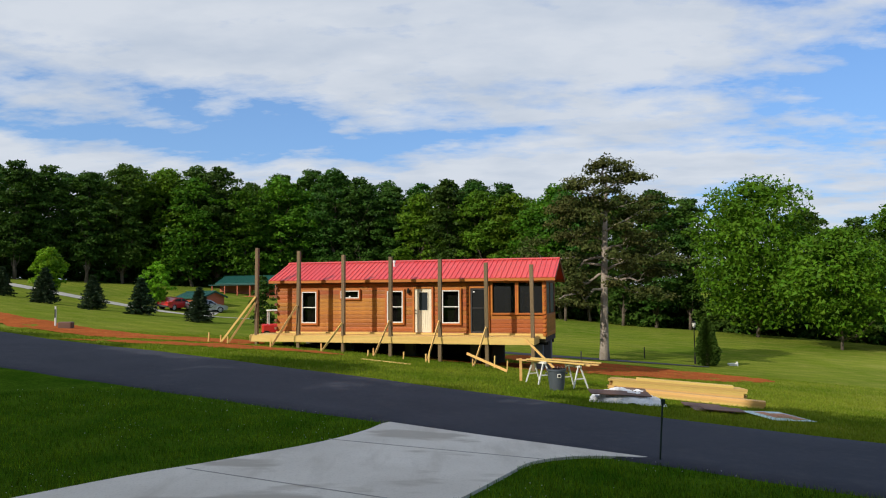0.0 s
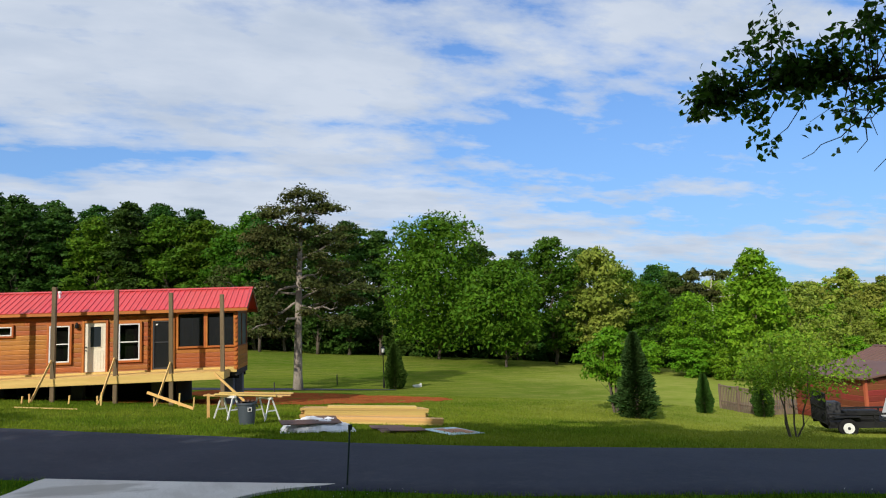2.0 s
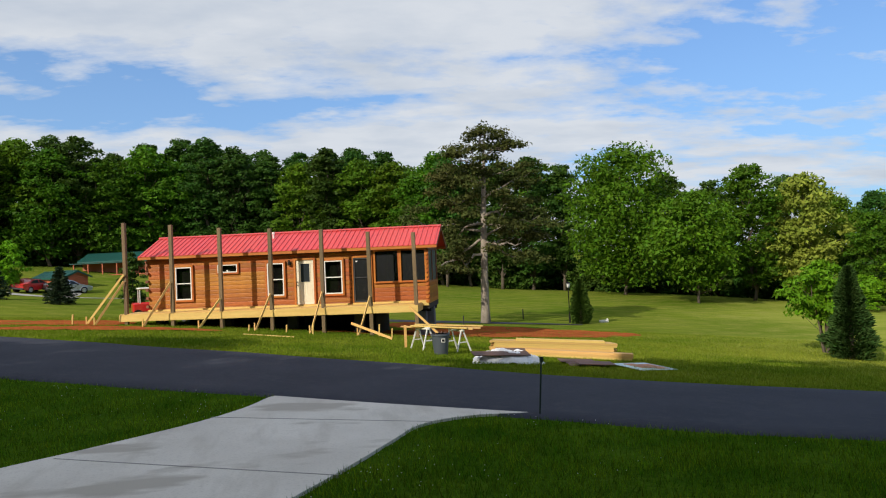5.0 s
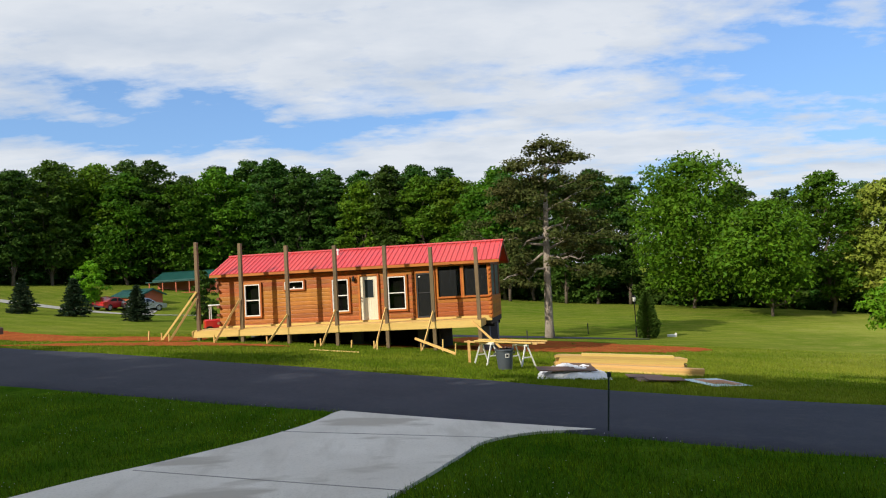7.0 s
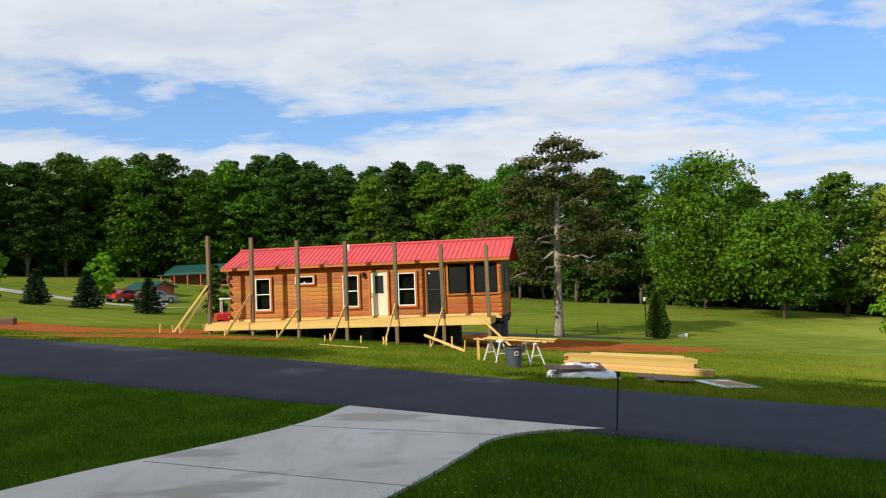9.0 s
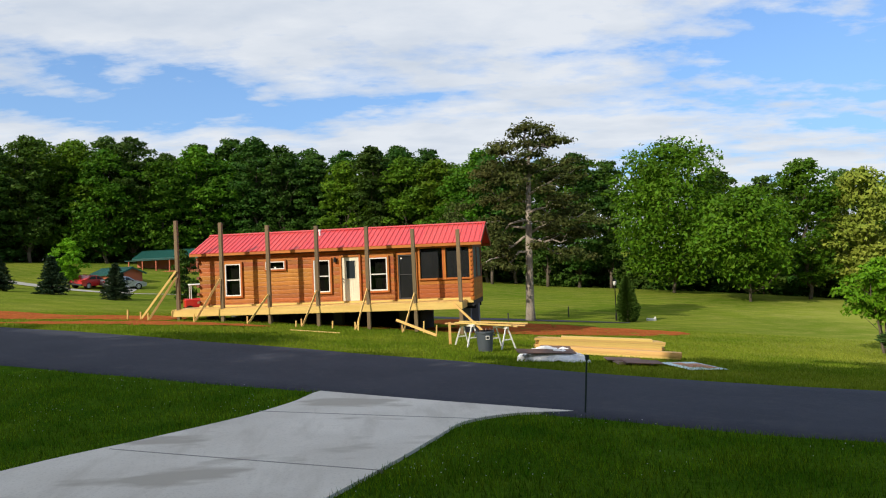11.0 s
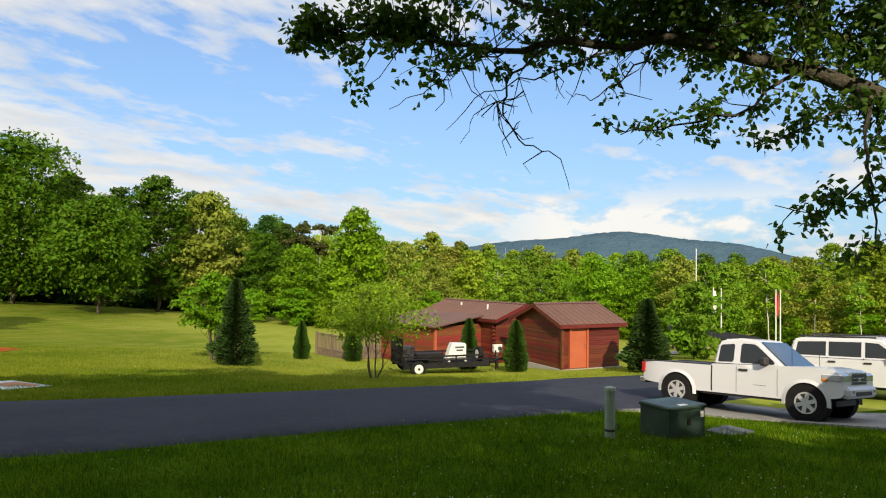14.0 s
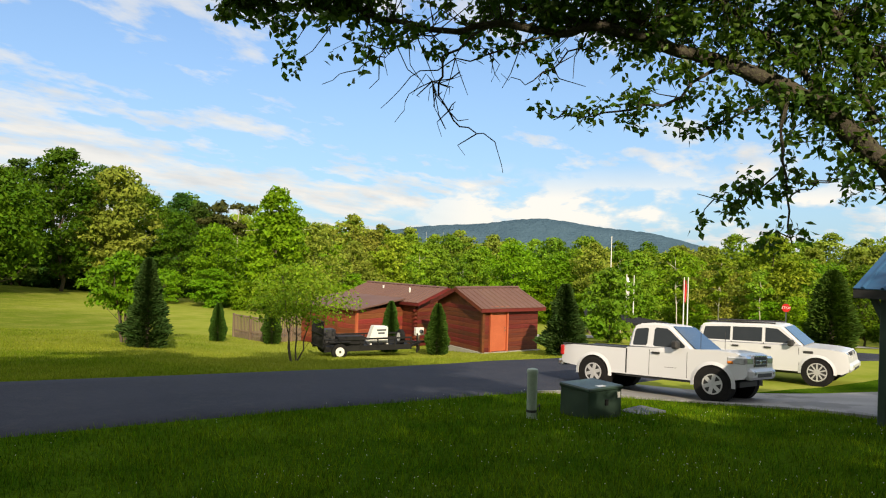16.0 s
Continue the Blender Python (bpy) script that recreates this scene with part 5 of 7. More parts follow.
# ---- building site clutter ----
def sawhorse(x, y, turn):
    ob = thing("sawhorse", "white folding sawhorse standing on the grass", "sawhorse", Matrix.Translation((x, y, gz(x, y))) @ Matrix.Rotation(turn, 4, "Z"), "sawhorses under the boards")
    part("top_beam", mkbox(-0.05, 0.05, -0.42, 0.42, 0.70, 0.78, bevel=0.01), "white", ob)
    for sx in (-1, 1):
        for sy in (-1, 1):
            b = bmesh.new()
            beam(b, (sx * 0.04, sy * 0.34, 0.72), (sx * 0.30, sy * 0.40, -0.02), 0.035, 0.045)
            part("leg", b, "white", ob)
    for sy in (-1, 1):
        b = bmesh.new()
        beam(b, (-0.17, sy * 0.37, 0.33), (0.17, sy * 0.37, 0.33), 0.02, 0.04)
        part("spreader", b, "white", ob)
    return ob


sawhorse(3.30, 24.2, radians(25))
sawhorse(4.40, 23.75, radians(25))
for k, (x0, y0, x1, y1, dz) in enumerate(((2.6, 24.7, 5.2, 23.45, 0.80), (2.75, 24.45, 4.9, 23.3, 0.80), (3.1, 24.75, 5.35, 23.75, 0.84), (2.9, 24.3, 4.7, 23.3, 0.84))):
    b = bmesh.new()
    beam(b, (x0, y0, gz(3.3, 24.2) + dz), (x1, y1, gz(4.4, 23.75) + dz - 0.03), 0.14, 0.04)
    tagged(part("loose_board", b, "new_pine"), "yellow pine board laid across the sawhorses", "board", "boards on the sawhorses")
b = bmesh.new()
beam(b, (2.72, 24.6, gz(2.7, 24.6) - 0.03), (2.72, 24.55, gz(2.7, 24.6) + 0.80), 0.09, 0.04)
tagged(part("loose_board", b, "new_pine"), "yellow pine board leaning upright on the sawhorse", "board")

can = thing("trash_can", "grey plastic trash can full of scraps beside the sawhorses", "trash can", Matrix.Translation((3.62, 22.45, gz(3.62, 22.45))))
bm = bmesh.new()
tube(bm, [(0, 0, 0), (0, 0, 0.03), (0, 0, 0.60), (0, 0, 0.62), (0, 0, 0.68), (0, 0, 0.68), (0, 0, 0.05)], [0.215, 0.225, 0.285, 0.315, 0.315, 0.275, 0.21], 28, False)
bm.faces.new([v for v in bm.verts[:28]][::-1])
part("body", bm, "can", can, smooth=False)
for s in (-1, 1):
    part("handle", mkbox(s * 0.30, s * 0.34, -0.08, 0.08, 0.50, 0.56, bevel=0.008), "can", can)
part("label_plate", mkbox(-0.02, 0.10, -0.30, -0.288, 0.42, 0.54), "white", can)
part("label_print", mkbox(0.0, 0.08, -0.306, -0.301, 0.44, 0.52), "black", can)
for k in range(5):
    b = bmesh.new()
    beam(b, (0.1 * math.cos(k), 0.1 * math.sin(k * 2), 0.25), (0.2 * math.cos(k * 1.7), 0.2 * math.sin(k * 2.3), 0.74), 0.04, 0.02)
    part("scrap", b, "brown_sheet", can)


def lumber_pile(name, x0, y0, x1, y1, rows, w, h, label, seed):
    """Boards in a stack; each is a piece."""
    rnd = random.Random(seed)
    L = math.dist((x0, y0), (x1, y1))
    za, zb = gz(x0, y0), gz(x1, y1)
    m = Matrix.Translation((x0, y0, za + 0.02)) @ Matrix.Rotation(math.atan2(y1 - y0, x1 - x0), 4, "Z") @ Matrix.Rotation(-math.atan2(zb - za, L), 4, "Y")
    ob = thing(name, label, "lumber", m)
    for k in range(3):
        part("bearer", mkbox(L * (0.12 + 0.38 * k), L * (0.12 + 0.38 * k) + 0.09, 0, rows[0] * w, -0.08, 0.0), "old_post", ob)
    me = bpy.data.meshes.new("board")
    bm = mkbox(0, 1, 0, w - 0.006, 0, h - 0.004)
    bm.to_mesh(me)
    bm.free()
    me.materials.append(M["new_pine"])
    for j, n in enumerate(rows):
        for i in range(n):
            a = rnd.uniform(-0.06, 0.10) + (0.9 if j >= len(rows) - 1 and len(rows) > 4 else 0)
            e = L * rnd.uniform(0.96, 1.01) - (0.45 if j >= len(rows) - 1 and len(rows) > 4 else 0)
            share("board", me, ob, Matrix.Translation((a, i * w + rnd.uniform(-0.01, 0.01), j * h)) @ Matrix.Diagonal((e - a, 1, 1, 1)))
    return ob


lumber_pile("lumber_stack", 5.65, 23.9, 10.1, 23.3, (4, 4, 4, 4, 3, 2), 0.19, 0.074, "long stack of new yellow pine boards on the grass", 4)
lumber_pile("lumber_stack", 5.9, 22.3, 9.45, 20.75, (3, 3, 2), 0.15, 0.072, "low stack of new yellow pine beams on the grass", 5)


def tarp_heap(x, y):
    n = 34
    rnd = random.Random(8)
    verts, faces = [], []
    for i in range(n):
        for j in range(n):
            u, v = i / (n - 1) * 2 - 1, j / (n - 1) * 2 - 1
            r = math.hypot(u, v)
            k = 1 + 0.22 * noise.noise(Vector((math.atan2(v, u) * 1.3, 2, 0)))
            px, py = u * 1.10 * k, v * 0.66 * k
            h = max(0.0, 0.34 * (1 - r * r) + 0.16 * noise.noise(Vector((u * 3.2, v * 3.2, 1))) + 0.08 * abs(noise.noise(Vector((u * 8, v * 8, 5)))))
            X, Y = x + px * 0.97 + py * 0.2, y - px * 0.05 + py
            verts.append((X, Y, gz(X, Y) + 0.015 + h * (1 if r < 1.25 else 0.3)))
    for i in range(n - 1):
        for j in range(n - 1):
            p = i * n + j
            faces.append((p, p + n, p + n + 1, p + 1))
    ob = raw("tarp", verts, faces, "tarp", smooth=False)
    sol = ob.modifiers.new("thick", "SOLIDIFY")
    sol.thickness = 0.006
    return tagged(ob, "crumpled white plastic tarp over scraps on the grass", "tarp")


tarp_heap(5.3, 20.35)


def flat_board(name, x, y, L, W, turn, mat, label, category, lift=0.03, th=0.02, pitch=0.0):
    z = gz(x, y)
    dx = (gz(x + 0.5, y) - gz(x - 0.5, y))
    m = Matrix.Translation((x, y, z + lift)) @ Matrix.Rotation(-math.atan(dx), 4, "Y") @ Matrix.Rotation(turn, 4, "Z") @ Matrix.Rotation(pitch, 4, "X")
    return tagged(part(name, mkbox(-L / 2, L / 2, -W / 2, W / 2, 0, th, m, bevel=0.004), mat), label, category)


flat_board("brown_board", 5.0, 20.0, 1.75, 0.38, radians(4), "brown_sheet", "brown board lying on the crumpled tarp", "board", 0.27, 0.025, 0.2)
flat_board("brown_board", 5.5, 20.75, 0.9, 0.35, radians(-8), "brown_sheet", "brown board lying on the crumpled tarp", "board", 0.32, 0.025, 0.15)
for k, (x, y, t) in enumerate(((7.35, 19.3, -6), (7.45, 19.65, -3), (7.3, 19.95, -9), (7.5, 19.0, -7))):
    flat_board("siding_panel", x, y, 1.05, 0.62, radians(t), "brown_sheet", "dark brown siding panel lying in a loose pile", "panel", 0.03 + k * 0.024, 0.02, 0.02)
flat_board("printed_sheet", 8.85, 18.75, 1.2, 1.45, radians(12), "cyan_print", "pale blue printed sheet lying flat on the grass", "sheet", 0.04, 0.012)
for dx, dy, L in ((-0.15, 0.1, 0.34), (0.28, -0.05, 0.40)):
    flat_board("printed_picture", 8.85 + dx, 18.75 + dy, L, 0.9, radians(12), "orange_print", "orange picture printed on the pale blue sheet", "picture", 0.056, 0.003)
# thin green stake at the lane's edge
gp = thing("marker_stake", "thin dark green metal stake leaning at the lane's edge", "stake", Matrix.Translation((3.54, 11.7, gz(3.54, 11.7))))
part("rod", mktube([(0, 0, -0.2), (0.10, 0.02, 1.0)], 0.016, 8), "stake", gp)
part("flag_clip", mkbox(0.07, 0.13, -0.01, 0.03, 0.93, 1.02), "stake", gp)

# ---- far side of the meadow ----
lamp = thing("street_lamp", "slim dark lamp post with a white lantern", "lamp post", Matrix.Translation((16.2, 45.1, gz(16.2, 45.1))))
part("post", mktube([(0, 0, -0.2), (0, 0, 0.5), (0, 0, 0.52), (0, 0, 2.35)], [0.07, 0.06, 0.035, 0.03], 10), "black", lamp)
part("lantern", mktube([(0, 0, 2.35), (0, 0, 2.42), (0, 0, 2.62), (0, 0, 2.66)], [0.05, 0.10, 0.13, 0.13], 10), "white", lamp)
part("cap", mktube([(0, 0, 2.66), (0, 0, 2.72), (0, 0, 2.80)], [0.17, 0.12, 0.02], 10), "black", lamp)
for x, y, h, label in ((8.32, 42.2, 0.55, "short dark stake in the meadow"), (13.76, 47.9, 0.75, "short dark stake in the meadow")):
    b = bmesh.new()
    beam(b, (x, y, gz(x, y) - 0.1), (x, y, gz(x, y) + h), 0.06, 0.06)
    tagged(part("marker_stake", b, "trim_black"), label, "stake", "stakes in the meadow")
ub = thing("utility_cover", "low white utility cover in the meadow", "utility box", Matrix.Translation((18.8, 45.6, gz(18.8, 45.6))))
part("body", mkbox(-0.28, 0.2, -0.15, 0.15, -0.05, 0.16, bevel=0.02), "white", ub)
part("post", mkbox(0.22, 0.34, -0.06, 0.06, -0.05, 0.24, bevel=0.02), "white", ub)


def vehicle(name, label, m, spec, paint):
    """A car from its side outline: lower body, glasshouse, wheels, lamps, trim. x forward, y left, z up, origin under the middle."""
    ob = thing(name, label, spec["category"], m)
    W, body, roof = spec["width"], spec["body"], spec["roof"]
    bm = bmesh.new()
    prism(bm, body, -W / 2, W / 2)
    for k in range(1, int(spec["L"] / 0.18)):
        bmesh.ops.bisect_plane(bm, geom=bm.verts[:] + bm.edges[:] + bm.faces[:], plane_co=(-spec["L"] / 2 + k * 0.18, 0, 0), plane_no=(1, 0, 0))
    for z in (0.55, 0.75, 0.90, 1.02):
        bmesh.ops.bisect_plane(bm, geom=bm.verts[:] + bm.edges[:] + bm.faces[:], plane_co=(0, 0, z), plane_no=(0, 0, 1))
    for v in bm.verts:                                   # tumblehome and rounded nose
        x, z = v.co.x, v.co.z
        f = max(0.0, (abs(x) - spec["L"] * 0.38) / (spec["L"] * 0.12))
        v.co.y *= 1 - 0.10 * f * f - 0.05 * max(0, z - 0.75)
    bmesh.ops.recalc_face_normals(bm, faces=bm.faces)
    sharp = [e for e in bm.edges if len(e.link_faces) == 2 and e.calc_face_angle(0) > 1.1]
    bmesh.ops.bevel(bm, geom=sharp, offset=0.05, segments=3, affect="EDGES", clamp_overlap=True)
    b = part("body", bm, paint, ob, smooth=True)
    b.modifiers.new("crease", "EDGE_SPLIT").split_angle = radians(38)
    for px in spec["wheels"]:
        for s in (-1, 1):
            # dark arch, flare, tyre, rim
            part("wheel_arch", mktube([(px, s * (W / 2 - 0.30), spec["wr"]), (px, s * (W / 2 + 0.004), spec["wr"])], spec["wr"] * 1.17, 26), "tyre", ob)
            fl = bmesh.new()
            ring = [(math.cos(t), math.sin(t)) for t in np.linspace(-0.12, math.pi + 0.12, 17)]
            for (c0, s0), (c1, s1) in zip(ring, ring[1:]):
                r0, r1 = spec["wr"] * 1.15, spec["wr"] * 1.36
                q = [fl.verts.new((px + c * r, s * (W / 2 + o), spec["wr"] + z * r)) for c, z, r, o in ((c0, s0, r0, 0.035), (c1, s1, r0, 0.035), (c1, s1, r1, 0.004), (c0, s0, r1, 0.004))]
                fl.faces.new(q)
                q2 = [fl.verts.new((px + c * r, s * (W / 2 + o), spec["wr"] + z * r)) for c, z, r, o in ((c0, s0, r0, 0.035), (c1, s1, r0, 0.035), (c1, s1, r0, -0.1), (c0, s0, r0, -0.1))]
                fl.faces.new(q2)
            part("wheel_flare", fl, paint, ob)
            ty = part("wheel", tube(bmesh.new(), [(px, s * (W / 2 - 0.24), spec["wr"]), (px, s * (W / 2 - 0.215), spec["wr"]), (px, s * (W / 2 - 0.02), spec["wr"]), (px, s * (W / 2 + 0.012), spec["wr"])],
                                            [spec["wr"] * 0.93, spec["wr"], spec["wr"], spec["wr"] * 0.92], 30), "tyre", ob, "black tyre on a bright alloy rim")
            part("rim", tube(bmesh.new(), [(px, s * (W / 2 + 0.000), spec["wr"]), (px, s * (W / 2 + 0.018), spec["wr"])], [spec["wr"] * spec["rim"], spec["wr"] * (spec["rim"] - 0.02)], 28), "trim_black", ty)
            rm = bmesh.new()
            tube(rm, [(px, s * (W / 2 + 0.012), spec["wr"]), (px, s * (W / 2 + 0.034), spec["wr"])], [spec["wr"] * 0.16, spec["wr"] * 0.14], 14)
            for k in range(spec["spokes"]):
                t = 2 * math.pi * k / spec["spokes"] + 0.3
                beam(rm, (px + 0.05 * math.cos(t), s * (W / 2 + 0.022), spec["wr"] + 0.05 * math.sin(t)), (px + spec["wr"] * (spec["rim"] - 0.04) * math.cos(t), s * (W / 2 + 0.022), spec["wr"] + spec["wr"] * (spec["rim"] - 0.04) * math.sin(t)), 0.012, spec["sw"])
            for k in range(28):
                t0, t1 = 2 * math.pi * k / 28, 2 * math.pi * (k + 1) / 28
                r = spec["wr"] * (spec["rim"] - 0.025)
                beam(rm, (px + r * math.cos(t0), s * (W / 2 + 0.022), spec["wr"] + r * math.sin(t0)), (px + r * math.cos(t1), s * (W / 2 + 0.022), spec["wr"] + r * math.sin(t1)), 0.022, 0.03)
            part("spokes", rm, "alloy", ty)
    # glasshouse: narrower towards the roof
    bm = bmesh.new()
    prism(bm, roof, -W / 2 + 0.06, W / 2 - 0.06)
    zb, zt = min(z for _, z in roof), max(z for _, z in roof)
    for v in bm.verts:
        v.co.y *= 1 - 0.17 * (v.co.z - zb) / (zt - zb)
    bmesh.ops.bevel(bm, geom=bm.edges[:], offset=0.05, segments=3, affect="EDGES")
    part("cab", bm, paint, ob)

    def on_side(poly, s, out, mat, nm, parent=ob, lab=""):
        g = bmesh.new()
        def yy(z):
            return s * ((W / 2 - 0.06) * (1 - 0.17 * (z - zb) / (zt - zb)) + out) if z > zb else s * (W / 2 * (1 - 0.05 * max(0, z - 0.75)) + out)
        f = [g.verts.new((x, yy(z), z)) for x, z in poly]
        k = [g.verts.new((x, yy(z) - s * 0.03, z)) for x, z in poly]
        g.faces.new(f)
        for i in range(len(poly)):
            j = (i + 1) % len(poly)
            g.faces.new((f[i], f[j], k[j], k[i]))
        bmesh.ops.recalc_face_normals(g, faces=g.faces)
        return part(nm, g, mat, parent, lab)

    for s in (-1, 1):
        for poly in spec["glass"]:
            on_side(poly, s, 0.006, "car_glass", "side_window")
        for x0, x1, z0, z1 in spec["seams"]:
            on_side([(x0, z0), (x1, z0), (x1, z1), (x0, z1)], s, 0.004, "trim_black", "door_seam")
        for x, z in spec["handles"]:
            h = on_side([(x, z), (x + 0.20, z), (x + 0.20, z + 0.045), (x, z + 0.045)], s, 0.03, spec["handle_mat"], "door_handle")
        mx, mz = spec["mirror"]
        part("mirror", mkbox(mx - 0.08, mx + 0.08, s * (W / 2 - 0.06), s * (W / 2 + 0.17), mz, mz + 0.20, bevel=0.04), spec["mirror_mat"], ob)
    (ax, az_), (bx, bz) = spec["screen"]                # windscreen
    g = bmesh.new()
    hw0, hw1 = W / 2 - 0.14, (W / 2 - 0.06) * 0.83 - 0.06
    nrm = Vector((az_ - bz, 0, bx - ax)).normalized() * -1
    if nrm.x < 0:
        nrm = -nrm
    q = [Vector((ax, -hw0, az_)), Vector((ax, hw0, az_)), Vector((bx, hw1, bz)), Vector((bx, -hw1, bz))]
    top = [g.verts.new(v + nrm * 0.012) for v in q]
    bot = [g.verts.new(v - nrm * 0.02) for v in q]
    g.faces.new(top)
    for i in range(4):
        g.faces.new((top[i], top[(i + 1) % 4], bot[(i + 1) % 4], bot[i]))
    bmesh.ops.recalc_face_normals(g, faces=g.faces)
    part("windscreen", g, "windscreen", ob, "windscreen reflecting the sky")
    for nm, mat, x0, x1, y0, y1, z0, z1, bv in spec["extras"]:
        part(nm, mkbox(x0, x1, y0, y1, z0, z1, bevel=bv), mat, ob)
        if y1 < -0.05 or y0 > 0.05:
            part(nm, mkbox(x0, x1, -y1, -y0, z0, z1, bevel=bv), mat, ob)
    return ob


TRUCK = dict(category="pickup truck", L=5.3, width=1.88, wr=0.385, rim=0.60, wheels=(-1.60, 1.50), spokes=6, sw=0.085, handle_mat="trim_black", mirror_mat="trim_black", mirror=(0.62, 1.13),
             body=[(-2.62, 0.62), (-2.60, 1.03), (-2.56, 1.06), (-0.72, 1.06), (-0.66, 1.10), (0.98, 1.15), (1.6, 1.17), (2.02, 1.13), (2.18, 1.06), (2.25, 0.90), (2.27, 0.64), (2.20, 0.56), (1.9, 0.50), (1.2, 0.42), (-1.2, 0.42), (-2.0, 0.50), (-2.55, 0.55)],
             roof=[(-0.68, 1.08), (-0.60, 1.60), (-0.46, 1.70), (0.0, 1.745), (0.36, 1.70), (1.06, 1.10)], screen=((1.05, 1.14), (0.42, 1.665)),
             glass=([(-0.55, 1.19), (-0.52, 1.53), (-0.48, 1.57), (-0.20, 1.60), (-0.17, 1.57), (-0.17, 1.21), (-0.20, 1.17), (-0.53, 1.16)], [(-0.01, 1.19), (-0.01, 1.58), (0.03, 1.62), (0.30, 1.61), (0.40, 1.55), (0.78, 1.23), (0.80, 1.18), (0.76, 1.16), (0.03, 1.16)]),
             seams=((-0.072, -0.064, 0.46, 0.75), (-0.072, -0.064, 0.75, 1.07), (0.88, 0.888, 0.46, 0.75), (0.88, 0.888, 0.75, 1.07), (-0.70, -0.665, 0.45, 0.75), (-0.70, -0.665, 0.75, 1.06), (0.34, 0.64, 0.672, 0.68)), handles=((0.0, 0.98),),
             extras=(("bed_rail", "trim_black", -2.58, -0.72, 0.80, 0.92, 1.056, 1.085, 0.01), ("bumper", "car_white", 2.14, 2.36, -0.86, 0.86, 0.54, 0.80, 0.07), ("grille", "trim_black", 2.12, 2.27, -0.42, 0.42, 0.82, 1.07, 0.03),
                     ("grille_bar", "chrome", 2.10, 2.275, -0.46, 0.46, 1.055, 1.10, 0.012), ("grille_post", "chrome", 2.12, 2.275, 0.42, 0.46, 0.82, 1.06, 0.01), ("grille_slat", "chrome", 2.14, 2.276, -0.40, 0.40, 0.89, 0.905, 0.003), ("grille_slat", "chrome", 2.14, 2.276, -0.40, 0.40, 0.97, 0.985, 0.003), ("badge", "chrome", 2.16, 2.285, -0.09, 0.09, 0.89, 0.99, 0.03), ("lower_grille", "trim_black", 2.32, 2.368, -0.50, 0.50, 0.60, 0.69, 0.01),
                     ("headlight", "lamp_clear", 1.80, 2.262, 0.47, 0.950, 0.86, 1.075, 0.05), ("indicator", "lamp_amber", 1.83, 1.97, 0.90, 0.957, 0.885, 0.955, 0.015), ("fog_lamp", "lamp_clear", 2.28, 2.375, 0.58, 0.72, 0.64, 0.75, 0.03),
                     ("tail_light", "lamp_red", -2.645, -2.55, 0.76, 0.92, 0.76, 1.02, 0.02), ("rear_bumper", "chrome", -2.74, -2.58, -0.86, 0.86, 0.48, 0.64, 0.03), ("bed_liner", "trim_black", -2.50, -0.78, -0.80, 0.80, 1.058, 1.063, 0.0),
                     ("mud_flap", "trim_black", 1.10, 1.13, 0.70, 0.93, 0.20, 0.52, 0.0), ("chassis", "trim_black", -2.2, 2.0, -0.6, 0.6, 0.34, 0.46, 0.0), ("sill", "trim_black", -0.9, 1.0, 0.80, 0.90, 0.37, 0.425, 0.0), ("antenna", "trim_black", 1.15, 1.16, 0.78, 0.79, 1.10, 1.60, 0.0)))
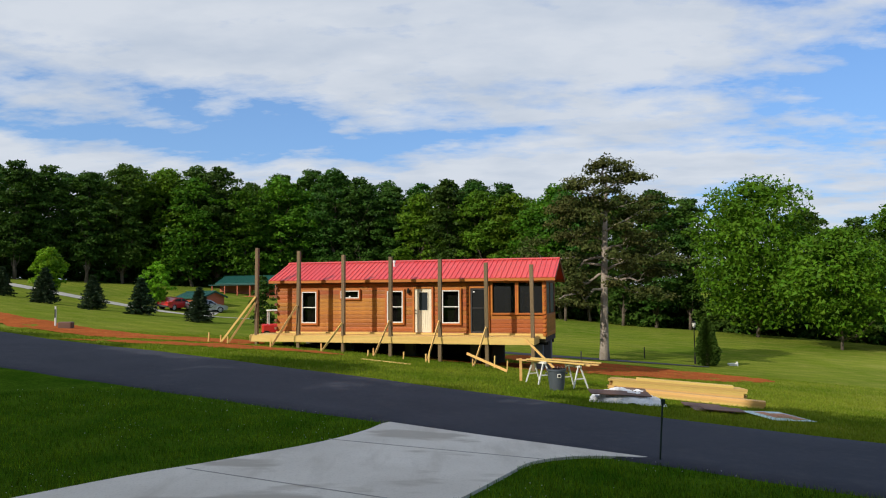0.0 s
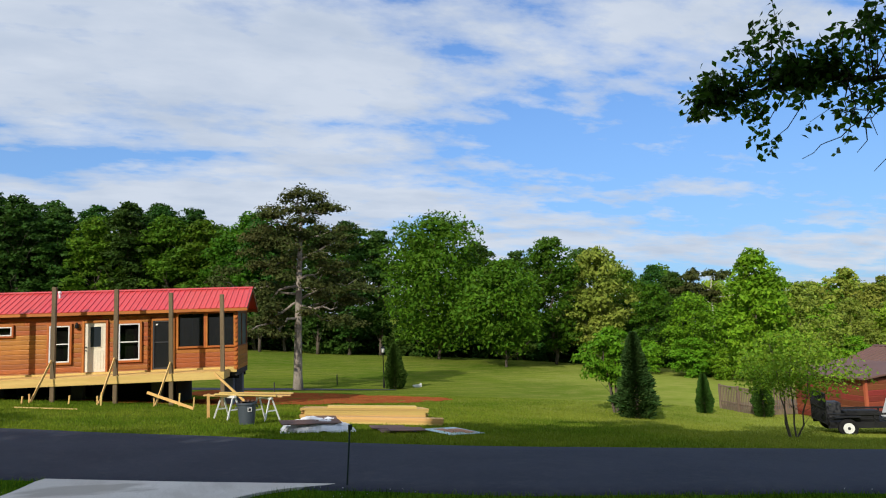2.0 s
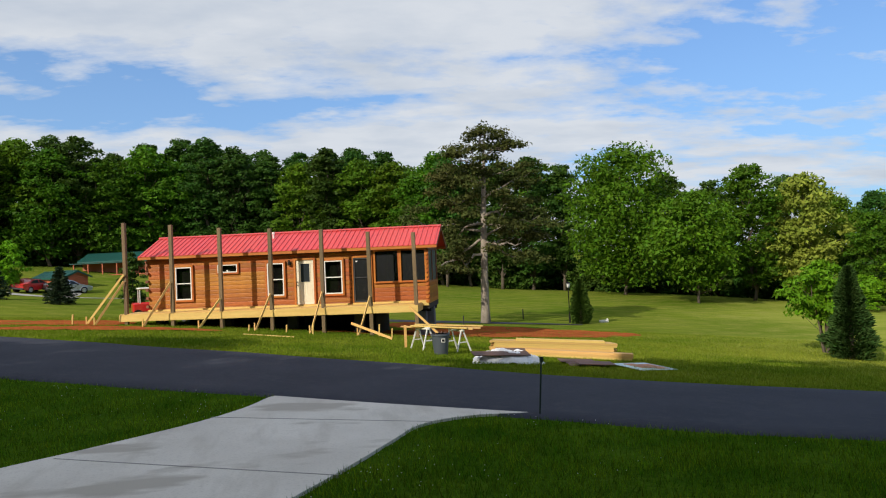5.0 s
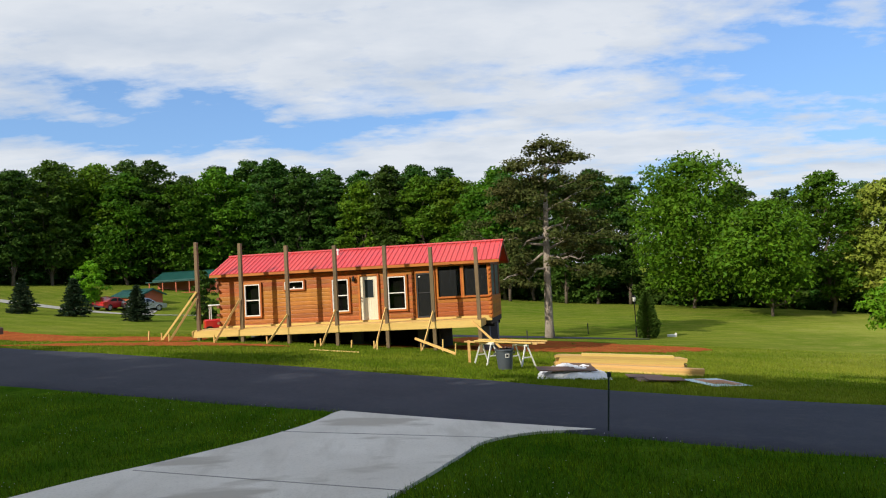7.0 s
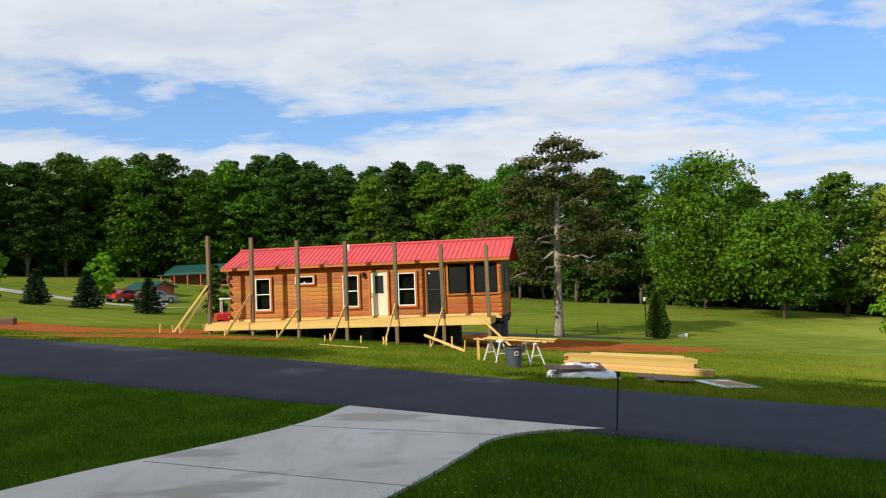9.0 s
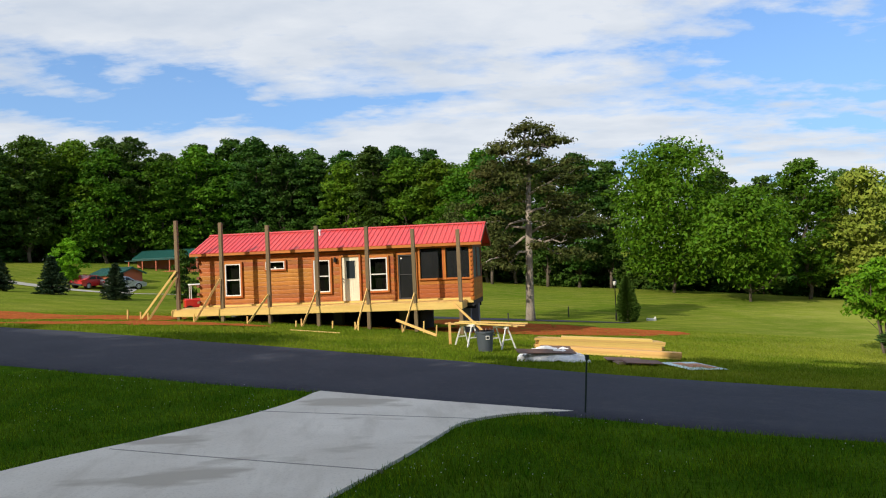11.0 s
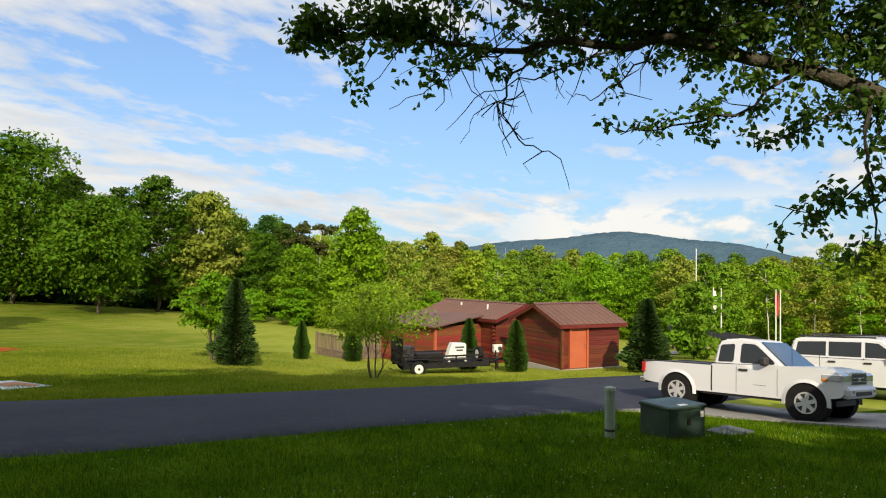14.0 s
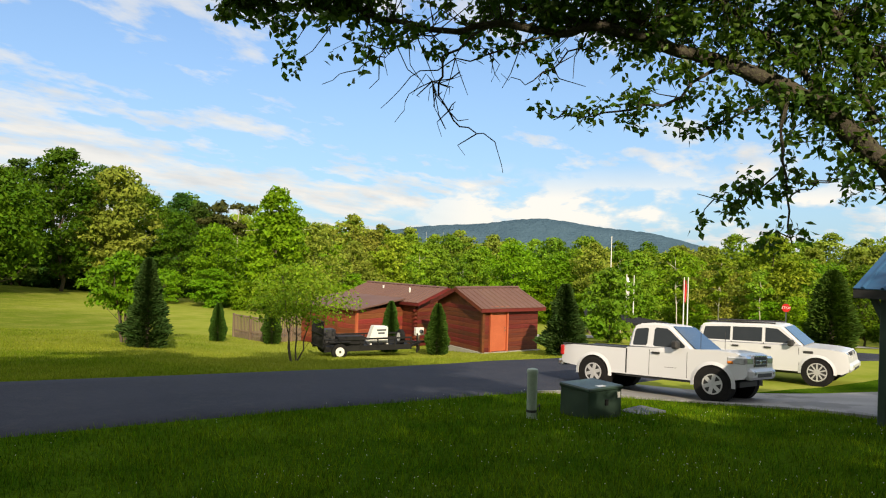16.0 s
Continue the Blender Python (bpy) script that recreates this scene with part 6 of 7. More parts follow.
SUV = dict(category="suv", L=4.55, width=1.85, wr=0.385, rim=0.70, wheels=(-1.36, 1.40), spokes=10, sw=0.045, handle_mat="trim_black", mirror_mat="trim_black", mirror=(0.70, 1.12),
           body=[(-2.22, 0.55), (-2.25, 1.10), (-2.22, 1.14), (0.98, 1.12), (1.7, 1.08), (2.12, 1.02), (2.20, 0.92), (2.25, 0.66), (2.22, 0.45), (2.05, 0.36), (-1.8, 0.38), (-2.15, 0.45)],
           roof=[(-2.20, 1.10), (-2.06, 1.66), (-1.9, 1.72), (0.1, 1.76), (0.40, 1.72), (1.06, 1.12)], screen=((1.04, 1.15), (0.46, 1.675)),
           glass=([(-2.0, 1.20), (-1.92, 1.60), (-1.12, 1.63), (-1.12, 1.20)], [(-1.04, 1.20), (-1.04, 1.63), (-0.16, 1.64), (-0.16, 1.20)], [(-0.06, 1.20), (-0.06, 1.64), (0.28, 1.62), (0.80, 1.22), (0.80, 1.20)]),
           seams=((-0.115, -0.10, 0.5, 1.18), (0.90, 0.915, 0.5, 1.08), (-1.09, -1.075, 0.6, 1.18)), handles=((-0.08, 1.02), (-1.04, 1.02)),
           extras=(("bumper", "car_white", 2.12, 2.32, -0.84, 0.84, 0.44, 0.70, 0.07), ("grille", "trim_black", 2.14, 2.215, -0.42, 0.42, 0.74, 1.0, 0.02), ("grille_bar", "car_white", 2.19, 2.235, -0.03, 0.03, 0.74, 1.0, 0.0), ("grille_bar", "car_white", 2.19, 2.235, -0.42, 0.42, 0.855, 0.90, 0.0),
                   ("headlight", "lamp_clear", 1.98, 2.19, 0.46, 0.80, 0.80, 0.99, 0.04), ("indicator", "lamp_amber", 1.90, 2.05, 0.76, 0.86, 0.88, 0.98, 0.02), ("fog_lamp", "lamp_clear", 2.26, 2.33, 0.56, 0.70, 0.54, 0.66, 0.03), ("lower_grille", "trim_black", 2.29, 2.325, -0.45, 0.45, 0.48, 0.56, 0.01),
                   ("roof_rail", "trim_black", -1.9, 0.2, 0.60, 0.66, 1.745, 1.80, 0.01), ("tail_light", "lamp_red", -2.27, -2.18, 0.74, 0.88, 0.9, 1.1, 0.02), ("vent", "trim_black", 1.02, 1.30, 0.90, 0.925, 0.92, 1.0, 0.01), ("sill", "trim_black", -1.0, 1.0, 0.82, 0.915, 0.36, 0.44, 0.0), ("chassis", "trim_black", -2.0, 2.0, -0.6, 0.6, 0.26, 0.40, 0.0)))


def park(x, y, heading, front, rear):
    """A pose on the land for a car whose middle is at x, y, facing along the heading."""
    d = Vector((math.cos(heading), math.sin(heading)))
    zf, zr = gz(x + d.x * front, y + d.y * front), gz(x - d.x * rear, y - d.y * rear)
    l = Vector((-d.y, d.x))
    zl, zr2 = gz(x + l.x * 0.8, y + l.y * 0.8), gz(x - l.x * 0.8, y - l.y * 0.8)
    return Matrix.Translation((x, y, (zf + zr) / 2 + 0.055)) @ Matrix.Rotation(heading, 4, "Z") @ Matrix.Rotation(-math.atan2(zf - zr, front + rear), 4, "Y") @ Matrix.Rotation(math.atan2(zl - zr2, 1.6), 4, "X")


_fw, _rw = Vector((17.85, 2.17)), Vector((18.63, 5.32))
_h = math.atan2(_fw.y - _rw.y, _fw.x - _rw.x)
_d = Vector((math.cos(_h), math.sin(_h)))
_mid = _fw - _d * 1.62 + Vector((-_d.y, _d.x)) * 0.90
vehicle("pickup_truck", "white extended-cab pickup truck parked on the concrete pad", park(_mid.x, _mid.y, _h, 1.6, 1.6), TRUCK, "car_white")
_h2 = math.atan2(-0.985, -0.17)
_d2 = Vector((math.cos(_h2), math.sin(_h2)))
_mid2 = Vector((24.4, 0.12)) - _d2 * 1.40 + Vector((-_d2.y, _d2.x)) * 0.9
vehicle("suv", "white boxy suv parked behind the pickup truck", park(_mid2.x, _mid2.y, _h2, 1.4, 1.4), SUV, "car_white")
SEDAN = dict(SUV, category="car", width=1.78, wr=0.31, wheels=(-1.3, 1.3), mirror=(0.6, 0.85),
             body=[(-2.2, 0.5), (-2.25, 0.85), (-2.1, 0.95), (0.95, 0.92), (2.0, 0.78), (2.2, 0.66), (2.22, 0.4), (2.0, 0.28), (-2.0, 0.3)],
             roof=[(-1.75, 0.92), (-0.95, 1.32), (-0.3, 1.38), (0.25, 1.33), (1.0, 0.92)], screen=((0.98, 0.95), (0.32, 1.30)), glass=([(-1.3, 0.98), (-0.85, 1.26), (-0.2, 1.30), (-0.2, 0.98)], [(-0.1, 0.98), (-0.1, 1.30), (0.2, 1.27), (0.72, 0.98)]),
             seams=((-0.155, -0.14, 0.4, 0.95),), handles=((-0.05, 0.8),),
             extras=(("tail_light", "lamp_red", -2.27, -2.12, 0.45, 0.82, 0.70, 0.86, 0.02), ("bumper", "trim_black", -2.32, -2.1, -0.85, 0.85, 0.32, 0.5, 0.04), ("headlight", "lamp_clear", 2.0, 2.22, 0.45, 0.8, 0.56, 0.72, 0.03)))
vehicle("car", "red sports coupe parked on the far lane", park(-29.6, 78.0, radians(70), 1.3, 1.3), SEDAN, "car_red")
vehicle("car", "silver sedan parked on the far lane", park(-26.6, 79.0, radians(40), 1.3, 1.3), SEDAN, "car_silver")


# ---- buildings ----
def gable_house(name, label, m, L, D, wall_h, rise, mat, roof_mat, over=0.35, course=0.2, holes=(), gable_mat=None, category="cabin", sink=0.6, fascia_mat="red_log"):
    """A log-sided gable building; x along the front, y back, ridge along x."""
    ob = thing(name, label, category, m)
    xs = sorted({0.0, L, *[v for o in holes for v in o[:2]]})
    for a, b in zip(xs, xs[1:]):
        z = -sink
        for c, d in sorted((c, d) for p, q, c, d in holes if p <= a + 1e-4 and q >= b - 1e-4) + [(wall_h, wall_h)]:
            if c - z > 0.01:
                part("wall", mkbox(a, b, 0.004, 0.14, z, c), mat, ob)
            z = d
    part("wall", mkbox(0.004, 0.14, 0.14, D, -sink, wall_h), mat, ob)
    part("wall", mkbox(L - 0.14, L - 0.004, 0.14, D, -sink, wall_h), mat, ob)
    part("wall", mkbox(0.14, L - 0.14, D - 0.14, D, -sink, wall_h), mat, ob)
    log_wall(ob, Matrix.Identity(4), 0, L, 0, wall_h, [(a - 0.06, b + 0.06, c - 0.06, d + 0.06) for a, b, c, d in holes], course, mat)
    log_wall(ob, Matrix.Translation((0, D, 0)) @ Matrix.Rotation(radians(-90), 4, "Z"), 0, D, 0, wall_h, [], course, mat)
    log_wall(ob, Matrix.Translation((L, 0, 0)) @ Matrix.Rotation(radians(90), 4, "Z"), 0, D, 0, wall_h, [], course, mat)
    for x in (0, L - 0.1):
        g = bmesh.new()
        f = g.faces.new([g.verts.new(v) for v in ((x, 0, wall_h), (x, D, wall_h), (x, D / 2, wall_h + rise))])
        r = bmesh.ops.extrude_face_region(g, geom=[f])
        bmesh.ops.translate(g, vec=(0.1, 0, 0), verts=[v for v in r["geom"] if isinstance(v, bmesh.types.BMVert)])
        part("gable", g, gable_mat or mat, ob)
    k = rise / (D / 2)
    ez = wall_h - over * k + 0.08
    metal_roof(ob, roof_mat, -over, L + over, -over, ez, D / 2, wall_h + rise + 0.08)
    part("fascia", mkbox(-over, L + over, -over + 0.01, -over + 0.05, ez - 0.16, ez - 0.004), fascia_mat, ob)
    sl, SLn = math.atan(k), math.hypot(D / 2 + over, rise + over * k)
    for x in (-over, L + over - 0.04):
        for sgn in (1, -1):
            mm = Matrix.Translation((x, -over if sgn > 0 else D + over, ez)) @ (Matrix.Identity(4) if sgn > 0 else Matrix.Rotation(math.pi, 4, "Z")) @ Matrix.Rotation(sl, 4, "X")
            part("rake_board", mkbox(0 if sgn > 0 else -0.04, 0.04 if sgn > 0 else 0, 0, SLn, -0.17, -0.004, mm), fascia_mat, ob)
    return ob


def plan(x, y, deg, z=None):
    return Matrix.Translation((x, y, gz(x, y) if z is None else z)) @ Matrix.Rotation(radians(deg), 4, "Z")


# the red shed: gable end towards the lawn, door under the eave
SHX, SHY = 29.2, 13.35
shed = gable_house("garden_shed", "dark red log-sided shed with a brown metal roof", plan(SHX, SHY, -30, -2.40), 3.15, 3.9, 2.0, 0.72, "red_log", "brown_roof", 0.28, 0.2, [(0.42, 1.28, 0.02, 1.98)], category="shed")
sdr = part("door", mkbox(0.42, 1.28, -0.03, 0.03, 0.02, 1.98, bevel=0.008), "red_door", shed, "orange-red shed door")
for z in (0.95, 1.08):
    part("door_handle", mktube([(1.18, -0.03, z), (1.18, -0.09, z)], [0.02, 0.03], 10), "chrome", sdr)
for q in ((0.34, 0.42, 0.0, 2.06), (1.28, 1.36, 0.0, 2.06), (0.42, 1.28, 1.98, 2.06)):
    part("door_frame", mkbox(q[0], q[1], -0.11, 0.0, q[2], q[3]), "red_door", sdr)
part("foundation", mkbox(-0.1, 3.25, -0.12, 4.0, -0.7, -0.01), "pale_ground", shed)
part("corner_trim", mkbox(-0.1, 0.02, -0.12, 0.02, 0, 2.0), "red_log", shed)
# the red cabin behind it, with a lower wing towards the lawn
lodge = gable_house("log_cabin", "dark red log cabin with a brown metal roof behind the shed", plan(33.55, 24.0, -104, -2.95), 5.7, 3.9, 2.35, 0.62, "red_log", "brown_roof", 0.36, 0.2)
for x, y in ((1.9, 1.1), (4.2, 0.9)):
    part("vent_pipe", mktube([(x, y, 2.5), (x, y, 2.98)], 0.05, 10), "white", lodge)
for k in range(11):
    part("log_end", mktube([(5.62, -0.16, 0.1 + k * 0.2), (5.62, 0.05, 0.1 + k * 0.2)], 0.075, 8), "red_log", lodge)
wing = Matrix.Translation((0.1, -3.2, 0))
part("wall", mkbox(0.0, 4.5, 0.0, 0.12, -0.5, 2.0, wing), "red_log", lodge)
part("wall", mkbox(4.38, 4.5, 0.12, 3.2, -0.5, 2.0, wing), "red_log", lodge)
log_wall(lodge, wing, 0.0, 4.5, 0.0, 2.0, [], 0.25, "red_board")
log_wall(lodge, wing @ Matrix.Translation((4.5, 0, 0)) @ Matrix.Rotation(radians(90), 4, "Z"), 0.0, 3.2, 0.0, 2.0, [], 0.25, "red_board")
bm = bmesh.new()
f = [bm.verts.new(v) for v in ((-0.3, -3.5, 1.98), (4.9, -3.5, 1.98), (4.9, -0.1, 2.42), (-0.3, -0.1, 2.42))]
r = bmesh.ops.extrude_face_region(bm, geom=[bm.faces.new(f)])
bmesh.ops.translate(bm, vec=(0, 0, 0.07), verts=[v for v in r["geom"] if isinstance(v, bmesh.types.BMVert)])
bmesh.ops.recalc_face_normals(bm, faces=bm.faces)
part("wing_roof", bm, "brown_roof", lodge, "low brown lean-to roof")
part("corner_trim", mkbox(4.44, 4.56, -3.26, -3.14, -0.1, 2.0, Matrix.Translation((0.1, 0, 0))), "red_door", lodge)
for x in np.arange(4.8, 5.7, 0.22):
    part("skirt_board", mkbox(x, x + 0.19, -0.05, -0.025, -0.5, 0.05), "new_pine", lodge)

# timber deck with a railing in front of the red cabin
rail = thing("deck_railing", "weathered brown timber deck with a slatted railing", "deck", plan(28.2, 25.2, -14, -2.97))
part("platform", mkbox(0, 4.2, 0, 3.0, 0.0, 0.28), "grey_wood", rail)
for run, (ox, oy, rot, L) in enumerate(((0, 0, 0, 4.2), (0, 3.0, -90, 3.0))):
    m = Matrix.Translation((ox, oy, 0)) @ Matrix.Rotation(radians(rot), 4, "Z")
    for z in (0.42, 1.22):
        part("handrail", mkbox(0, L, -0.03, 0.05, z, z + 0.07, m), "grey_wood", rail)
    for k in range(int(L / 1.6) + 1):
        part("post", mkbox(k * 1.6 - 0.05, k * 1.6 + 0.05, -0.06, 0.04, -0.5, 1.34, m), "grey_wood", rail)
    me = bpy.data.meshes.new("baluster")
    bm = mkbox(-0.035, 0.035, -0.015, 0.015, -0.25, 0.80)
    bm.to_mesh(me)
    bm.free()
    me.materials.append(M["grey_wood"])
    for k in range(int(L / 0.14)):
        share("baluster", me, rail, m @ Matrix.Translation((0.07 + k * 0.14, 0, 0.45)))

# utility trailer
tr = thing("utility_trailer", "black open utility trailer with a mesh ramp on the lawn", "trailer", plan(25.8, 17.35, -35.5, gz(25.4, 17.4) + 0.02))
part("bed", mkbox(-2.1, 1.8, -0.85, 0.85, 0.42, 0.50), "black", tr)
for y in (-0.87, 0.83):
    part("side_rail", mkbox(-2.1, 1.8, y, y + 0.06, 0.76, 0.83), "black", tr)
    part("side_rail", mkbox(-2.1, 1.8, y, y + 0.05, 0.60, 0.64), "black", tr)
    for k in range(6):
        part("stanchion", mkbox(-2.1 + k * 0.77, -2.05 + k * 0.77, y, y + 0.05, 0.4, 0.79), "black", tr)
    part("side_sill", mkbox(-2.1, 1.8, y, y + 0.06, 0.30, 0.52), "black", tr)
    f = part("fender", mkbox(-1.95, -1.05, y - (0.24 if y < 0 else -0.05), y + (0.0 if y < 0 else 0.29), 0.70, 0.74, bevel=0.01), "black", tr)
    yy = y - 0.13 if y < 0 else y + 0.18
    w = part("wheel", tube(bmesh.new(), [(-1.5, yy - 0.09, 0.33), (-1.5, yy - 0.07, 0.33), (-1.5, yy + 0.07, 0.33), (-1.5, yy + 0.09, 0.33)], [0.29, 0.33, 0.33, 0.29], 24), "tyre", tr)
    part("rim", mktube([(-1.5, yy - 0.10, 0.33), (-1.5, yy + 0.10, 0.33)], [0.19, 0.19], 20), "white", w)
    part("hub", mktube([(-1.5, yy - 0.13, 0.33), (-1.5, yy + 0.13, 0.33)], 0.05, 10), "trim_black", w)
for k in range(13):
    part("ramp_bar", mkbox(-2.16, -2.12, -0.84 + k * 0.136, -0.80 + k * 0.136, 0.42, 1.55), "black", tr)
for z in (0.45, 0.98, 1.52):
    part("ramp_bar", mkbox(-2.17, -2.11, -0.84, 0.86, z, z + 0.04), "black", tr)
for s in (-1, 1):
    b = bmesh.new()
    beam(b, (1.8, s * 0.8, 0.43), (2.6, 0, 0.45), 0.06, 0.10)
    part("drawbar", b, "black", tr)
part("jack", mktube([(2.45, 0, 0.0), (2.45, 0, 0.85)], 0.035, 10), "black", tr)
part("coupler", mkbox(2.55, 2.85, -0.05, 0.05, 0.42, 0.52, bevel=0.02), "black", tr)
sp = part("spare_wheel", tube(bmesh.new(), [(1.35, -0.45, 0.78), (1.38, -0.45, 0.78), (1.52, -0.45, 0.78), (1.55, -0.45, 0.78)], [0.28, 0.33, 0.33, 0.28], 22), "tyre", tr)
part("rim", mktube([(1.34, -0.45, 0.78), (1.56, -0.45, 0.78)], 0.19, 18), "white", sp)
part("tool_box", mkbox(-1.5, -0.35, -0.80, -0.35, 0.5, 0.92, bevel=0.03), "black", tr)
part("tool_box", mkbox(-1.9, -1.3, 0.1, 0.7, 0.5, 1.12, bevel=0.05), "trim_black", tr)
sg = thing("sign_board", "white slanted sign box with dark writing standing on the trailer", "sign", tr.matrix_world @ Matrix.Translation((0.45, -0.35, 0.5)))
bm = bmesh.new()
prism(bm, [(-0.52, 0.10), (0.36, 0.10), (0.36, 0.76), (-0.28, 0.80)], -0.22, 0.22)
bmesh.ops.bevel(bm, geom=bm.edges[:], offset=0.03, segments=2, affect="EDGES")
part("board", bm, "white", sg)
for z, L in ((0.58, 0.42), (0.45, 0.30)):
    part("writing_bar", mkbox(0.05 - L / 2, 0.05 + L / 2, -0.23, -0.222, z, z + 0.07), "can", sg)
for x in (-0.45, 0.3):
    part("support", mkbox(x, x + 0.08, -0.2, 0.2, 0.0, 0.11), "white", sg)
mt = thing("meter_box", "pale grey electric meter box on a short post", "meter box", plan(29.6, 16.9, -30, gz(29.6, 16.9)))
part("post", mkbox(-0.05, 0.05, -0.05, 0.05, -0.2, 1.0), "grey_wood", mt)
part("box", mkbox(-0.22, 0.22, -0.14, 0.06, 0.78, 1.15, bevel=0.02), "white", mt)
part("dial", mktube([(0.05, -0.14, 0.98), (0.05, -0.22, 0.98)], 0.09, 14), "can", mt)

# far cabins with green roofs
far = gable_house("log_cabin", "red log cabin with a green metal roof across the meadow", plan(-31.5, 99.5, -9, 2.1), 13, 5, 2.9, 0.9, "red_door", "green_roof", 0.5, 0.3, sink=1.2, fascia_mat="green_roof")
part("porch_roof", mkbox(-0.4, 9.5, -2.6, -0.3, 2.45, 2.55), "green_roof", far)
for k in range(6):
    part("porch_post", mkbox(k * 1.85, k * 1.85 + 0.12, -2.5, -2.38, -1.0, 2.46), "red_door", far)
part("porch_floor", mkbox(0, 9.4, -2.5, -0.1, -0.9, 0.1), "red_door", far)
part("porch_rail", mkbox(0, 9.4, -2.52, -2.46, 0.85, 0.95), "red_door", far)
for k in range(40):
    part("baluster", mkbox(k * 0.235, k * 0.235 + 0.05, -2.5, -2.46, 0.1, 0.9), "red_door", far)
for s in (5.2, 6.9):
    b = bmesh.new()
    beam(b, (s, -2.6, 0.9), (s - 0.6, -5.4, -0.9), 0.08, 0.14)
    part("stair_rail", b, "red_door", far)
for k in range(6):
    part("stair_tread", mkbox(4.9 - k * 0.1, 6.6 - k * 0.1, -2.9 - k * 0.42, -2.5 - k * 0.42, 0.0 - k * 0.2, 0.06 - k * 0.2), "red_log", far)
gable_house("garden_shed", "small red shed with a green metal roof", plan(-32.4, 86.0, -32, 1.25), 4.6, 3.2, 1.7, 0.6, "red_door", "green_roof", 0.35, 0.3, category="shed", fascia_mat="green_roof")
for x, y, w_, label in ((-36.2, 63.5, 0.3, "short white post in the far meadow"), (-20.6, 37.4, 0.12, "short white marker post by the lane")):
    b = mkbox(-w_ / 4, w_ / 4, -0.06, 0.06, -0.1, 1.05 if w_ < 0.2 else 0.8)
    ob = tagged(part("marker_post", b, "white"), label, "post")
    ob.matrix_world = plan(x, y, 10)
ob = tagged(part("number_bar", mkbox(-0.03, 0.03, -0.07, -0.061, 0.45, 0.9), "trim_black"), "dark bar of lettering down the white marker post", "lettering")
ob.matrix_world = plan(-20.6, 37.4, 10)
ob = tagged(part("stone_block", mkbox(-0.35, 0.35, -0.2, 0.2, -0.1, 0.35, bevel=0.05), "brown_sheet"), "low brown block beside the lane", "block")
ob.matrix_world = plan(-19.6, 36.6, 5)
# a red utility vehicle behind the cabin
cart = thing("utility_cart", "small red utility cart with a white canopy behind the cabin", "cart", plan(-9.6, 40.5, 20))
part("body", mkbox(-0.8, 0.8, -0.5, 0.5, 0.3, 0.85, bevel=0.08), "car_red", cart)
part("canopy", mkbox(-0.5, 0.6, -0.5, 0.5, 1.55, 1.65, bevel=0.04), "white", cart)
for x in (-0.45, 0.5):
    for y in (-0.45, 0.4):
        part("canopy_post", mkbox(x, x + 0.05, y, y + 0.05, 0.8, 1.56), "white", cart)
for x in (-0.55, 0.55):
    for y in (-0.52, 0.52):
        part("wheel", mktube([(x, y - 0.08, 0.24), (x, y + 0.08, 0.24)], 0.24, 16), "tyre", cart)

# ---- utility boxes on the near lawn ----
tb = thing("transformer_box", "dark green steel transformer box on a low pad", "transformer", plan(12.5, 3.64, -28, gz(12.4, 3.7) - 0.03))
part("body", mkbox(-0.40, 0.40, -0.34, 0.34, 0.02, 0.54, bevel=0.02), "util_green", tb)
part("lid", mkbox(-0.42, 0.42, -0.36, 0.36, 0.50, 0.57, bevel=0.02), "util_green", tb)
part("skirt", mkbox(-0.37, 0.37, -0.31, 0.31, -0.12, 0.02), "clay", tb)
part("warning_label", mkbox(0.28, 0.35, -0.348, -0.343, 0.36, 0.46), "white", tb)
part("warning_label", mkbox(-0.12, 0.05, -0.3, -0.2, 0.571, 0.574), "white", tb)
part("hasp", mkbox(-0.02, 0.04, -0.37, -0.34, 0.26, 0.36), "black", tb)
pd = thing("utility_pedestal", "pale green round plastic cable pedestal", "pedestal", plan(11.5, 4.34, 0))
part("shaft", mktube([(0, 0, -0.1), (0, 0, 0.12), (0, 0, 0.74)], [0.085, 0.083, 0.083], 20), "ped_green", pd)
part("cap", mktube([(0, 0, 0.74), (0, 0, 0.76), (0, 0, 0.80), (0, 0, 0.815)], [0.095, 0.095, 0.085, 0.04], 20), "ped_green", pd)
part("band", mktube([(0, 0, 0.10), (0, 0, 0.14)], 0.09, 20), "trim_black", pd)
b = bmesh.new()
tube(b, [(0.06, -0.05, 0.15), (0.16, -0.08, 0.20), (0.22, -0.06, 0.10), (0.18, -0.02, 0.0)], 0.012, 6)
part("cable", b, "trim_black", pd)
pad = tagged(part("valve_cover", mkbox(-0.34, 0.34, -0.27, 0.27, -0.05, 0.035, bevel=0.01), "block"), "flat grey concrete cover plate in the lawn", "cover")
pad.matrix_world = plan(13.7, 3.0, -20)

# ---- neighbour's cabin at the end of the parking pad ----
nb = gable_house("log_cabin", "red log cabin with green posts and a blue metal roof", plan(14.85, -0.95, -112, -0.42), 9.0, 3.5, 2.3, 0.76, "red_log", "blue_roof", 0.5, 0.28, fascia_mat="trim_black")
part("post", mkbox(-0.15, -0.02, -0.27, -0.14, -0.6, 2.2, bevel=0.01), "util_green", nb)
b = bmesh.new()
beam(b, (-0.085, -0.205, 1.6), (-0.34, -0.205, 2.15), 0.09, 0.10)
part("knee_brace", b, "util_green", nb)
part("foundation", mkbox(0.02, 8.9, -0.12, 3.4, -0.7, 0.28), "pale_ground", nb)

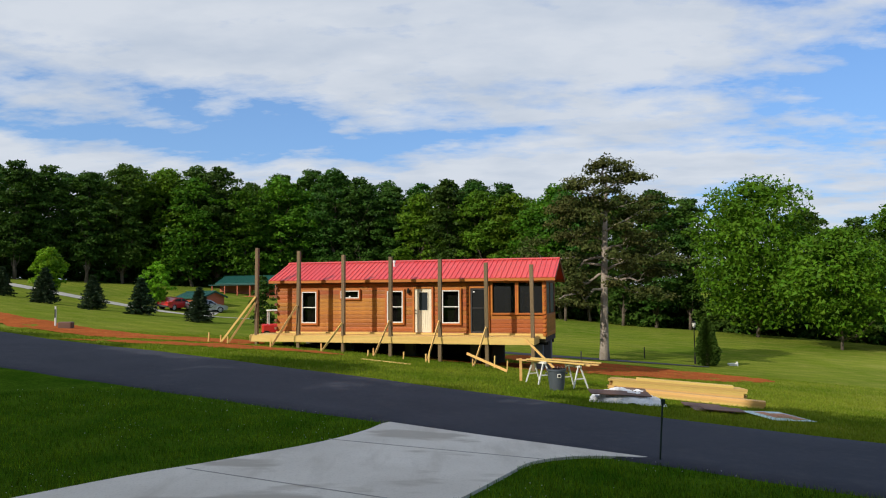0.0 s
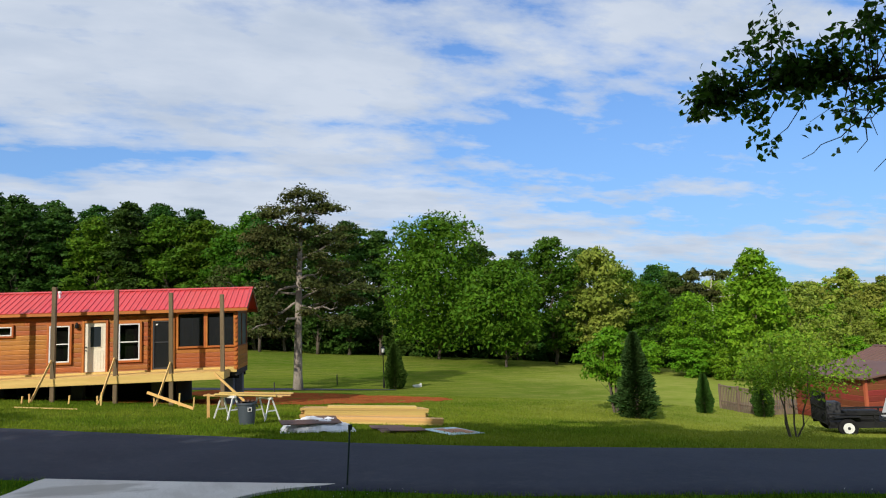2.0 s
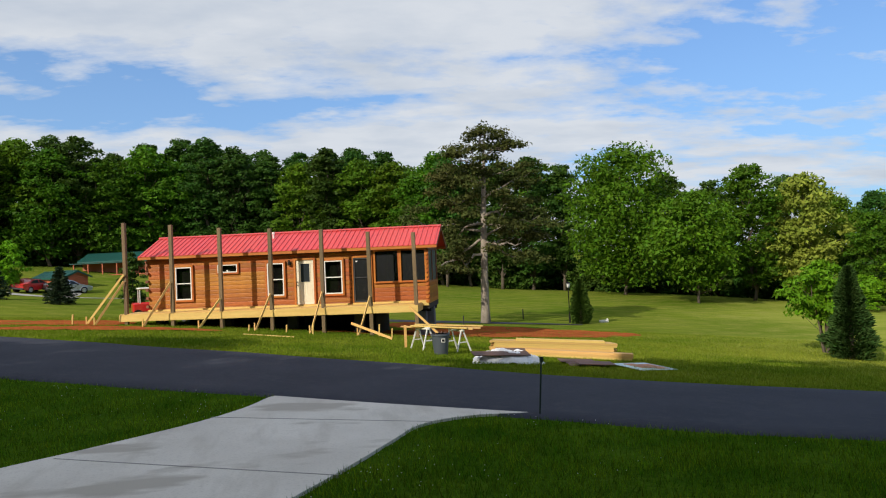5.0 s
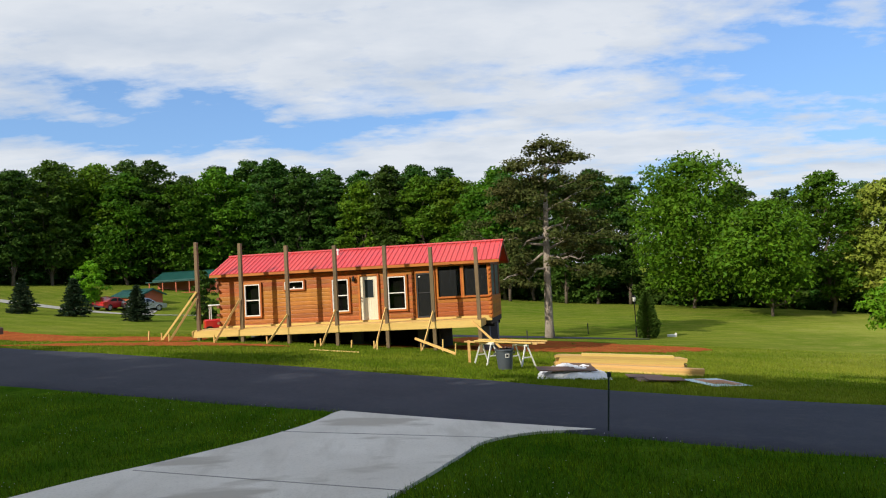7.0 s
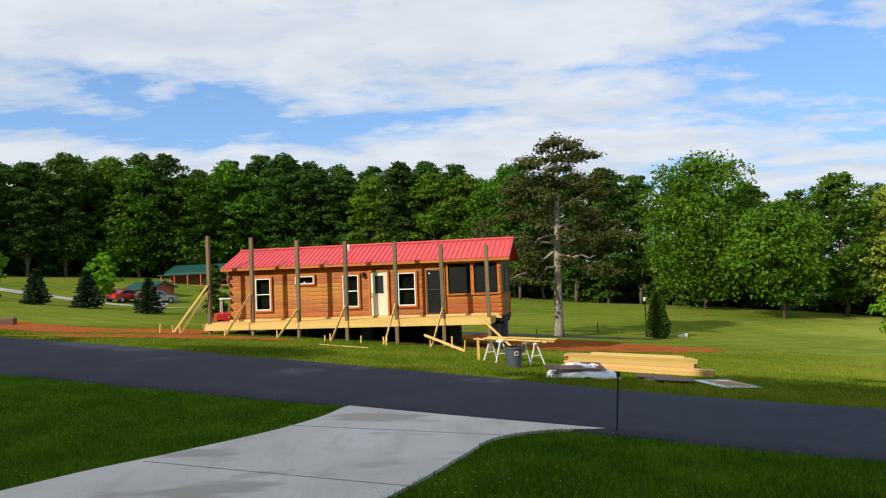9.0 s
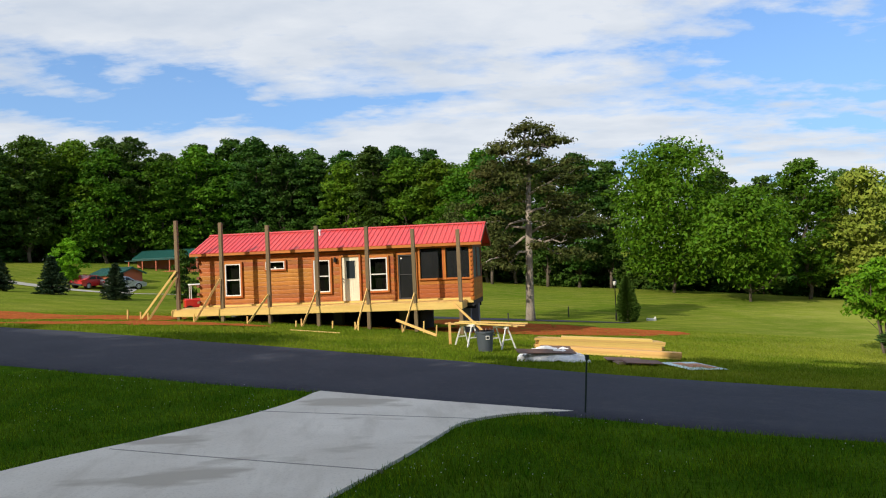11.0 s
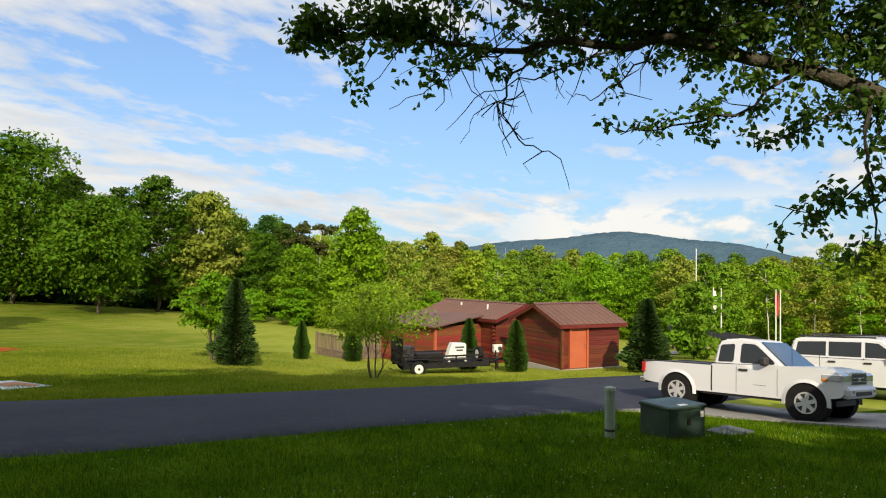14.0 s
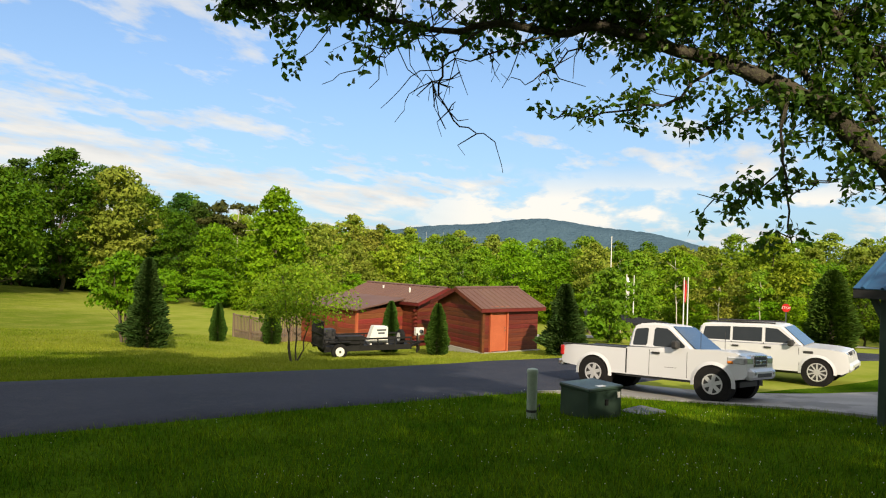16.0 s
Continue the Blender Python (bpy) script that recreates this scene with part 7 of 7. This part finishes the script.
# ---- flags, signs and roofs beyond the cars ----
for x, y, h, flag, lab in ((56.9, 13.5, 6.6, "white", "white flag hanging on a tall pole"), (56.8, 12.9, 6.6, None, "bare white flag pole"), (56.9, 9.1, 6.4, "sign_red", "red and white flag hanging on a tall pole"), (56.9, 8.8, 6.3, None, "bare white flag pole"), (56.9, 14.8, 12.0, None, "very tall white flag pole")):
    z = gz(x, y)
    top = 2.4 + math.hypot(x, y) * {"white": -0.033, "sign_red": -0.034}.get(flag, -0.034 if h < 7 else 0.018) + 0.1
    ob = thing("flag_pole", lab, "flag pole", Matrix.Translation((x, y, z)), "flag poles beyond the cars")
    part("pole", mktube([(0, 0, -0.3), (0, 0, top - z)], [0.055, 0.035], 8), "white", ob)
    if flag:
        bm = bmesh.new()
        n = 8
        col = [[bm.verts.new((0.04 + 0.72 * i / n * (1 - 0.3 * j / 6), 0.10 * math.sin(i * 1.3 + j * 0.5), top - z - 0.1 - 1.5 * j / 6 - 0.5 * i / n)) for j in range(7)] for i in range(n + 1)]
        for i in range(n):
            for j in range(6):
                bm.faces.new((col[i][j], col[i + 1][j], col[i + 1][j + 1], col[i][j + 1]))
        f = part("flag", bm, flag, ob)
        f.modifiers.new("thick", "SOLIDIFY").thickness = 0.01
st = thing("stop_sign", "red octagonal stop sign on a steel post beside the far lane", "stop sign", plan(60.0, 2.1, -92, gz(60.0, 2.1)))
_zt = 2.4 - 0.0665 * 60.0 - gz(60.0, 2.1) - 0.35
part("post", mkbox(-0.04, 0.04, 0.0, 0.04, -0.3, _zt + 0.7), "can", st)
bm = bmesh.new()
prism(bm, [(0.33 * math.cos(math.pi / 8 + k * math.pi / 4), _zt + 0.35 + 0.33 * math.sin(math.pi / 8 + k * math.pi / 4)) for k in range(8)], -0.012, -0.004)
part("face", bm, "sign_red", st)
txt = bpy.data.curves.new("lettering", "FONT")
txt.body, txt.size, txt.align_x, txt.align_y, txt.extrude = "STOP", 0.26, "CENTER", "CENTER", 0.002
lo = new("lettering", txt)
lo.data.materials.append(M["white"])
lo.parent = st
lo.matrix_local = Matrix.Translation((0, -0.018, _zt + 0.35)) @ Matrix.Rotation(radians(90), 4, "X")
pv = thing("pavilion", "low building with a wide dark shingle roof", "building", plan(50.3, 14.6, -72, gz(52, 12) - 1.35))
bm = bmesh.new()
prism(bm, [(-0.3, 2.75), (6.2, 1.95), (6.2, 2.07), (-0.3, 2.9)], -1, 5)
part("roof", bm, "grey_roof", pv)
for x in (0, 2.9, 5.8):
    for y in (-0.6, 4.4):
        part("post", mkbox(x, x + 0.15, y, y + 0.15, -0.8, 2.68 - x * 0.123), "grey_wood", pv)
for deg, r in ((60.6, 700), (62.0, 700)):
    x, y = polar(deg, r)
    ob = thing("radio_mast", "thin pale radio mast on the far slope", "mast", Matrix.Translation((x, y, -20)))
    part("mast", mktube([(0, 0, 0), (0, 0, 38)], [0.5, 0.25], 5), "chrome", ob)

# ---- the tree that hangs over the near lawn ----
BOUGHS = {
    'main': ((9.16, -0.97, 2.44), (8.92, -0.30, 3.23), (8.63, 0.16, 3.69), (8.43, 0.57, 3.93), (8.18, 1.14, 4.18), (7.89, 1.70, 4.34), (7.63, 2.34, 4.54), (7.28, 3.04, 4.73), (6.95, 3.74, 5.04)),
    'lower': ((7.89, 1.70, 4.34), (7.56, 2.22, 4.51), (7.33, 2.61, 4.41), (7.03, 3.11, 4.49), (6.70, 3.58, 4.38), (6.32, 4.02, 4.43), (6.00, 4.47, 4.48), (5.67, 4.88, 4.52)),
    'up2': ((9.12, -1.22, 2.99), (8.82, -0.27, 4.12), (8.64, 0.08, 4.52), (8.43, 0.44, 4.85), (8.30, 0.87, 5.22)),
    'fork1': ((8.80, -0.05, 3.46), (8.62, 0.51, 4.22), (8.30, 0.92, 4.54), (7.97, 1.27, 4.81), (7.76, 1.91, 4.85)),
    'fork2': ((8.80, -0.20, 3.60), (8.67, 0.04, 4.30), (8.45, 0.35, 4.75), (8.10, 0.90, 5.00)),
    'hang': ((8.43, 0.57, 3.93), (8.13, 0.62, 3.52), (8.03, 0.56, 3.01), (8.03, 0.49, 2.37)),
    'hang2': ((8.03, 0.56, 3.12), (7.90, 0.92, 2.69), (7.85, 1.33, 2.84)),
    'hang3': ((8.03, 0.53, 2.80), (8.03, 0.30, 2.95), (8.14, 0.06, 3.00)),
    'bare1': ((7.03, 3.11, 4.49), (6.61, 3.52, 4.11), (6.59, 3.56, 3.72), (6.69, 3.37, 3.42), (6.84, 3.06, 3.28), (6.87, 2.98, 2.98)),
    'bare2': ((7.33, 2.61, 4.41), (6.90, 3.17, 4.16), (6.50, 3.72, 3.95), (6.31, 4.04, 3.57)),
    'bare3': ((6.70, 3.58, 4.38), (6.38, 3.92, 4.18), (6.18, 4.23, 3.93), (5.98, 4.50, 3.77)),
    'bare4': ((7.63, 2.34, 4.54), (7.24, 2.57, 4.09), (7.13, 2.88, 3.88), (7.03, 3.10, 3.99)),
    'bare5': ((6.68, 3.38, 3.95), (6.45, 3.81, 3.72), (6.38, 3.92, 3.44)),
    'right': ((8.18, 1.14, 4.18), (7.80, 1.67, 3.72), (7.56, 2.20, 3.64), (7.42, 2.68, 3.57)),
    'r2': ((8.43, 0.57, 3.93), (7.99, 1.06, 3.58), (7.82, 1.51, 3.40)),
    'top': ((7.90, 1.61, 4.32), (7.68, 2.14, 4.77), (7.32, 2.93, 5.08)),
    'left': ((6.32, 4.02, 4.43), (5.87, 4.64, 4.61), (5.56, 5.01, 4.51), (5.47, 5.09, 4.43)),
}


def overhead_tree():
    rnd = np.random.default_rng(77)
    ob = thing("overhanging_tree", "old tree with a mossy leaning limb and thin hanging twigs", "tree")
    wood = bmesh.new()
    base = Vector((9.6, -3.4, gz(9.6, -3.4)))
    fork = Vector(BOUGHS["main"][0])
    tube(wood, [base + Vector((0, 0, -0.3)), base + Vector((0.02, 0, 0.6)), base.lerp(fork, 0.5) + Vector((0.1, -0.1, 0.1)), fork], [0.40, 0.30, 0.24, 0.19], 14)
    tube(wood, [base.lerp(fork, 0.5), Vector(BOUGHS["up2"][0])], [0.2, 0.14], 10)
    twigs = bmesh.new()
    spots = []
    radii = dict(main=(0.135, 0.028), lower=(0.06, 0.012), up2=(0.085, 0.04), fork1=(0.045, 0.012), fork2=(0.040, 0.012), hang=(0.03, 0.007), hang2=(0.010, 0.004), hang3=(0.010, 0.004), bare1=(0.016, 0.003), bare2=(0.013, 0.003), bare3=(0.011, 0.003),
                 bare4=(0.012, 0.003), bare5=(0.008, 0.0025), right=(0.022, 0.005), r2=(0.018, 0.005), top=(0.04, 0.012), left=(0.016, 0.004))
    dens = dict(fork1=44, fork2=40, main=27, lower=33, up2=26, hang=4, hang2=8, hang3=8, right=9, r2=8, top=46, left=36)
    for key, pts in BOUGHS.items():
        pts = [Vector(p) for p in pts]
        r0, r1 = radii[key]
        fine = [pts[0]]
        for a, b in zip(pts, pts[1:]):
            for k in (0.25, 0.5, 0.75, 1.0):
                fine.append(a.lerp(b, k) + Vector(rnd.normal(size=3)) * (0.018 if k < 1 else 0.0))
        n = len(fine) - 1
        tube(wood if r0 > 0.03 else twigs, fine, [r0 + (r1 - r0) * (i / n) ** 0.8 for i in range(n + 1)], 9 if r0 > 0.03 else 5)
        if key.startswith("bare"):
            for _ in range(9):
                p = fine[rnd.integers(2, n - 5)]
                q = p + Vector((rnd.normal() * 0.12, rnd.normal() * 0.22, rnd.uniform(-0.45, 0.12)))
                c = p.lerp(q, 0.5) + Vector(rnd.normal(size=3)) * 0.05
                tube(twigs, [p, c, q], [0.007, 0.005, 0.003], 4)
            continue
        length = sum((b - a).length for a, b in zip(pts, pts[1:]))
        for _ in range(int(length * dens[key])):
            i = rnd.integers(1, n)
            p = fine[i].lerp(fine[i + 1] if i < n else fine[i], rnd.random())
            up = 0.75 if key in ("main", "lower", "top", "up2", "fork1", "fork2") else 0.15
            w = 1.0 if up > 0.5 else 0.42
            q = p + Vector((rnd.normal() * 0.22 * w, rnd.normal() * 0.30 * w, rnd.normal() * 0.22 * w + up * rnd.uniform(-0.15, 0.85)))
            c = p.lerp(q, 0.5) + Vector(rnd.normal(size=3)) * 0.05
            tube(twigs, [p, c, q], [0.007, 0.005, 0.002], 4)
            spots += [(c, q)] * 1
    part("trunk", wood, "bark_dark", ob, smooth=True)
    part("twig_work", twigs, "bark_dark", ob)
    V, Fc = [], []
    for c, q in spots:
        for _ in range(rnd.integers(17, 32)):
            o = c.lerp(q, rnd.uniform(0.3, 1.1)) + Vector(rnd.normal(size=3)) * 0.055
            d = Vector((rnd.normal(), rnd.normal(), rnd.uniform(-1.6, 0.1))).normalized()
            s = d.cross(Vector(rnd.normal(size=3))).normalized()
            u = d.cross(s)
            L = rnd.uniform(0.055, 0.115)
            k = len(V)
            V += [o, o + d * L * 0.45 + s * L * 0.30 + u * L * 0.08, o + d * L, o + d * L * 0.45 - s * L * 0.30 + u * L * 0.08, o + d * L * 0.45]
            Fc += [(k, k + 1, k + 4), (k + 1, k + 2, k + 4), (k + 2, k + 3, k + 4), (k + 3, k, k + 4)]
    raw("foliage", [tuple(v) for v in V], Fc, "near_leaf", ob, "dark green pointed leaves")
    # unseen leaf mass added overhead to shade the limbs and lawn
    high = [((6.6 + rnd.uniform(-2.4, 1.4), 1.6 + rnd.uniform(-2.4, 3.6), 7.0 + rnd.uniform(-0.3, 2.4)), (1.4, 1.4, 0.8)) for _ in range(32)]
    Vh, Fh = leaf_cloud(rnd, high, 20000, 0.10, 0.4, 0.6)
    raw("crown", Vh.tolist(), Fh.tolist(), "near_leaf", ob)
    return ob


overhead_tree()

# ---- the porch side: unseen tall trees and cabin, added to shade the near lawn ----
random.seed(12)
for s in np.arange(-84, 26, 3.0):
    x, y = road_xy(s + random.uniform(-1, 1), -8.5 + random.uniform(-2.0, 2.0))
    ob = copy_thing(kinds[9], Matrix.Identity(4))
    put(ob, x, y, random.uniform(0, 6), random.uniform(0.74, 0.86) if s < 0 else random.uniform(0.55, 0.58), 0.1, 1.25)
    tagged(ob, group="shade trees behind the porch")
# taller unseen trees added to throw shade beyond the lane
for s, n, size in ((-11, -10, 1.05), (-6.5, -9, 1.14), (-2.5, -10.5, 1.12)):
    ob = copy_thing(kinds[9], Matrix.Identity(4))
    put(ob, *road_xy(s, n), s, size, 0.1, 0.8)
    tagged(ob, group="shade trees behind the porch")
own = gable_house("log_cabin", "log cabin with the porch that looks over the lane", plan(-5.2, -9.3, 12, 0.35), 11, 5, 2.6, 1.2, "red_log", "brown_roof", 0.4, 0.25)
part("porch_floor", mkbox(0.5, 9.5, 5.05, 8.6, 0.0, 0.12), "grey_wood", own)

# ---- grass ----
def blades(name, pts, h0, h1, w, label, seed, mat="blade"):
    rnd = np.random.default_rng(seed)
    n = len(pts)
    z = ground(pts[:, 0], pts[:, 1])
    base = np.column_stack([pts, z - 0.01])
    a = rnd.uniform(0, 2 * math.pi, n)
    side = np.column_stack([np.cos(a), np.sin(a), np.zeros(n)]) * w
    tip = base + np.column_stack([rnd.normal(size=n) * 0.03, rnd.normal(size=n) * 0.03, rnd.uniform(h0, h1, n)])
    V = np.stack([base - side, base + side, tip], 1).reshape(-1, 3)
    return tagged(raw(name, V.tolist(), np.arange(n * 3).reshape(-1, 3).tolist(), mat), label, "grass", kind="stuff")


def in_poly(p, poly):
    x, y = p[:, 0], p[:, 1]
    res = np.zeros(len(p), bool)
    for (x0, y0), (x1, y1) in zip(poly, poly[1:] + poly[:1]):
        hit = ((y0 > y) != (y1 > y)) & (x < (x1 - x0) * (y - y0) / (y1 - y0 + 1e-9) + x0)
        res ^= hit
    return res


DRIVE = DRIVE_L + [(-1.12, 14.62), (1.1, 13.25), (3.4, 11.88)] + DRIVE_R
rg = np.random.default_rng(9)
N_ = 400000
az_, rr_ = rg.uniform(radians(-38), radians(103), N_), 5.0 + 15.0 * rg.random(N_) ** 1.1
P_ = np.column_stack([np.sin(az_) * rr_, np.cos(az_) * rr_])
nn = P_ @ np.array([0.537, 0.844])
ss = P_ @ np.array([0.844, -0.537])
keep = (nn < near_edge(ss) + 0.06) & ~in_poly(P_, DRIVE) & ~in_poly(P_, PAD)
P1 = P_[keep]
patch = np.array([noise.noise(Vector((x * 0.9, y * 0.9, 0))) for x, y in P1])
P1 = P1[rg.random(len(P1)) < 0.62 + 0.5 * patch]
blades("grass_blades", P1, 0.035, 0.12, 0.006, "short lawn grass along the near side of the lane, its green darkened for shade", 3, "lawn_blade")
az_, rr_ = rg.uniform(radians(-34), radians(75), N_), 17.0 + 24.0 * rg.random(N_) ** 1.2
P_ = np.column_stack([np.sin(az_) * rr_, np.cos(az_) * rr_])
nn = P_ @ np.array([0.537, 0.844])
ss = P_ @ np.array([0.844, -0.537])
bare = np.zeros(len(P_), bool)
for poly in CLAY:
    bare |= in_poly(P_, poly)
P2 = P_[(nn > far_edge(ss) - 0.05) & (~bare | (rg.random(len(P_)) < 0.04))]
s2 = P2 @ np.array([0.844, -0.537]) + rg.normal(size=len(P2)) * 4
blades("grass_blades", P2[s2 < 0.5], 0.04, 0.11, 0.011, "mown green grass on the far side of the lane", 4)
blades("grass_blades", P2[s2 >= 0.5], 0.03, 0.09, 0.011, "pale mown grass by the red cabins, sunlight painted into its colour", 6, "pale_blade")
c_ = P1[rg.choice(len(P1), 1800)]
c_ = c_[np.array([noise.noise(Vector((x * 0.5, y * 0.5, 4))) for x, y in c_]) > 0.0]
z_ = ground(c_[:, 0], c_[:, 1]) + 0.085
V_, F_ = [], []
for (x, y), z in zip(c_, z_):
    k = len(V_)
    V_ += [(x - 0.007, y, z), (x, y - 0.007, z), (x + 0.007, y, z), (x, y + 0.007, z), (x, y, z + 0.009), (x, y, z - 0.006)]
    F_ += [(k, k + 1, k + 4), (k + 1, k + 2, k + 4), (k + 2, k + 3, k + 4), (k + 3, k, k + 4), (k + 1, k, k + 5), (k + 2, k + 1, k + 5), (k + 3, k + 2, k + 5), (k, k + 3, k + 5)]
tagged(raw("clover_flowers", V_, F_, "clover"), "tiny white clover heads scattered in the near lawn", "flowers", kind="stuff")
